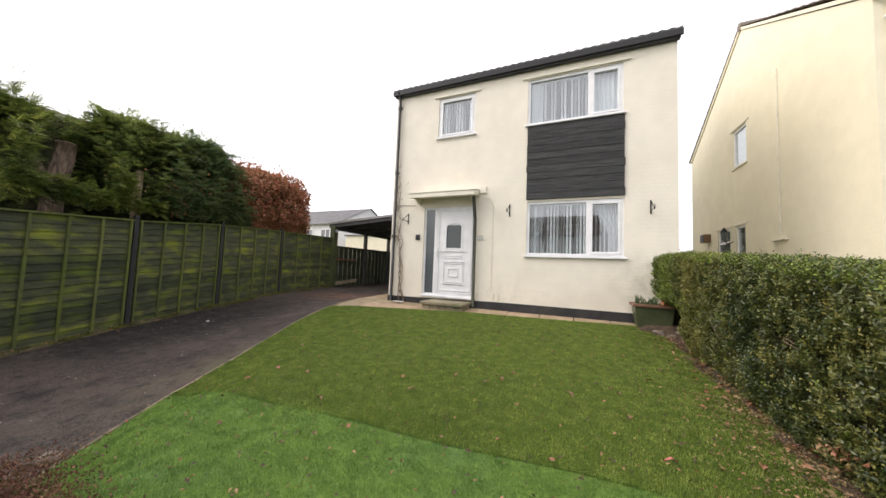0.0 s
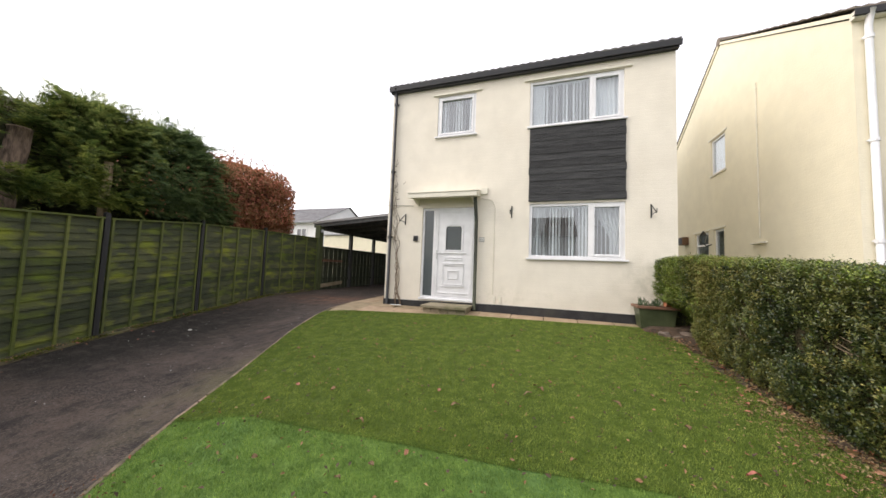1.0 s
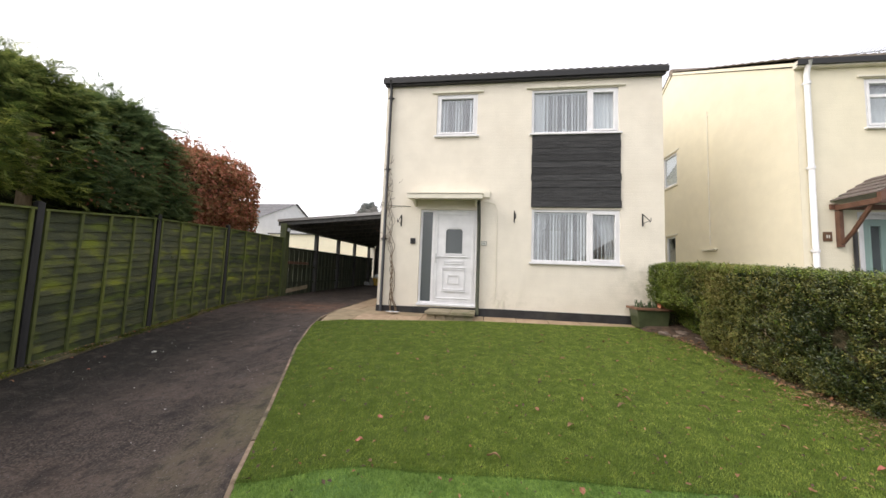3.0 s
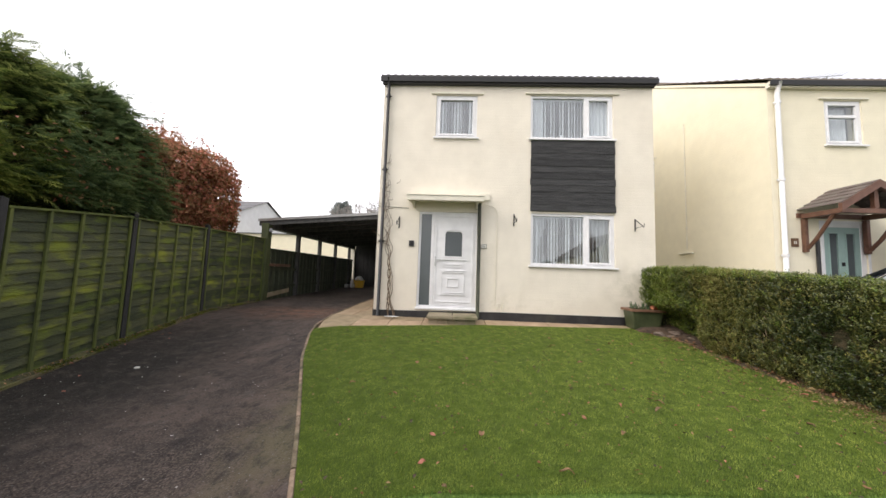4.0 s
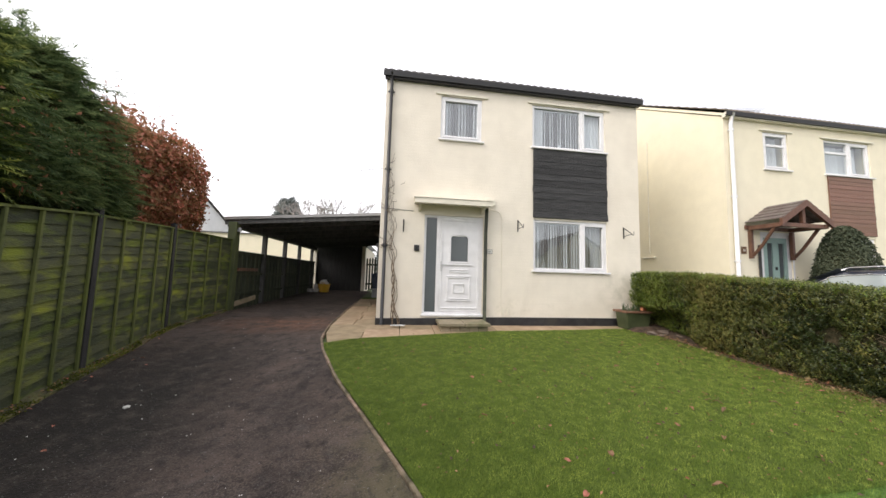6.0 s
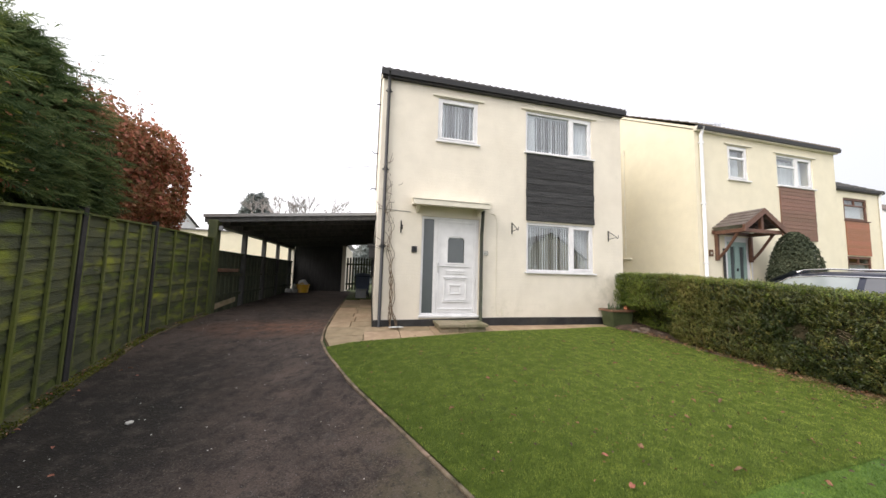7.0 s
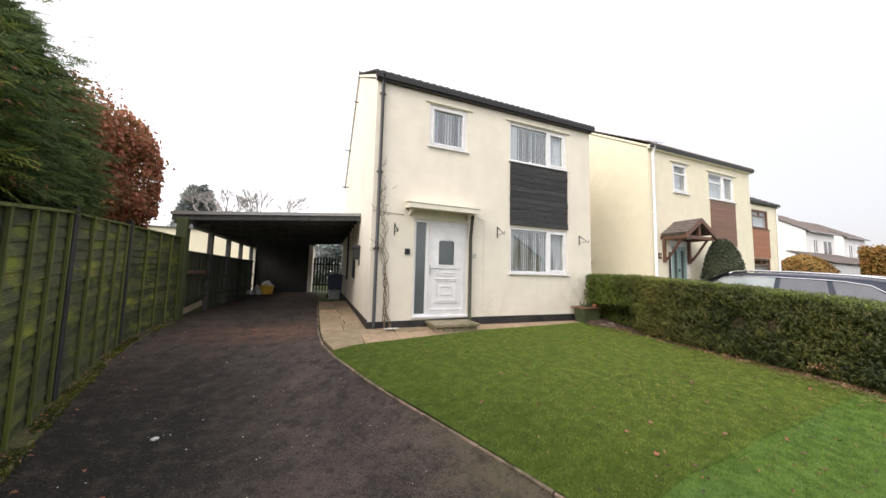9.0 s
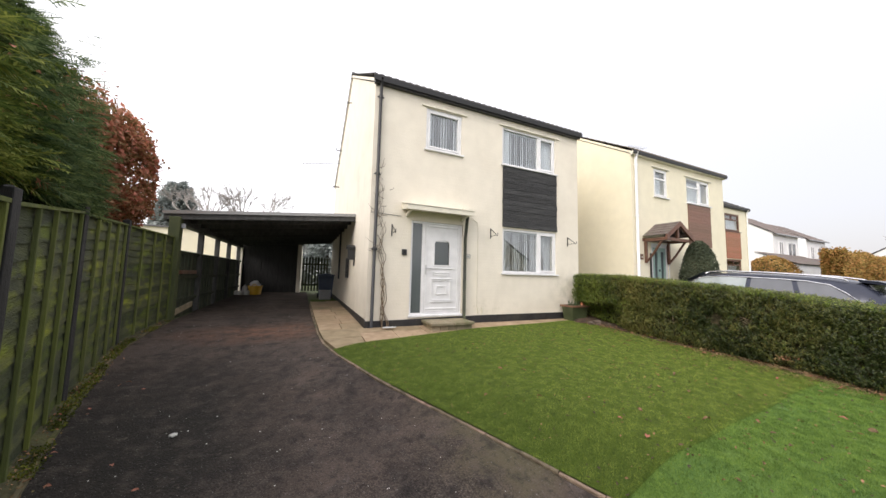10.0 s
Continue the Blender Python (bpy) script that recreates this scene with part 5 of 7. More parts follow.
side_fence = thing("side_fence", (-8.1, 12, 0.66), "dark green close-board fence under the carport", "fence")
i = 0
y = CY0 + 0.16
while y < 16.2:
    ztop = 2.15
    part("board", box(-8.12 - 0.012 * (i % 2), y, 0.50, -8.10 - 0.012 * (i % 2), y + 0.115, ztop + RNG.normal(0, 0.004), 0.003), M_DKGREEN, side_fence)
    y += 0.125
    i += 1
for z in (0.98, 1.5, 2.08):
    part("rail", box(-8.09, CY0 + 0.16, z, -8.05, 16.2, z + 0.07), M_DKGREEN, side_fence)
part("gravel_board", prism(((8.62, 0.70), (9.85, 0.80), (9.85, 0.92), (8.62, 0.83)), "x", -8.03, -8.0), M_STEP, side_fence, "pale weathered base board")
part("shelf", box(-8.05, 8.66, 1.62, -7.93, 9.72, 1.70, 0.006), M_OAK, side_fence, "reddish timber shelf")

garage = thing("garage", (-6.9, 17, 0.7), "dark garage front with cream piers at the back of the carport", "garage")
part("left_pier", box(-8.32, 16.4, 0.5, -8.05, 16.75, 2.75, 0.01), M_WALL, garage)
part("right_pier", box(-5.80, 16.4, 0.5, -5.62, 22.0, 3.02, 0.01), M_WALL, garage)
part("wall", box(-8.32, 16.75, 0.5, -8.05, 22.0, 2.9), M_WALL, garage)
part("door", box(-8.05, 16.55, 0.6, -5.80, 16.62, 3.0), M_POST, garage, "nearly black garage door")
for k in range(9):
    part("board", box(-8.04 + k * 0.248, 16.53, 0.66, -8.04 + k * 0.248 + 0.24, 16.55, 2.98, 0.004), M_POST, garage)
part("fascia", box(-8.35, 16.42, 2.98, -5.55, 16.48, 3.14, 0.006), M_DARKWOOD, garage)
bm = bmesh.new()
rows = [[bm.verts.new((-8.4 + 2.95 * i / 80, y, 3.17 + 0.02 * math.sin(i * math.pi / 2))) for i in range(81)] for y in (16.36, 22.0)]
for i in range(80):
    bm.faces.new((rows[0][i], rows[0][i + 1], rows[1][i + 1], rows[1][i]))
bmesh.ops.solidify(bm, geom=bm.faces[:], thickness=0.008)
part("roof", bm, M_ALU, garage, "grey corrugated sheet roof")
part("rear_wall", box(-8.32, 21.9, 0.5, -5.62, 22.0, 3.0), M_WALL, garage)

gate = thing("garden_gate", (-4.95, 16.4, 0.75), "dark picket garden gate between garage and house", "gate")
for k in range(9):
    x = -5.56 + k * 0.135
    part("picket", prism(((x, 0.80), (x + 0.085, 0.80), (x + 0.085, 2.36 + 0.05 * math.sin(k * 0.4)), (x + 0.042, 2.44 + 0.05 * math.sin(k * 0.4)), (x, 2.36 + 0.05 * math.sin(k * 0.4))), "y", 16.38, 16.40), M_DKGREEN, gate)
for z in (1.05, 2.05):
    part("rail", box(-5.58, 16.40, z, -4.36, 16.44, z + 0.09), M_DKGREEN, gate)

mat_ = tagged(part("grass_mat", box(-5.2, 11.75, 0.60, -4.32, 12.6, 0.70, 0.02), M_TURF), "small strip of green turf beside the path", "turf", kind="structure")
bin_ = thing("wheelie_bin", (-4.65, 13.2, 0.69), "blue-grey wheeled rubbish bin against the house wall", "bin")
bm = box(-4.95, 12.9, 0.78, -4.38, 13.5, 1.58, 0.03)
for v in bm.verts:
    if v.co.z < 1.1:
        v.co.x = -4.66 + (v.co.x + 4.66) * 0.82
        v.co.y = 13.2 + (v.co.y - 13.2) * 0.82
part("body", bm, M_BIN, bin_)
part("lid", prism(((-4.98, 1.58), (-4.36, 1.58), (-4.36, 1.63), (-4.67, 1.68), (-4.98, 1.63)), "y", 12.86, 13.54), M_BIN, bin_)
part("handle", tube([(-4.9, 12.84, 1.56), (-4.42, 12.84, 1.56)], 0.02, 8), M_BIN, bin_)
for x in (-4.93, -4.42):
    part("wheel", tube([(x - 0.025, 13.4, 0.79), (x + 0.025, 13.4, 0.79)], 0.10, 14), M_TYRE, bin_)
box_ = thing("storage_box", (-4.7, 12.75, 0.69), "grey plastic box in front of the bin", "box")
part("body", box(-4.9, 12.55, 0.69, -4.5, 12.84, 1.0, 0.02), M_GREYPL, box_)
part("lid", box(-4.92, 12.53, 1.0, -4.48, 12.86, 1.04, 0.012), M_GREYPL, box_)

bucket = thing("trug", (-7.3, 15.1, 0.71), "yellow plastic trug holding a pale bundle", "bucket")
bm = bmesh.new()
bmesh.ops.create_cone(bm, segments=20, radius1=0.21, radius2=0.27, depth=0.36, cap_ends=False)
bmesh.ops.create_circle(bm, segments=20, radius=0.21, cap_ends=True, matrix=Matrix.Translation((0, 0, -0.18)))
bmesh.ops.remove_doubles(bm, verts=bm.verts, dist=0.001)
bmesh.ops.translate(bm, verts=bm.verts, vec=(-7.3, 15.1, 0.90))
bmesh.ops.solidify(bm, geom=bm.faces[:], thickness=0.006)
part("tub", bm, M_YELLOW, bucket, smooth=True)
part("rim", tube([(-7.3 + 0.27 * math.cos(a), 15.1 + 0.27 * math.sin(a), 1.08) for a in [i * math.pi / 10 for i in range(21)]], 0.012, 6), M_YELLOW, bucket)
for sx in (-1, 1):
    part("handle", tube([(-7.3 + sx * 0.10, 15.1 - 0.25, 1.08), (-7.3 + sx * 0.02, 15.1 - 0.29, 1.17), (-7.3 - sx * 0.10, 15.1 - 0.25, 1.08)], 0.012, 6), M_YELLOW, bucket)
bm = bmesh.new()
bmesh.ops.create_icosphere(bm, subdivisions=3, radius=0.2, matrix=Matrix.Translation((-7.3, 15.1, 1.08)))
for v in bm.verts:
    v.co.z += 0.09 * noise3(*v.co, 9)
    v.co.x += 0.03 * noise3(*v.co, 14)
part("bundle", bm, M_PALEPL, bucket, smooth=True)
for x, y, r, h in ((-7.68, 15.15, 0.10, 0.42), (-7.95, 15.1, 0.09, 0.2), (-7.78, 14.92, 0.08, 0.2), (-7.56, 14.9, 0.10, 0.22)):
    b = thing("plastic_container", (x, y, 0.71), "white plastic container standing on the asphalt", "container", "containers in the carport")
    z = 0.71
    part("body", tube([(x, y, z), (x, y, z + 0.015), (x, y, z + h * 0.75), (x, y, z + h * 0.88), (x, y, z + h * 0.9)], [r * 0.9, r, r, r * 0.5, r * 0.35], 14), M_PALEPL, b, smooth=True)
    part("cap", tube([(x, y, z + h * 0.9), (x, y, z + h)], r * 0.36, 10), M_GREYPL, b)

# on the gable of the cream house
lantern = thing("letter_box", (-4.36, 8.4, 2.1), "black lantern-shaped box on the gable wall", "letter box")
part("body", box(-4.44, 8.27, 2.08, -4.29, 8.55, 2.36, 0.01), M_BLACK, lantern)
part("lid", prism(((8.24, 2.36), (8.58, 2.36), (8.58, 2.40), (8.41, 2.46), (8.24, 2.40)), "x", -4.48, -4.285), M_BLACK, lantern)
part("backplate", box(-4.30, 8.33, 1.92, -4.285, 8.49, 2.10, 0.003), M_BLACK, lantern)
meter = thing("meter_hatch", (-4.3, 9.7, 1.6), "flat black meter cupboard on the gable wall", "meter box")
part("case", box(-4.315, 9.4, 1.58, -4.285, 9.95, 2.18, 0.006), M_BLACK, meter)
part("hatch", box(-4.322, 9.44, 1.62, -4.314, 9.91, 2.14, 0.004), M_IRON, meter)
part("soil_pipe", tube([(-4.34, 11.6, 1.5), (-4.34, 11.6, 3.2)], 0.03, 8), M_BLACK, home)
part("overflow", tube([(-4.28, 10.9, 7.70), (-4.44, 10.9, 7.69)], 0.018, 6), M_BLACK, home)
part("overflow", tube([(-4.28, 13.6, 6.95), (-4.50, 13.6, 6.95), (-4.53, 13.6, 7.03)], 0.022, 6), M_BLACK, home)
part("overflow", tube([(-4.28, 14.0, 5.46), (-4.52, 14.0, 5.45), (-4.55, 14.0, 5.38)], 0.024, 6), M_BLACK, home)
aer = thing("aerial", (-4.3, 14.0, 6.5), "thin metal aerial on the gable wall", "aerial")
part("boom", tube([(-4.28, 14.0, 6.53), (-5.8, 14.0, 6.27)], 0.012, 5), M_GREYPL, aer)
for k in range(9):
    part("element", tube([(-4.72 - k * 0.13, 13.85, 6.46 - 0.0222 * k), (-4.72 - k * 0.13, 14.15, 6.46 - 0.0222 * k)], 0.007, 4), M_GREYPL, aer)

# bare climbing plant round the downpipe
vine = thing("climbing_plant", (-3.98, 6.42, 0.64), "bare twisted stems of a climber on the drainpipe", "plant")
for q in range(5):
    top_z = (3.5, 2.6, 3.9, 3.2, 2.0)[q]
    pts, rad = [], []
    for i in range(36):
        t = i / 35
        z = 0.64 + (top_z - 0.64) * t
        lane = lerp_table(((0.64, -3.86 - 0.03 * q), (1.1, -3.84 - 0.02 * q), (1.7, -3.98), (2.4, -4.05 + 0.02 * q), (3.1, -4.05 - 0.03 * q), (3.9, -4.16)), z)
        pts.append((lane + 0.17 * noise3(z, q * 3.1, 0, 1.3) + 0.08 * noise3(z, q * 5.3, 2, 3.6), 6.465 - 0.05 * abs(noise3(z, q, 4, 2.0)), z))
        rad.append(0.0105 * (1 - 0.72 * t) * (1.1 if q % 2 else 0.8))
    part("stem", tube(pts, rad, 6), M_TWIG, vine, smooth=True)
for q in range(40):
    z = RNG.uniform(2.1, 4.2)
    a = Vector((-4.12 + RNG.normal(0, 0.06), 6.46, z))
    b = a + Vector((RNG.normal(0.0, 0.10), RNG.uniform(-0.10, 0.0), RNG.uniform(0.0, 0.22)))
    part("twig", tube([a, (a + b) / 2 + Vector((RNG.normal(0, 0.03), -0.02, -0.02)), b], [0.006, 0.005, 0.002], 4), M_TWIG, vine)
scrap = bmesh.new()
bmesh.ops.create_icosphere(scrap, subdivisions=3, radius=1.0)
for v in scrap.verts:
    k = 1 + 0.5 * noise3(*v.co, 2.2)
    v.co = (-3.84 + v.co.x * 0.13 * k, 6.26 + v.co.y * 0.05 * k, 0.658 + v.co.z * 0.011 * k)
tagged(part("plastic_scrap", scrap, M_PALEPL), "crumpled white plastic scrap on the paving by the climber", "scrap")

# planter at the corner
planter = thing("planter", (1.2, 6.15, 0.66), "green glazed trough planter with brown rim and bulb shoots", "planter")
px0, px1, py0, py1, pz0, pz1 = 0.95, 1.53, 6.05, 6.42, 0.625, 1.0
bm = box(px0, py0, pz0, px1, py1, pz1, 0.02)
for v in bm.verts:
    k = 0.84 + 0.16 * (v.co.z - pz0) / (pz1 - pz0)
    v.co.x = (px0 + px1) / 2 + (v.co.x - (px0 + px1) / 2) * k
    v.co.y = (py0 + py1) / 2 + (v.co.y - (py0 + py1) / 2) * k
part("trough", bm, M_GLAZE, planter)
bm = bmesh.new()
for q in ((px0 - 0.03, py0 - 0.03, px1 + 0.03, py0 + 0.03), (px0 - 0.03, py1 - 0.03, px1 + 0.03, py1 + 0.03), (px0 - 0.03, py0 + 0.03, px0 + 0.03, py1 - 0.03), (px1 - 0.03, py0 + 0.03, px1 + 0.03, py1 - 0.03)):
    box(q[0], q[1], pz1 - 0.03, q[2], q[3], pz1 + 0.015, 0.006, bm)
part("rim", bm, M_RIM, planter)
part("soil", box(px0 + 0.02, py0 + 0.02, pz1 - 0.04, px1 - 0.02, py1 - 0.02, pz1 + 0.01), M_SOIL, planter)
for q in range(34):
    c = RNG.choice([0.0, 1.0, 2.0])
    x, y = 1.02 + 0.11 * c + RNG.normal(0, 0.025), 6.17 + RNG.normal(0, 0.05)
    hh = RNG.uniform(0.09, 0.19)
    bend = RNG.normal(0, 0.03)
    bm = bmesh.new()
    w = 0.008
    a = [bm.verts.new(p) for p in ((x - w, y, pz1), (x + w, y, pz1), (x + bend + w, y - 0.01, pz1 + hh * 0.6), (x + bend - w, y - 0.01, pz1 + hh * 0.6), (x + bend * 2, y - 0.02, pz1 + hh))]
    bm.faces.new((a[0], a[1], a[2], a[3]))
    bm.faces.new((a[3], a[2], a[4]))
    bmesh.ops.solidify(bm, geom=bm.faces[:], thickness=0.002)
    part("shoot", bm, M_SHOOT, planter)
pot = thing("flower_pot", (1.45, 6.15, 1.0), "small terracotta pot lying in a planter", "pot")
part("body", tube([(1.36, 6.12, 1.06), (1.50, 6.16, 1.07)], [0.045, 0.065], 14), M_TERRA, pot, smooth=True)
part("rim", tube([(1.495, 6.159, 1.07), (1.525, 6.166, 1.072)], 0.073, 14), M_TERRA, pot, smooth=True)


def rock(x, y, r, label="rough grey-brown stone lying on the soil"):
    bm = bmesh.new()
    bmesh.ops.create_icosphere(bm, subdivisions=3, radius=r)
    for v in bm.verts:
        v.co *= 1 + 0.45 * noise3(v.co.x + x * 7, v.co.y + y * 7, v.co.z, 1.6 / r * 0.7)
        v.co.z *= 0.65
    z = ground_z(x, y)
    bmesh.ops.translate(bm, verts=bm.verts, vec=(x, y, z + r * 0.35))
    return tagged(part("stone", bm, M_ROCK), label, "stone", "stones")


for x, y, r in ((1.22, 5.72, 0.09), (1.38, 5.60, 0.07), (1.55, 5.78, 0.10), (1.62, 5.5, 0.06)):
    rock(x, y, r)

# ---------------------------------------------------------------- hedge along the lawn
HY0, HY1 = -1.2, 6.32


def hedge_face(y):
    return 1.30 + 0.06 * noise3(y, 0, 0, 0.9) + 0.04 * noise3(y, 5, 0, 2.3) - 0.04 * max(0.0, min(1.0, (y - 5.6) / 0.4))


def hedge_top(x, y):
    return lerp_table(((-2, 1.15), (0.5, 1.29), (1.4, 1.40), (2.1, 1.51), (2.9, 1.61), (3.8, 1.685), (5.0, 1.78), (6.4, 1.815)), y) + 0.035 * noise3(x, y, 0, 1.7)


hedge = thing("hedge", (1.8, 3, 0.4), "clipped evergreen hedge with bare twiggy hollows", "hedge")


def hedge_core(u, v):
    y = HY0 + 0.06 + (HY1 - HY0 - 0.12) * v
    f, t, g = hedge_face(y) + 0.10, hedge_top(1.8, y) - 0.08, ground_z(1.4, y) - 0.05
    b = f + 0.85
    low = 0.42 * min(1, max(0.0, (y - 4.9) / 0.5))
    ring = ((f + 0.06 + low, g), (f + low, 1.0), (f, t - 0.08), (f + 0.08, t), (b - 0.08, t), (b, t - 0.08), (b, g))
    s = u * (len(ring) - 1)
    i = min(int(s), len(ring) - 2)
    a, c = ring[i], ring[i + 1]
    k = s - i
    j = 0.05 * noise3(a[0] + k, y, a[1] + k, 6)
    return (a[0] + (c[0] - a[0]) * k + j, y, a[1] + (c[1] - a[1]) * k + j)


# solid sheet, its dark colour painting the shade within the hedge
sheet("inner_shade_mass", hedge_core, 36, 160, M_HCORE, hedge, "solid core coloured dark for inner shade")
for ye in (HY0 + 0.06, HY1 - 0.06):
    part("inner_shade_mass", box(hedge_face(ye) + 0.12, ye - 0.03, 0.4, hedge_face(ye) + 0.9, ye + 0.03, hedge_top(1.8, ye) - 0.1), M_CORE, hedge)
HOLES = ((3.15, 1.05, 0.18), (2.78, 1.12, 0.14), (3.9, 0.95, 0.10), (2.2, 0.8, 0.08))


def hedge_points(n_side, n_top, n_end):
    pos, out = [], []
    for i in range(n_side):
        y = RNG.uniform(HY0, HY1)
        g, t = ground_z(1.4, y), hedge_top(hedge_face(y), y)
        z = g + 0.03 + (t - g) * RNG.random() ** 0.9
        hole = max([0.0] + [1 - math.hypot(y - hy, z - hz) / hr for hy, hz, hr in HOLES])
        if RNG.random() < 0.95 * hole:
            continue
        k = (z - g) / (t - g)
        under = 0.07 * max(0, 0.16 - k) / 0.16
        rnd = 0.10 * max(0, k - 0.9) / 0.1
        if y > 4.9 and z < 1.15:
            under += 0.42 * min(1, (y - 4.9) / 0.5) * min(1, (1.15 - z) / 0.25)
        x = hedge_face(y) + under + rnd + 0.06 * noise3(0, y, z, 3.2) + 0.05 * noise3(3, y, z, 8.0) + abs(RNG.normal(0, 0.045)) + 0.12 * hole
        pos.append((x, y, z))
        out.append((-1, 0, 0.25 + (0.8 if k > 0.92 else 0)))
    for i in range(n_top):
        y = RNG.uniform(HY0, HY1)
        x = hedge_face(y) + 1.0 * RNG.random()
        pos.append((x, y, hedge_top(x, y) + 0.03 * noise3(x, y, 3, 4) - abs(RNG.normal(0, 0.03)) + (RNG.uniform(0, 0.05) if RNG.random() < 0.06 else 0)))
        out.append((-0.2, 0, 1))
    for i in range(n_end):
        x = hedge_face(HY1) + 1.0 * RNG.random()
        g = ground_z(1.4, HY1)
        z = g + (hedge_top(x, HY1) - g) * RNG.random()
        pos.append((x, HY1 - abs(RNG.normal(0, 0.05)), z))
        out.append((-0.3, 1, 0.2))
    return np.array(pos), np.array(out, dtype=float)


hp, ho = hedge_points(19500, 8000, 700)
pick = np.array([1.0 / (1 + math.exp(-(p[1] - 5.35 - 0.5 * noise3(p[0], p[1], p[2], 2)) * 5)) for p in hp])
mid = np.array([max(0.0, 0.85 * math.exp(-((p[1] - 4.7) / 0.55) ** 2)) + 0.14 + 0.45 * noise3(p[0], p[1], p[2], 1.5) for p in hp])
r = RNG.random(len(hp))
top_fringe = np.array([0.40 if p[2] > hedge_top(p[0], p[1]) - 0.05 else 0.03 for p in hp])
sel_l = r < np.maximum(pick * 0.85, top_fringe)
sel_b = ~sel_l & (RNG.random(len(hp)) < mid)
sel_d = ~sel_l & ~sel_b
sprigs("leaves", hp[sel_d], ho[sel_d], 0.029, M_HEDGE, hedge, "glossy dark green leaves")
sprigs("leaves", hp[sel_l], ho[sel_l], 0.031, M_HEDGE_L, hedge, "fresh bright green leaves")
sprigs("leaves", hp[sel_b], ho[sel_b], 0.028, M_HEDGE_B, hedge, "olive brown leaves")
for q in range(40):
    hy, hz, hr = HOLES[(0, 1, 0, 1, 2)[q % 5]]
    a = Vector((1.40 + RNG.uniform(0, 0.08), hy + RNG.normal(0, hr * 0.7), hz - 0.05 + RNG.normal(0, 0.06)))
    b = a + Vector((RNG.uniform(-0.14, 0.0), RNG.normal(0, 0.08), RNG.uniform(0.05, 0.16)))
    part("twig", tube([a, (a + b) / 2 + Vector((RNG.normal(0, 0.02), RNG.normal(0, 0.02), 0)), b], [0.006, 0.005, 0.002], 4), M_DRYTWIG, hedge)
for q in range(16):
    y = RNG.uniform(0.5, 4.6)
    a = Vector((1.75, y, ground_z(1.4, y) - 0.05))
    part("stem", tube([a, a + Vector((-0.1, 0.05, 0.3)), a + Vector((-0.2 + RNG.normal(0, 0.05), RNG.normal(0, 0.1), 0.7))], [0.025, 0.02, 0.01], 6), M_TWIG, hedge)

rp = np.stack([1.26 + 0.05 * RNG.random(34), RNG.normal(2.3, 0.06, 34), RNG.normal(0.60, 0.03, 34)], 1)
leaves("leaves", rp, np.tile([-0.8, 0.0, 0.5], (34, 1)), 0.038, M_LITTER, hedge, "dead red-brown leaves caught in the hedge")

# soil under the hedge and leaf litter
tagged(sheet("soil_bed", lambda u, v: (1.27 + 0.06 * noise3(0, v * 9, 0, 1) - (0.25 if v > 0.93 else 0) + 1.6 * u, -1.2 + 7.6 * v,
       ground_z(1.3, -1.2 + 7.6 * v) + 0.022 + 0.05 * u + (0.06 * max(0, (v - 0.86) / 0.1) if 0.02 < u else 0) + 0.03 * noise3(u * 4, v * 30, 0, 1)), 14, 90, M_SOIL),
       "dark soil bed under the hedge", "soil", kind="structure")


def litter(name, n, xa, xb, ya, yb, size, label, material=None):
    x = xb - (xb - xa) * np.abs(RNG.normal(0, 0.42, n))
    y = RNG.uniform(ya, yb, n)
    z = np.array([ground_z(a, b) for a, b in zip(x, y)]) + 0.035 + 0.02 * RNG.random(n)
    ob = leaves(name, np.stack([x, y, z], 1), np.tile([0.0, 0, 1.0], (n, 1)), size, material or M_LITTER, None, "", 0.45, 0, 0.35, 0.15)
    return tagged(ob, label, "leaf litter", kind="stuff")


litter("leaf_litter", 1500, 0.35, 1.42, 0.0, 6.0, 0.022, "fine dry leaf litter and clippings beside the hedge")
litter("straw_litter", 4600, 0.80, 1.40, 0.0, 3.4, 0.019, "fine straw-coloured hedge clippings on the turf", M_STRAW)
n = 520
my = RNG.uniform(-0.5, 8.2, n)
mx = np.array([fence_x(q) for q in my]) + 0.035 + np.abs(RNG.normal(0, 0.075, n))
mz = np.array([ground_z(a, b) for a, b in zip(mx, my)]) + 0.040
tagged(leaves("fence_litter", np.stack([mx, my, mz], 1), np.tile([0.2, 0, 1.0], (n, 1)), 0.024, M_LITTER, None, "", 0.5, 0, 0.5, 0.2), "dry leaves and bits gathered along the fence foot", "leaf litter", kind="stuff")
n = 9000
my = RNG.uniform(-0.5, 8.2, n)
mx = np.array([fence_x(q) for q in my]) + RNG.uniform(0.03, 0.17, n)
grow = np.array([noise3(a, b, 0, 2.6) > -0.12 for a, b in zip(mx, my)])
mx, my = mx[grow], my[grow]
mz = np.array([ground_z(a, b) for a, b in zip(mx, my)]) + 0.030
tagged(leaves("moss", np.stack([mx, my, mz], 1), np.tile([0.0, 0, 1.0], (len(mx), 1)), 0.022, M_MOSS, None, "", 0.5, -0.8, 0.8, 0.2), "green moss tufts along the fence foot", "moss", kind="stuff")
n = 700
sx, sy = RNG.uniform(-3.6, 1.3, n), RNG.uniform(0.3, 5.9, n)
on = np.array([a > kerb_x(b) + 0.05 for a, b in zip(sx, sy)])
sx, sy = sx[on], sy[on]
specks = leaves("leaf_specks", np.stack([sx, sy, np.array([ground_z(a, b) for a, b in zip(sx, sy)]) + 0.044], 1), np.tile([0.0, 0, 1.0], (len(sx), 1)), 0.030, M_SPECK, None, "", 0.6, 0, 0.35, 0.15)
tagged(specks, "dark rotting leaf specks scattered over the turf", "leaf litter", kind="stuff")
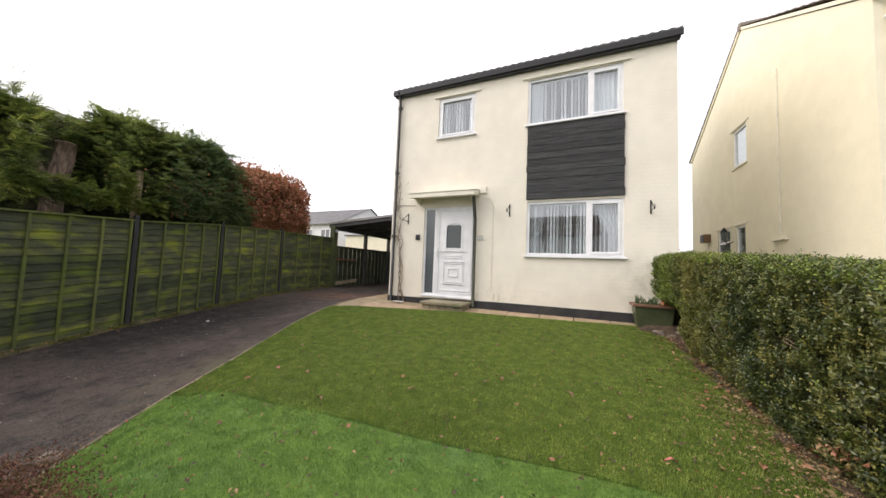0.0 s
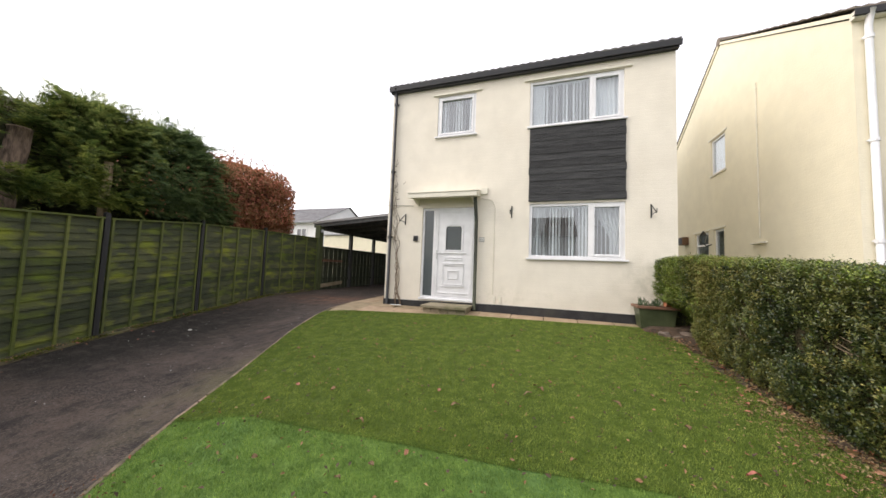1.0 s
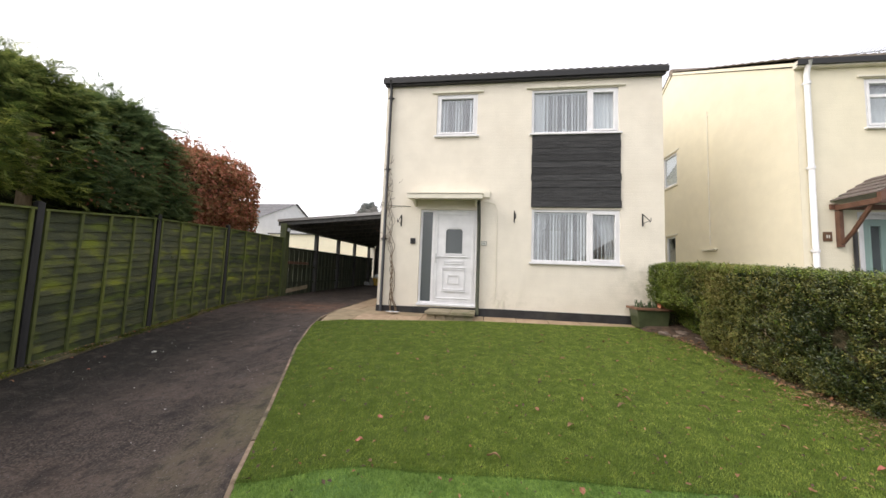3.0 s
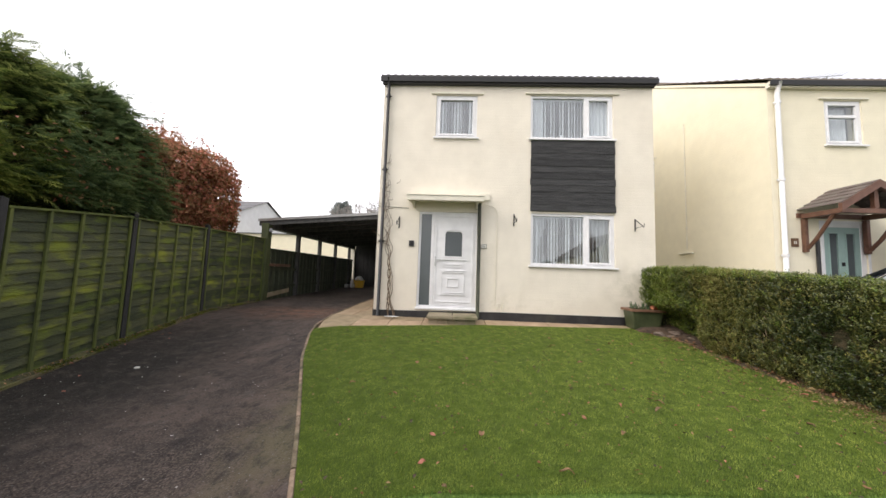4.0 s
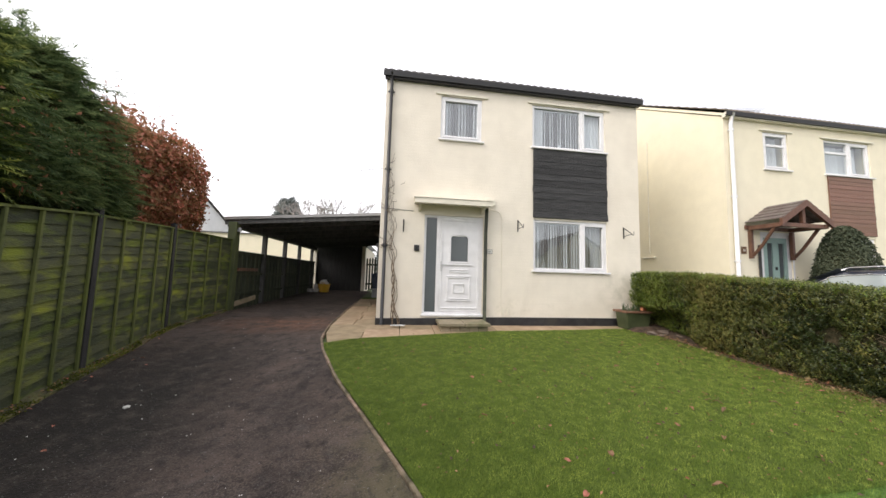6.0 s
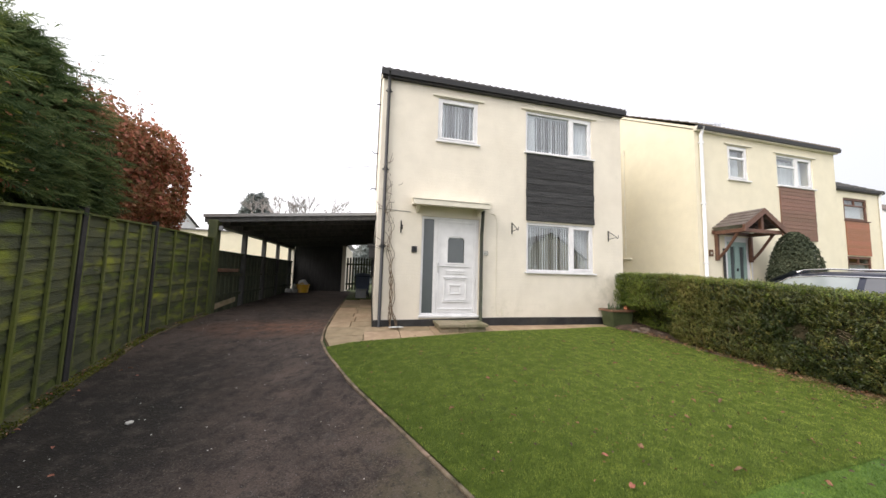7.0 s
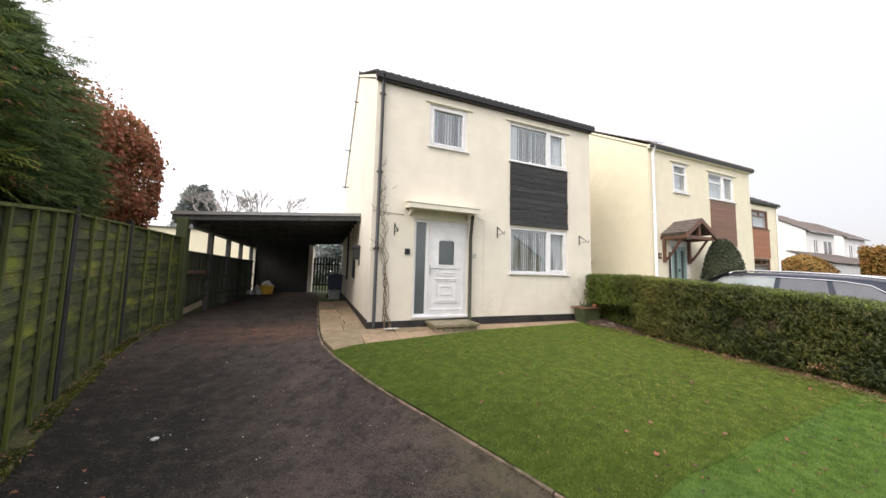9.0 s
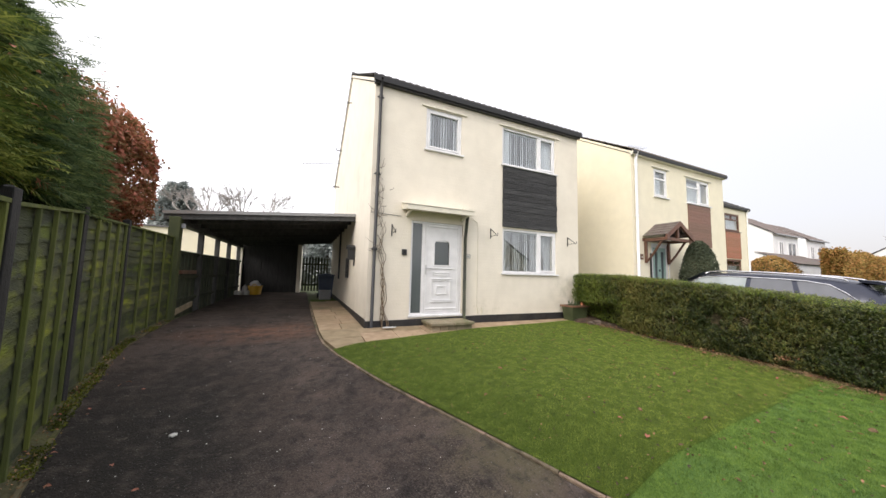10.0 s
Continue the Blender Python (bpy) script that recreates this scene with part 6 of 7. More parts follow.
litter("leaf_litter", 320, 1.0, 1.42, 0.3, 6.0, 0.055, "larger brown leaves gathered under the hedge")

# ---------------------------------------------------------------- fallen leaves and chips
leaf_meshes = []
for q in range(5):
    bm = bmesh.new()
    ln, wd, curl = 0.05 + 0.012 * q, 0.017 + 0.004 * (q % 3), 0.010 + 0.005 * (q % 2)
    cols = []
    for i in range(7):
        t = i / 6
        w = wd * math.sin(math.pi * min(1, t * 0.95 + 0.03)) ** 0.8
        z = curl * math.sin(t * math.pi) + 0.006 * math.sin(t * 7 + q)
        cols.append([bm.verts.new((ln * (t - 0.5), -w, z + curl * 0.8)), bm.verts.new((ln * (t - 0.5), 0, z)), bm.verts.new((ln * (t - 0.5), w, z + curl * (0.8 - 0.3 * (q % 2))))])
    for c0, c1 in zip(cols, cols[1:]):
        bm.faces.new((c0[0], c1[0], c1[1], c0[1]))
        bm.faces.new((c0[1], c1[1], c1[2], c0[2]))
    me = bpy.data.meshes.new("leaf_shape")
    bm.to_mesh(me)
    bm.free()
    me.materials.append(M_LEAF)
    leaf_meshes.append(me)


def drop_leaf(x, y, big=1.0):
    ob = new("fallen_leaf", leaf_meshes[int(RNG.integers(5))])
    ob.matrix_basis = pose(x, y, ground_z(x, y) + 0.036, RNG.normal(0, 10), RNG.normal(0, 10), RNG.uniform(0, 360)) @ Matrix.Scale(big * RNG.uniform(0.7, 1.25), 4)
    tagged(ob, "curled dead brown leaf lying on the ground", "leaf", "fallen leaves")


for x, y, b in ((-2.20, 1.33, 0.8), (-2.72, 1.87, 0.9), (-2.65, 2.535, 0.5), (-1.26, 2.306, 0.8), (0.52, 2.14, 1.0), (-2.82, 3.75, 0.6)):
    drop_leaf(x, y, b)
for q in range(120):
    y = RNG.uniform(0.7, 5.5)
    k = kerb_x(y) + 0.15
    u = RNG.random() ** 0.6
    drop_leaf(k + (1.15 - k) * u, y, RNG.uniform(0.5, 1.0))
for q in range(22):
    y = RNG.uniform(1.5, 6.5)
    drop_leaf(fence_x(y) + abs(RNG.normal(0.15, 0.25)) + 0.1, y, 0.5)
bm = bmesh.new()
bmesh.ops.create_icosphere(bm, subdivisions=1, radius=0.012)
for v in bm.verts:
    v.co.z *= 0.45
chip_me = bpy.data.meshes.new("chip_shape")
bm.to_mesh(chip_me)
bm.free()
chip_me.materials.append(M_CHIP)
for q in range(130):
    y = RNG.uniform(0.8, 9.0)
    a, b = fence_x(y) + 0.4, kerb_x(y) - 0.1
    x = a + (b - a) * RNG.random()
    c = new("stone_chip", chip_me)
    s = RNG.choice([0.3, 0.42, 0.6, 0.9], p=[0.5, 0.32, 0.16, 0.02])
    c.matrix_basis = pose(x, y, ground_z(x, y) + 0.012, 0, 0, RNG.uniform(0, 360)) @ Matrix.Diagonal((s, s * RNG.uniform(0.6, 1.2), s, 1))
    tagged(c, "pale stone chip on the asphalt", "stone chip", "stone chips on the driveway")
c = new("stone_chip", chip_me)
c.matrix_basis = pose(-6.42, 3.61, ground_z(-6.42, 3.61) + 0.015, 0, 0, 30) @ Matrix.Scale(2.8, 4)
tagged(c, "larger pale stone on the asphalt", "stone chip", "stone chips on the driveway")

u_, v_ = RNG.random(700), RNG.random(700)
sp = np.array([lawn_point(a, b, 0.5, 5.5, 0.042) for a, b in zip(u_, v_)])
tagged(leaves("lawn_debris", sp, np.tile([0.0, 0, 1.0], (700, 1)), 0.026, M_LITTER, None, "", 0.5, 0, 0.4, 0.2), "small dark bits of leaf and twig on the turf", "debris", kind="stuff")

# heather and stones at the front corner of the turf
heather = thing("heather_plant", (-2.6, 0.5, 0.2), "low red-brown heather at the corner of the turf", "plant")
hn = 9000
hx = np.concatenate([RNG.normal(-2.86, 0.20, hn // 2), RNG.normal(-2.05, 0.24, hn // 2)])
hy = np.concatenate([RNG.normal(0.50, 0.14, hn // 2), RNG.normal(0.50, 0.09, hn // 2)])
hz = np.array([ground_z(a, b) for a, b in zip(hx, hy)]) + 0.20 * RNG.random(hn) * np.exp(-((hx + 2.5) / 0.9) ** 2) + 0.02
leaves("foliage", np.stack([hx, hy, hz], 1), np.tile([0.0, 0, 0.8], (hn, 1)), 0.020, M_HEATHER, heather, "", 0.4, -1.2, 0.9)
for x, y, r in ((-2.98, 0.62, 0.09), (-2.78, 0.40, 0.10), (-3.1, 0.85, 0.06)):
    rock(x, y, r)

# ---------------------------------------------------------------- conifers and beech behind the fence


def mound(name, x0, x1, y0, y1, zb, top, n, jit, dome=(0.55, 2.2)):
    """Points on the bulging outside of a tall clipped row, with outward directions."""
    pos, out = [], []
    w, l = (x1 - x0) / 2, (y1 - y0) / 2
    cx, cy = (x0 + x1) / 2, (y0 + y1) / 2
    while len(pos) < n:
        a = RNG.uniform(0, 2 * math.pi)
        v = RNG.random()
        z = zb + (top - zb) * v
        sup = 3.2
        ca, sa = math.cos(a), math.sin(a)
        rr = (abs(ca) ** sup + abs(sa) ** sup) ** (-1 / sup)
        shrink = 1 - max(0, v - dome[0]) ** 2 * dome[1]
        if RNG.random() < 0.28:
            q = math.sqrt(RNG.random())
            shrink *= q
            z = zb + (top - zb) * (1 - 0.25 * q ** 3)
        x, y = cx + w * ca * rr * shrink, cy + l * sa * rr * shrink
        bulge = 1 + jit * noise3(x, y, z, 0.9) + 0.5 * jit * noise3(x, y, z, 2.4)
        x, y = cx + (x - cx) * bulge, cy + (y - cy) * bulge
        z = z + (top - zb) * 0.22 * jit * noise3(x, y, 0, 1.1) + (0.25 * RNG.random() if RNG.random() < 0.02 else 0)
        d = RNG.random() ** 2 * 0.35 - (RNG.random() * 0.22 if RNG.random() < 0.07 else 0.0)
        pos.append((x - (x - cx) * d / max(w, 0.1) * 0.6, y - (y - cy) * d / max(l, 0.1) * 0.6, z - 0.1 * d))
        out.append(((x - cx) / w, (y - cy) / l, 1.6 * max(0, v - 0.5)))
    pos, out = np.array(pos), np.array(out)
    line = np.array([fence_x(q) for q in pos[:, 1]])
    ok = (pos[:, 0] < line - 0.22) | (pos[:, 2] > 2.62)
    for ty, half, tz in ((2.0, 0.42, 3.45), (2.87, 0.20, 3.05)):
        ok &= ~((np.abs(pos[:, 1] - ty) < half) & (pos[:, 0] > -8.45) & (pos[:, 2] < tz))
    return pos[ok], out[ok]


# filled blob whose dark colour serves as the shade between boughs
def core_blob(parent, x0, x1, y0, y1, zb, top, material):
    bm = bmesh.new()
    bmesh.ops.create_icosphere(bm, subdivisions=4, radius=1.0)
    for v in bm.verts:
        c = Vector(v.co)
        m = (abs(c.x) ** 5 + abs(c.y) ** 5 + abs(c.z) ** 5) ** (-0.2)
        c *= m * (1 + 0.16 * noise3(c.x * 3, c.y * 3, c.z * 3, 1))
        v.co = ((x0 + x1) / 2 + c.x * (x1 - x0) / 2, (y0 + y1) / 2 + c.y * (y1 - y0) / 2, (zb + top) / 2 + c.z * (top - zb) / 2)
    part("inner_shade_mass", bm, material, parent, smooth=True)


def trunk(parent, pts, rad, bark=None):
    pp = [Vector(p) for p in pts]
    part("trunk", tube([pp[0].lerp(pp[-1], i / 10) + Vector((0.03 * noise3(i, p0x, 0, 0.7), 0.03 * noise3(i, 4, p0x, 0.7), 0)) for i, p0x in ((k, pp[0].x) for k in range(11))],
         [rad[0] + (rad[1] - rad[0]) * k / 10 for k in range(11)], 12), bark or M_BARK, parent, smooth=True)


def conifer(x0, x1, y0, y1, top, n, material, size, label, dens2=0, mat2=None):
    """A cypress: boughs all over its outside, each a flat fan of fronds, brown-green and darkened for shade at its
    heart.
    """
    t = thing("conifer_tree", ((x0 + x1) / 2, (y0 + y1) / 2, 0.2), label, "tree", "cypress trees behind the fence")
    p, o = mound("m", x0, x1, y0, y1, 1.5, top, int(n * 1.15), 0.21)
    line = np.array([fence_x(q) for q in p[:, 1]])
    near = ((p[:, 0] > x0 + 0.3 * (x1 - x0)) | (p[:, 2] > top - 0.7)) & ((p[:, 0] < line - 0.42) | (p[:, 2] > 2.75))
    near &= np.array([noise3(a, b, c, 1.6) + 0.5 * noise3(a, b, c, 3.7) > -0.22 for a, b, c in p])
    p, o = p[near], o[near]
    n = len(p)
    axis = unit(o * np.array([1.0, 0.8, 0.30]) + np.array([0.25, 0.1, 0.10]) + RNG.normal(size=(n, 3)) * np.array([0.35, 0.35, 0.20]))
    side = unit(np.cross(axis, np.array([0, 0, 1.0])))
    reach = RNG.uniform(0.18, 0.46, n) * (1 + 0.6 * (RNG.random(n) < 0.08))
    pos, way, heart = [], [], []
    for k in range(11):
        f = RNG.uniform(-0.45, 0.85, n)
        sg = RNG.normal(0, 0.34, n) * (1.15 - np.clip(f, 0, 1))
        pos.append(p + axis * (reach * f)[:, None] + side * (reach * sg)[:, None] + np.stack([0 * f, 0 * f, -0.06 * reach * np.clip(f, 0, 1) ** 2 + RNG.normal(0, 0.016, n)], 1))
        way.append(axis + side * (1.7 * sg)[:, None] + 0.22 * RNG.normal(size=(n, 3)))
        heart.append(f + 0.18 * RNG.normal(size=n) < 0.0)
    pos, way, heart = np.concatenate(pos), np.concatenate(way), np.concatenate(heart)
    fronds("fronds", pos[~heart], way[~heart], size, material, t)
    fronds("inner_fronds", pos[heart], way[heart], size, M_CONIFER_IN, t, "brown-green inner fronds, darkened as shade", 4)
    if mat2:
        p, o = mound("m", x0, x1, y0, y1, 1.7, top - 0.2, dens2, 0.16)
        leaves("caught_leaves", p, o, 0.055, mat2, t, "copper leaves caught among the green")
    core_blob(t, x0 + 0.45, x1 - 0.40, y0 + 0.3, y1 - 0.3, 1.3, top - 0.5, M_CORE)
    trunk(t, [((x0 + x1) / 2, (y0 + y1) / 2, 0.0), ((x0 + x1) / 2 + 0.1, (y0 + y1) / 2, top - 1.0)], [0.16, 0.05])
    for q in range(16):
        a = Vector((x1 - 0.5 - RNG.random() * (x1 - x0 - 1), RNG.uniform(y0 + 0.3, y1 - 0.3), top - 0.6))
        b = a + Vector((RNG.normal(0.08, 0.16), RNG.normal(0.05, 0.16), RNG.uniform(0.4, 0.85)))
        part("leader", tube([a, (a + b) / 2, b], [0.012, 0.008, 0.002], 4), M_TWIG, t)
        m = 12
        tt = RNG.random(m)[:, None]
        pa = np.array(a)[None, :] + (np.array(b) - np.array(a))[None, :] * tt
        fronds("leader_fronds", pa, RNG.normal(size=(m, 3)) * np.array([0.7, 0.7, 0.3]) + np.array([0.2, 0.1, 0.45]), 0.17, material, t, "", 5, 0.1)
    return t


# the felled stumps stand in front of an older tree whose lower boughs are gone
conifer(-10.6, -7.75, -2.6, 1.3, 4.20, 900, M_CONIFER, 0.23, "yellow-green cypress tree with ragged sprays behind the fence")
conifer(-10.4, -8.15, 0.8, 2.9, 4.10, 1000, M_CONIFER, 0.21, "yellow-green cypress with a lopped bare trunk")
conifer(-10.2, -8.0, 2.4, 4.0, 4.22, 1150, M_CONIFER_M, 0.19, "olive green cypress with copper leaves caught in its sprays", 120, M_BEECH)
conifer(-9.9, -8.02, 3.6, 4.92, 4.28, 1500, M_CONIFER_D, 0.17, "dark blue-green cypress with copper leaves caught in it", 90, M_BEECH)
# low boughs hanging over the fence
boughs = thing("cypress_boughs", (-7.6, 3.0, 2.2), "feathery cypress boughs drooping over the fence", "tree")
n = 3200
by = RNG.uniform(1.2, 5.2, n)
bx = np.array([fence_x(q) for q in by]) - 0.08 - np.abs(RNG.normal(0, 0.22, n))
bz = 2.28 + 0.03 * (by - 2) + np.abs(RNG.normal(0, 0.42, n))
keep = ~((np.abs(by - 1.9) < 0.42) & (bx > -8.6) & (bz > 2.55)) & ~((np.abs(by - 2.83) < 0.20) & (bz > 2.55))
for bright, mat in ((True, M_CONIFER), (False, M_CONIFER_D)):
    pickb = keep & ((by + RNG.normal(0, 0.15, n) < 3.15) == bright)
    m = int(pickb.sum())
    fronds("fronds", np.stack([bx, by, bz], 1)[pickb], np.array([0.9, 0.15, -0.05]) + 0.35 * RNG.normal(size=(m, 3)), 0.20, mat, boughs)
n = 620
cy_ = 3.7 + RNG.normal(0, 0.40, n)
cx_ = np.array([fence_x(q) for q in cy_]) - 0.02 - np.abs(RNG.normal(0, 0.25, n))
cz_ = 2.32 + np.abs(RNG.normal(0, 0.38, n))
clump = np.array([noise3(a, b, c, 2.2) > 0.12 for a, b, c in zip(cx_, cy_, cz_)])
leaves("caught_leaves", np.stack([cx_, cy_, cz_], 1)[clump], np.tile([0.9, -0.2, 0.2], (int(clump.sum()), 1)), 0.05, M_BEECH, boughs, "copper leaves caught among the green")
for q in range(14):
    y = RNG.uniform(2.9, 5.0)
    a = Vector((fence_x(y) - 1.1, y, 2.3 + RNG.random()))
    part("bough", tube([a, a + Vector((0.5, 0.05, 0.10)), a + Vector((0.95, RNG.normal(0, 0.1), 0.05))], [0.022, 0.014, 0.004], 5), M_BARK, boughs)
st = thing("lopped_trunk", (-7.95, 2.0, 0.2), "thick sawn-off trunk with furrowed grey-brown bark", "trunk")
trunk(st, [(-8.02, 1.78, 0.1), (-7.92, 2.04, 3.34)], [0.175, 0.12])
part("sawn_face", tube([(-7.92, 2.02, 3.33), (-7.92, 2.02, 3.345)], [0.12, 0.115], 12), M_TWIG, st)
part("limb_stub", tube([(-7.98, 1.95, 2.6), (-8.1, 1.78, 2.95), (-8.15, 1.70, 3.1)], [0.07, 0.05, 0.04], 8), M_BARK, st)
st2 = thing("lopped_trunk", (-7.8, 2.9, 0.2), "slimmer pale bare trunk among the cypress", "trunk")
trunk(st2, [(-7.66, 2.84, 0.1), (-7.62, 2.88, 3.1)], [0.085, 0.055], M_PALEBARK)

beech = thing("beech_tree", (-8.9, 6.4, 0.4), "clipped beech with dry copper-brown winter leaves", "tree")
p, o = mound("b", -9.9, -7.86, 4.72, 7.60, 1.15, 4.16, 44000, 0.09, (0.78, 4.5))
gap = np.array([noise3(a, b, c, 3.4) + 0.6 * noise3(a, b, c, 8.0) for a, b, c in p])
p, o = p[gap > -0.30], o[gap > -0.30]
leaves("leaves", p, o, 0.074, M_BEECH, beech, "", 0.62, 0.5, 0.9, 0.2)
n = 6000
ly = RNG.uniform(4.8, 7.62, n)
lx = np.array([fence_x(q) for q in ly]) - 0.24 - np.abs(RNG.normal(0, 0.14, n))
leaves("leaves", np.stack([lx, ly, RNG.uniform(2.1, 3.1, n)], 1), np.tile([0.9, -0.3, 0.2], (n, 1)), 0.064, M_BEECH, beech, "", 0.62, 0.5, 0.9, 0.2)
core_blob(beech, -9.6, -8.35, 5.1, 7.2, 2.0, 3.75, M_BEECHCORE)
for q in range(6):
    x, y = RNG.uniform(-9.3, -8.5), 5.5 + 0.3 * q
    trunk(beech, [(x, y, 0.2), (x + RNG.normal(0, 0.1), y + 0.1, 3.8)], [0.05, 0.02])
for q in range(40):
    a = Vector((RNG.uniform(-9.3, -8.3), RNG.uniform(5.4, 7.2), 4.0))
    b = a + Vector((RNG.normal(0, 0.1), RNG.normal(0, 0.12), RNG.uniform(0.3, 0.75)))
    tw = part("twig", tube([a, b], [0.006, 0.002], 4), M_TWIG, beech)
    tt = RNG.uniform(0.5, 1.0, 5)[:, None]
    leaves("leaves", np.array(a)[None, :] * (1 - tt) + np.array(b)[None, :] * tt, np.tile([0.3, 0.0, 0.8], (5, 1)), 0.055, M_BEECH, tw)

# ---------------------------------------------------------------- topiary and golden shrubs


def dome_bush(name, x, y, rx, ry, z0, z1, n, material, size, label, pointed=0.7):
    b = thing(name, (x, y, z0), label, "shrub")
    a, v = RNG.uniform(0, 2 * math.pi, n), RNG.random(n)
    prof = np.sqrt(np.clip(1 - v ** (2 / pointed), 0, 1)) * (0.82 + 0.18 * np.sin(np.clip(v * 4, 0, math.pi / 2)))
    rr = prof * (1 - 0.12 * RNG.random(n)) * (1 + 0.05 * np.sin(a * 5 + v * 9))
    pos = np.stack([x + rx * rr * np.cos(a), y + ry * rr * np.sin(a), z0 + (z1 - z0) * v], 1)
    leaves("leaves", pos, np.stack([np.cos(a), np.sin(a), v * 1.5], 1), size, material, b)
    # closed core, coloured dark as shade behind the outer leaves
    bm = bmesh.new()
    bmesh.ops.create_icosphere(bm, subdivisions=3, radius=1.0)
    for q in bm.verts:
        v_ = (q.co.z + 1) / 2
        k = 0.84 * math.sqrt(max(0.0, 1 - v_ ** (2 / pointed))) * (0.82 + 0.18 * math.sin(min(v_ * 4, math.pi / 2))) / max(0.15, math.hypot(q.co.x, q.co.y))
        q.co = (x + q.co.x * rx * k, y + q.co.y * ry * k, z0 + (z1 - z0) * v_ * 0.96)
    part("inner_shade_mass", bm, M_CORE, b, smooth=True)


dome_bush("topiary_bush", 6.36, 5.80, 0.62, 0.56, 0.45, 3.05, 16000, M_BUSH, 0.05, "rounded grey-green clipped conifer in front of a house")

# ---------------------------------------------------------------- parked estate car
def car(x, y, z, ang):
    """A compact estate car: local +y is the nose, 4.5 m long."""
    c = thing("car", (0, 0, 0), "dark blue-grey estate car with chrome window trim and silver roof rails", "car")
    # stations along the length: y, belt z, roof z, half width low, half width belt, half width roof
    ST = [(-2.20, 0.92, 0.95, 0.70, 0.72, 0.60), (-2.12, 1.00, 1.18, 0.80, 0.80, 0.60), (-1.85, 1.02, 1.40, 0.85, 0.83, 0.60), (-1.4, 1.01, 1.455, 0.87, 0.85, 0.61),
          (-0.6, 0.99, 1.475, 0.88, 0.86, 0.62), (0.1, 0.97, 1.47, 0.88, 0.86, 0.62), (0.55, 0.96, 1.43, 0.88, 0.86, 0.61), (1.15, 0.94, 1.10, 0.87, 0.84, 0.66), (1.35, 0.92, 0.95, 0.87, 0.83, 0.74),
          (1.9, 0.84, 0.87, 0.84, 0.78, 0.66), (2.18, 0.70, 0.74, 0.72, 0.68, 0.55), (2.26, 0.55, 0.58, 0.60, 0.60, 0.50)]
    bm = bmesh.new()
    rings = []
    for (yy, zb, zr, wl_, wb, wr) in ST:
        half = [(wl_ * 0.92, 0.22), (wl_, 0.34), (wl_ * 1.01, 0.62), (wb, zb), (wr + (wb - wr) * 0.35, zb + (zr - zb) * 0.62), (wr, zr - 0.05 * min(1, (zr - zb) * 3)), (wr * 0.8, zr - 0.008), (0.0, zr + 0.012)]
        full = [(-a, b) for a, b in half] + [(a, b) for a, b in half[-2::-1]]
        rings.append([bm.verts.new((a, yy, b)) for a, b in full])
    for r0, r1 in zip(rings, rings[1:]):
        for i in range(len(r0)):
            j = (i + 1) % len(r0)
            bm.faces.new((r0[i], r0[j], r1[j], r1[i]))
    bm.faces.new(rings[0])
    bm.faces.new(rings[-1][::-1])
    bmesh.ops.recalc_face_normals(bm, faces=bm.faces)
    body = part("body", bm, M_CAR, c, smooth=True)

    def side(yy, k, s, off=0.006):
        """A point on the side glass: k from the belt (0) to the roof edge (1)."""
        for a, b in zip(ST, ST[1:]):
            if a[0] <= yy <= b[0]:
                t = (yy - a[0]) / (b[0] - a[0])
                zb, zr, wb, wr = [a[i] + (b[i] - a[i]) * t for i in (1, 2, 4, 5)]
                kk = min(1, k * 1.0)
                zz = zb + (zr - zb) * (0.02 + 0.80 * kk)
                f = (zz - zb) / (zr - zb)
                ww = wb + (wr + (wb - wr) * 0.35 - wb) * min(1, f / 0.62) + (wr - (wr + (wb - wr) * 0.35)) * max(0, (f - 0.62) / 0.30)
                return (s * (ww + off), yy, zz)
    for s in (-1, 1):
        for nm, m, quad in (("front_window", M_CARGLASS_F, ((1.12, 0.0), (0.62, 1.0), (-0.28, 1.0), (-0.30, 0.0))),
                            ("rear_window", M_CARGLASS, ((-0.38, 0.0), (-0.36, 1.0), (-0.98, 1.0), (-1.10, 0.0))),
                            ("quarter_window", M_CARGLASS, ((-1.19, 0.0), (-1.05, 1.0), (-1.50, 0.86), (-1.86, 0.12)))):
            bm = bmesh.new()
            n = 8
            rows = []
            for i in range(n + 1):
                t = i / n
                yb = quad[0][0] + (quad[3][0] - quad[0][0]) * t
                yt = quad[1][0] + (quad[2][0] - quad[1][0]) * t
                kb = quad[0][1] + (quad[3][1] - quad[0][1]) * t
                kt = quad[1][1] + (quad[2][1] - quad[1][1]) * t
                rows.append([bm.verts.new(side(yb + (yt - yb) * q, kb + (kt - kb) * q, s)) for q in (0, 0.25, 0.5, 0.78, 1.0)])
            for r0, r1 in zip(rows, rows[1:]):
                for q in range(4):
                    bm.faces.new((r0[q], r1[q], r1[q + 1], r0[q + 1]))
            part(nm, bm, m, body, smooth=True)
        trim = [side(yy, k, s, 0.012) for yy, k in ((1.14, 0.02), (0.88, 0.55), (0.64, 1.02), (0.2, 1.04), (-0.3, 1.04), (-0.86, 1.04), (-1.2, 0.98), (-1.5, 0.88), (-1.72, 0.5), (-1.88, 0.12), (-1.80, 0.02), (-1.4, -0.02), (-0.9, -0.02), (-0.2, -0.02), (0.5, -0.02), (1.1, -0.02))]
        part("window_trim", tube(trim, 0.013, 6), M_CHROME, body, "chrome window trim", smooth=True)
        rail = [(s * 0.575, yy, zz) for yy, zz in ((0.55, 1.425), (0.45, 1.47), (0.1, 1.505), (-0.6, 1.512), (-1.3, 1.49), (-1.62, 1.455), (-1.7, 1.42))]
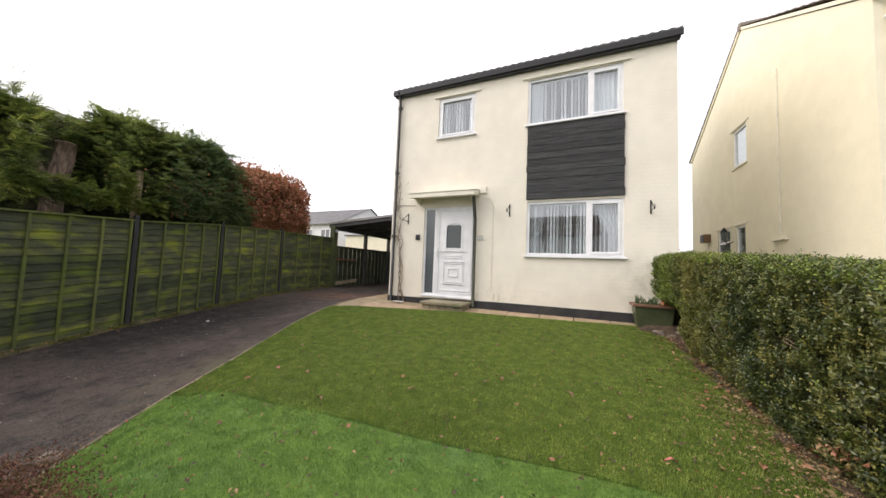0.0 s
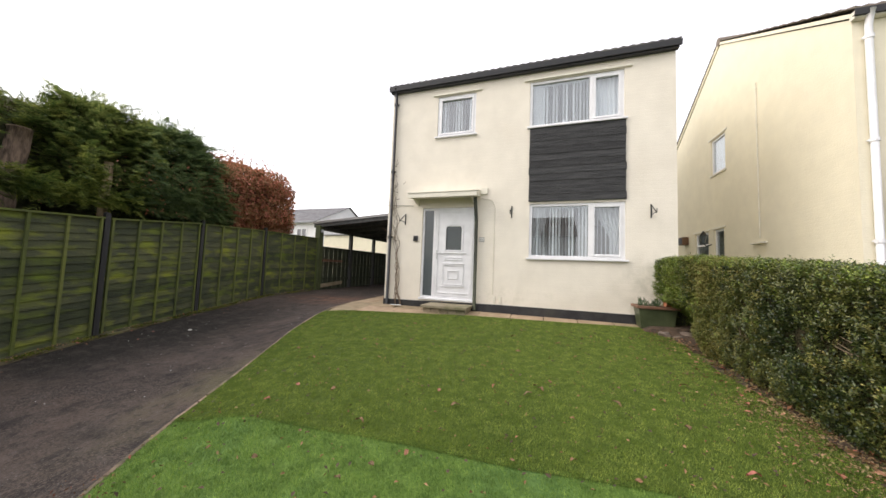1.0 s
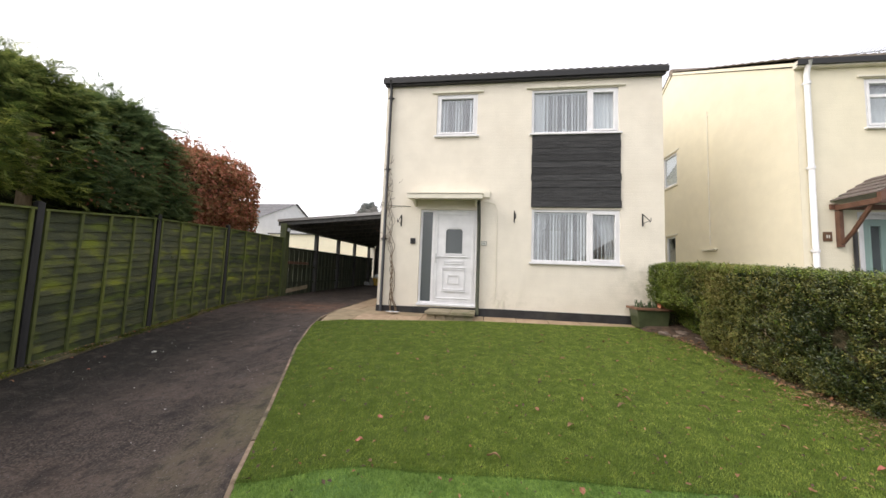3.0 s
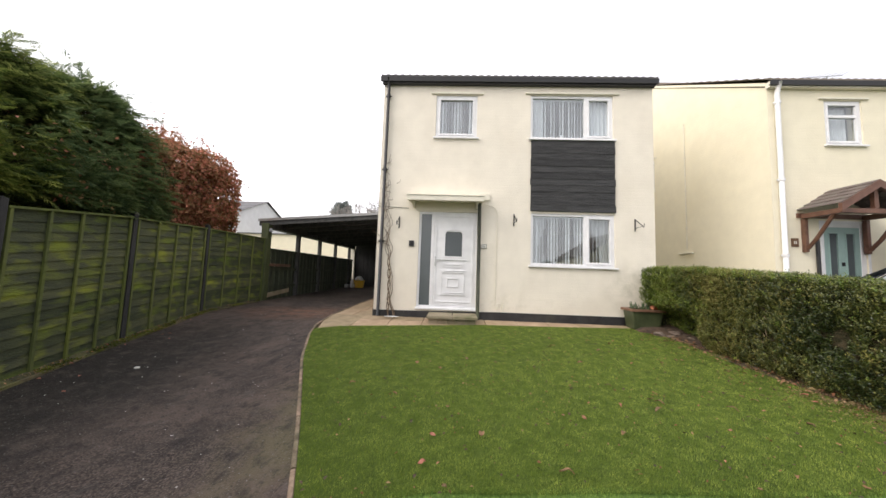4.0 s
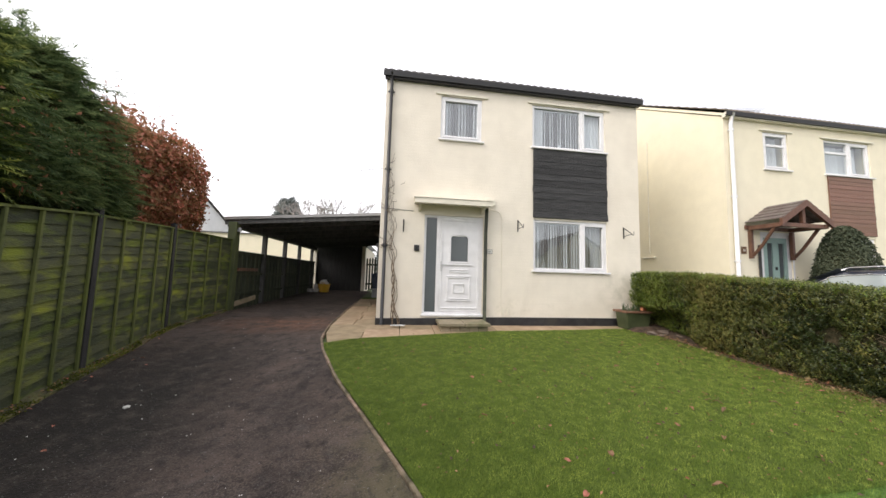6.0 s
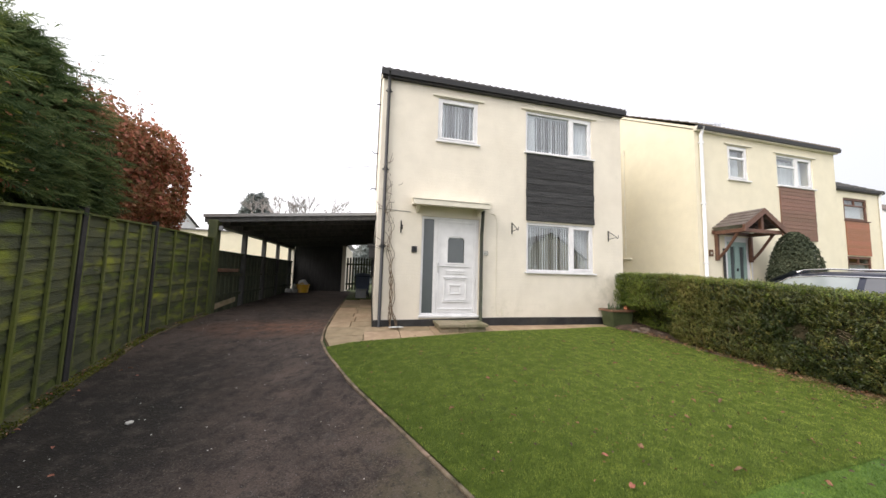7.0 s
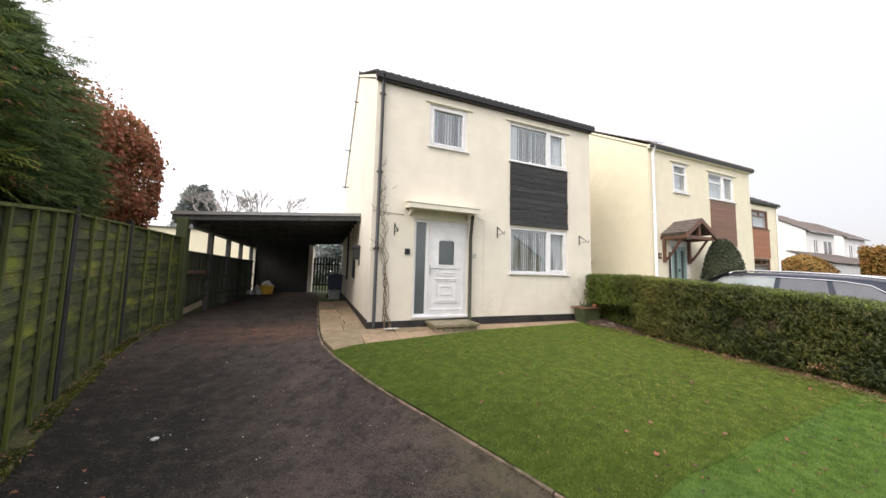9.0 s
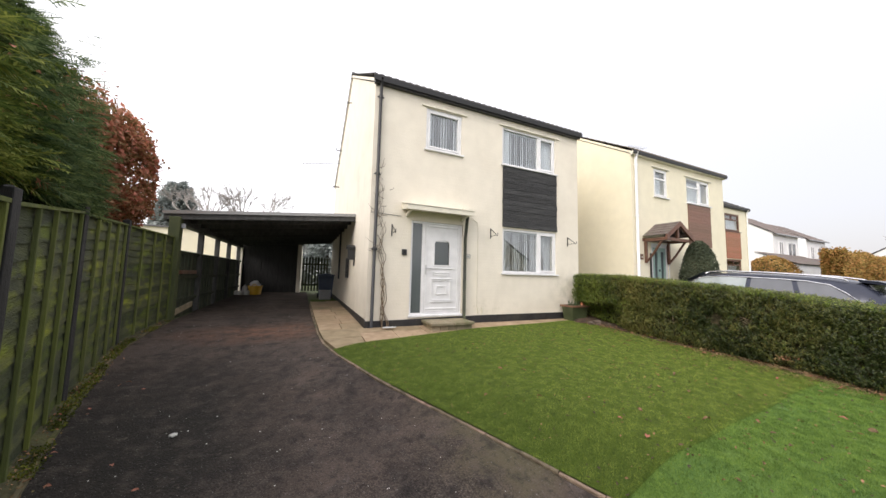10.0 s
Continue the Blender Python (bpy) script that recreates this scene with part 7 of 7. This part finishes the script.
        part("roof_rail", tube(rail, 0.017, 8), M_CHROME, body, "silver roof rail", smooth=True)
        bm = box(s * 0.84 - 0.03, 0.98, 0.95, s * 0.84 + s * 0.16 + 0.03, 1.08, 1.08, 0.03)
        part("mirror", bm, M_CAR, body)
        part("tail_lamp", box(s * 0.74 - 0.09, -2.20, 0.66, s * 0.74 + 0.06, -2.10, 0.82, 0.02), M_LAMP_R, body)
        part("headlamp", box(s * 0.60 - 0.14, 2.02, 0.60, s * 0.60 + 0.10, 2.20, 0.72, 0.03), M_CHROME, body)
        for yy in (-1.32, 1.38):
            w = part("wheel", tube([(s * 0.66, yy, 0.315), (s * 0.70, yy, 0.315), (s * 0.85, yy, 0.315), (s * 0.88, yy, 0.315)], [0.28, 0.315, 0.315, 0.29], 24), M_TYRE, c, smooth=True)
            part("rim", tube([(s * 0.86, yy, 0.315), (s * 0.892, yy, 0.315)], [0.21, 0.19], 16), M_ALU, w)
    part("spoiler", prism(((-2.20, 1.36), (-1.82, 1.405), (-1.80, 1.45), (-2.02, 1.44), (-2.20, 1.385)), "x", -0.56, 0.56), M_CAR, body)
    wsn = bmesh.new()
    rows = []
    for t in (0, 0.5, 1.0):
        yy, zz, hw = 1.16 - 0.56 * t, 1.10 + 0.335 * t, 0.64 - 0.06 * t
        rows.append([wsn.verts.new((hw * q, yy + 0.02 * (1 - q * q), zz + 0.02)) for q in (-1, -0.5, 0, 0.5, 1)])
    for r0, r1 in zip(rows, rows[1:]):
        for q in range(4):
            wsn.faces.new((r0[q], r0[q + 1], r1[q + 1], r1[q]))
    part("windscreen", wsn, M_CARGLASS_F, body, smooth=True)
    rw = prism(((-2.14, 1.06), (-1.93, 1.37), (-1.92, 1.36), (-2.12, 1.05)), "x", -0.52, 0.52)
    part("rear_screen", rw, M_CARGLASS, body)
    c.matrix_basis = pose(x, y, z, 3.2, 0, ang)
    return c


car(4.45, 4.0, 0.49, 0)

# ---------------------------------------------------------------- farther houses


def far_house(name, x0, x1, y0, y1, base, eave, ridge, wall_mat, roof_mat, label, wins=(), along="x", side_wins=()):
    """A simple distant house: walls, pitched roof, framed windows with panes and sills."""
    h = thing(name, ((x0 + x1) / 2, (y0 + y1) / 2, base), label, "house")
    bm = box(x0, y0, base - 0.5, x1, y1, eave)
    if along == "x":
        ym = (y0 + y1) / 2
        prism(((y0 + 0.002, eave), (y1 - 0.002, eave), (ym, ridge - 0.05)), "x", x0 + 0.001, x1 - 0.001, bm)
    else:
        xm = (x0 + x1) / 2
        prism(((x0 + 0.002, eave), (x1 - 0.002, eave), (xm, ridge - 0.05)), "y", y0 + 0.001, y1 - 0.001, bm)
    part("wall", bm, wall_mat, h)
    bm = bmesh.new()
    if along == "x":
        roof_sheet(bm, x0 - 0.15, x1 + 0.15, y0 - 0.25, eave - 0.08, ym, ridge, 0.4, 0.5)
        roof_sheet(bm, x0 - 0.15, x1 + 0.15, y1 + 0.25, eave - 0.08, ym, ridge, 0.4, 0.5)
    else:
        roof_sheet(bm, y0 - 0.15, y1 + 0.15, x0 - 0.25, eave - 0.08, xm, ridge, 0.4, 0.5)
        roof_sheet(bm, y0 - 0.15, y1 + 0.15, x1 + 0.25, eave - 0.08, xm, ridge, 0.4, 0.5)
        for v in bm.verts:
            v.co = (v.co.y, v.co.x, v.co.z)
    bmesh.ops.remove_doubles(bm, verts=bm.verts, dist=0.0005)
    bmesh.ops.recalc_face_normals(bm, faces=bm.faces)
    part("roof", bm, roof_mat, h)
    part("gutter", box(x0 - 0.1, y0 - 0.32, eave - 0.16, x1 + 0.1, y0 - 0.25, eave - 0.06), M_GREYPL, h)
    for (a, b, c, d) in wins:
        w = part("window", frame_bars(a, b, c, d, 0.07, y0 - 0.05, y0 + 0.03), M_UPVC, h)
        part("pane", box(a + 0.07, y0 - 0.012, b + 0.07, c - 0.07, y0 - 0.006, d - 0.07), M_CARGLASS, w)
        part("mullion", box((a + c) / 2 - 0.04, y0 - 0.045, b + 0.07, (a + c) / 2 + 0.04, y0 - 0.01, d - 0.07), M_UPVC, w)
        part("sill", box(a - 0.05, y0 - 0.10, b - 0.06, c + 0.05, y0 - 0.002, b), M_UPVC, w)
    return h


def lean_to(h, x0, x1, y0, y1, z0, z1, base, wall_mat, roof_mat):
    part("annex_wall", prism(((y0, base - 0.4), (y1, base - 0.4), (y1, z1 - 0.06), (y0, z0 - 0.06)), "x", x0, x1), wall_mat, h)
    bm = bmesh.new()
    roof_sheet(bm, x0 - 0.1, x1 + 0.1, y0 - 0.2, z0 - 0.04, y1, z1, 0.4, 0.4)
    part("annex_roof", bm, roof_mat, h)


wh = far_house("far_house", 30.5, 35.4, 12.0, 18.2, 0.6, 5.95, 8.1, M_WALL_W, M_TILE_BR, "white rendered house with brown tiled roof down the street",
               ((31.5, 4.1, 32.3, 5.3), (33.2, 3.9, 34.8, 5.3)))
lean_to(wh, 27.0, 35.6, 9.8, 12.0, 3.2, 4.2, 0.6, M_WALL_W, M_TILE_BR)
wh2 = far_house("far_house", 40.8, 45.6, 13.0, 19.2, 0.6, 6.25, 8.3, M_WALL_W, M_TILE_BR, "second white house with brown roof farther down the street",
                ((41.6, 4.2, 42.5, 5.5), (43.4, 4.0, 45.0, 5.5)))
lean_to(wh2, 39.0, 45.8, 10.8, 13.0, 3.1, 4.3, 0.6, M_WALL_W, M_TILE_BR)
far_house("far_house", 40, 49, 5.2, 10.2, 0.6, 3.6, 5.3, M_WALL_W, M_TILE_BR, "low cream house with its gable to the street")
far_house("far_house", 50, 60, 13.5, 19.5, 0.6, 3.9, 6.2, M_WALL_N, M_TILE_BR, "low cream house farther down the street")
far_house("far_house", -29, -17.5, 19.0, 27.0, 0.6, 4.85, 6.7, M_WALL_W, M_TILE_GR, "white house with grey roof beyond the garden", ((-21.3, 3.2, -20.2, 4.3), (-19.3, 3.2, -18.3, 4.3)))
far_house("far_house", -25, -16.5, -6, 9.0, 0.4, 5.3, 7.6, M_WALL_N, M_TILE_BR, "brown-roofed house behind the cypress trees", (), "y")
shed = thing("outbuilding", (-12, 20, 0.6), "cream painted outbuilding wall seen beyond the carport", "outbuilding")
part("wall", box(-15.8, 18.0, 0.4, -8.5, 24.0, 3.6), M_WALL_N, shed)
part("roof", prism(((17.9, 3.6), (24.1, 3.6), (24.1, 3.75), (17.9, 3.66)), "x", -15.9, -8.4), M_TILE_GR, shed)
# across the road, behind the walk
far_house("far_house", -14, -7.5, -25, -17, -0.3, 5.0, 7.4, M_WALL_N, M_TILE_BR, "house across the road with brown roof", ((-12.8, 3.3, -11.4, 4.5),))
far_house("far_house", -4.5, 2.0, -25, -17, -0.3, 5.0, 7.4, M_WALL_W, M_TILE_BR, "white house across the road", ((-3.6, 3.3, -2.4, 4.5),))
far_house("far_house", 8.3, 15.7, -20, -12.5, -0.3, 3.5, 5.9, M_WALL_N, M_TILE_BR, "cream house across the road with its gable to the street", (), "y")
yard = thing("boundary_fence", (11, -10.6, -0.2), "dark boarded boundary fence across the road", "fence")
for q in range(48):
    part("board", box(4.4 + q * 0.28, -10.62, -0.35, 4.4 + q * 0.28 + 0.265, -10.6, 1.85 + RNG.normal(0, 0.01), 0.004), M_DARKWOOD, yard)
part("rail", box(4.4, -10.66, 1.4, 17.84, -10.62, 1.5), M_DARKWOOD, yard)
dome_bush("conifer_bush", 5.4, -13.4, 1.2, 1.2, -0.3, 2.9, 5000, M_CONIFER_D, 0.16, "dark conifer beside the house across the road")

dome_bush("golden_shrub", 20.8, 9.0, 2.45, 1.6, 0.4, 3.35, 9000, M_GOLD, 0.12, "golden-brown rounded shrub beyond the parked car", 1.0)
gold = thing("golden_hedge", (24, 6.6, 0.5), "golden-brown clipped conifer hedge along the street", "hedge")
n = 22000
gx_, gy_, gz_ = RNG.uniform(21.1, 36, n), RNG.normal(0, 1, n), RNG.random(n)
side_ = RNG.random(n) < 0.7
yy = np.where(side_, 6.0 + 0.12 * gy_ + 0.035 * (gx_ - 18), 6.0 + RNG.random(n) * 0.9 + 0.035 * (gx_ - 18))
tp = 3.4 + 0.18 * np.sin(gx_ * 1.3) + 0.1 * np.sin(gx_ * 3.1)
zz = np.where(side_, 0.5 + (tp - 0.5) * gz_, tp + 0.06 * gy_)
endm = RNG.random(n) < 0.2
gx_ = np.where(endm, 21.1 + 0.1 * gy_, gx_)
yy = np.where(endm, 6.1 + 0.9 * RNG.random(n), yy)
leaves("leaves", np.stack([gx_, yy, zz], 1), np.tile([-0.5, -0.8, 0.4], (n, 1)), 0.13, M_GOLD, gold)
# plain box in the dark core colour, painted shade behind the leaves
part("inner_shade_mass", box(21.3, 6.5, 0.4, 36, 7.1, 3.1), M_CORE, gold)


def bare_tree(x, y, z, h, spread, seed, label):
    """A leafless tree: trunk and branches that fork several times."""
    t = thing("bare_tree", (x, y, z), label, "tree", "bare trees in the distance")
    rng = random.Random(seed)
    bm = bmesh.new()

    def grow(p, d, ln, r, depth):
        q = p + d * ln
        tube([p, (p + q) / 2 + Vector((rng.gauss(0, 0.03 * ln), rng.gauss(0, 0.03 * ln), 0)), q], [r, r * 0.8, r * 0.62], 5, bm, False)
        if depth == 0:
            return
        for k in range(3 if depth > 2 else 4):
            nd = (d + Vector((rng.gauss(0, spread), rng.gauss(0, spread), rng.gauss(0.12, 0.25)))).normalized()
            grow(q, nd, ln * rng.uniform(0.62, 0.82), r * 0.58, depth - 1)
    grow(Vector((x, y, z)), Vector((0, 0, 1)), h * 0.30, h * 0.022, 5)
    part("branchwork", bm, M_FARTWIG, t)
    return t


bare_tree(-14.6, 36, 0.6, 11.5, 0.45, 3, "bare winter tree behind the carport")
bare_tree(-11.2, 37, 0.6, 11.0, 0.45, 8, "bare winter tree behind the carport")
bare_tree(44, 6.6, 0.6, 7.0, 0.5, 5, "bare winter tree down the street")


def fog_conifer(x, y, z0, z1, r, n, label):
    t = thing("distant_tree", (x, y, z0), label, "tree")
    v = RNG.random(n) ** 0.8
    a = RNG.uniform(0, 2 * math.pi, n)
    rr = r * (1 - v) ** 0.75 * (0.7 + 0.3 * RNG.random(n)) * (1 + 0.15 * np.sin(a * 4 + v * 14)) + 0.1
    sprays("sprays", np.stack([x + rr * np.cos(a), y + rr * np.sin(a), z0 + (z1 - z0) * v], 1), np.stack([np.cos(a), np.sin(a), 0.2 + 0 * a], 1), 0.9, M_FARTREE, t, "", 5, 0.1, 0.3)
    part("trunk", tube([(x, y, z0), (x, y, z1 - 1)], [r * 0.12, 0.05], 6), M_BARK, t)


fog_conifer(-17.9, 40, 0.6, 10.3, 2.6, 4200, "tall distant conifer, its colour paled to stand for fog")
fog_conifer(-3.6, 30, 0.6, 5.6, 3.2, 2200, "grey-green shrubby tree behind the garden gate, its colour paled for haze")

# a low hill, the fog over it painted as its pale colour
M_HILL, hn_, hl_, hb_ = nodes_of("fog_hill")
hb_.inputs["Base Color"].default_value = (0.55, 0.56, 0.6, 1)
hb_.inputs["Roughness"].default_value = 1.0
tagged(sheet("backdrop", lambda u, v: (260 + 60 * v + 40 * math.sin(u * 3), -60 + 300 * u, (-1 + 24 * v * (1 - 0.75 * u) + 3 * noise3(u * 6, 0, 0, 1) * v)), 60, 6, M_HILL), "low hill in a pale colour standing for fog", "backdrop", kind="structure")
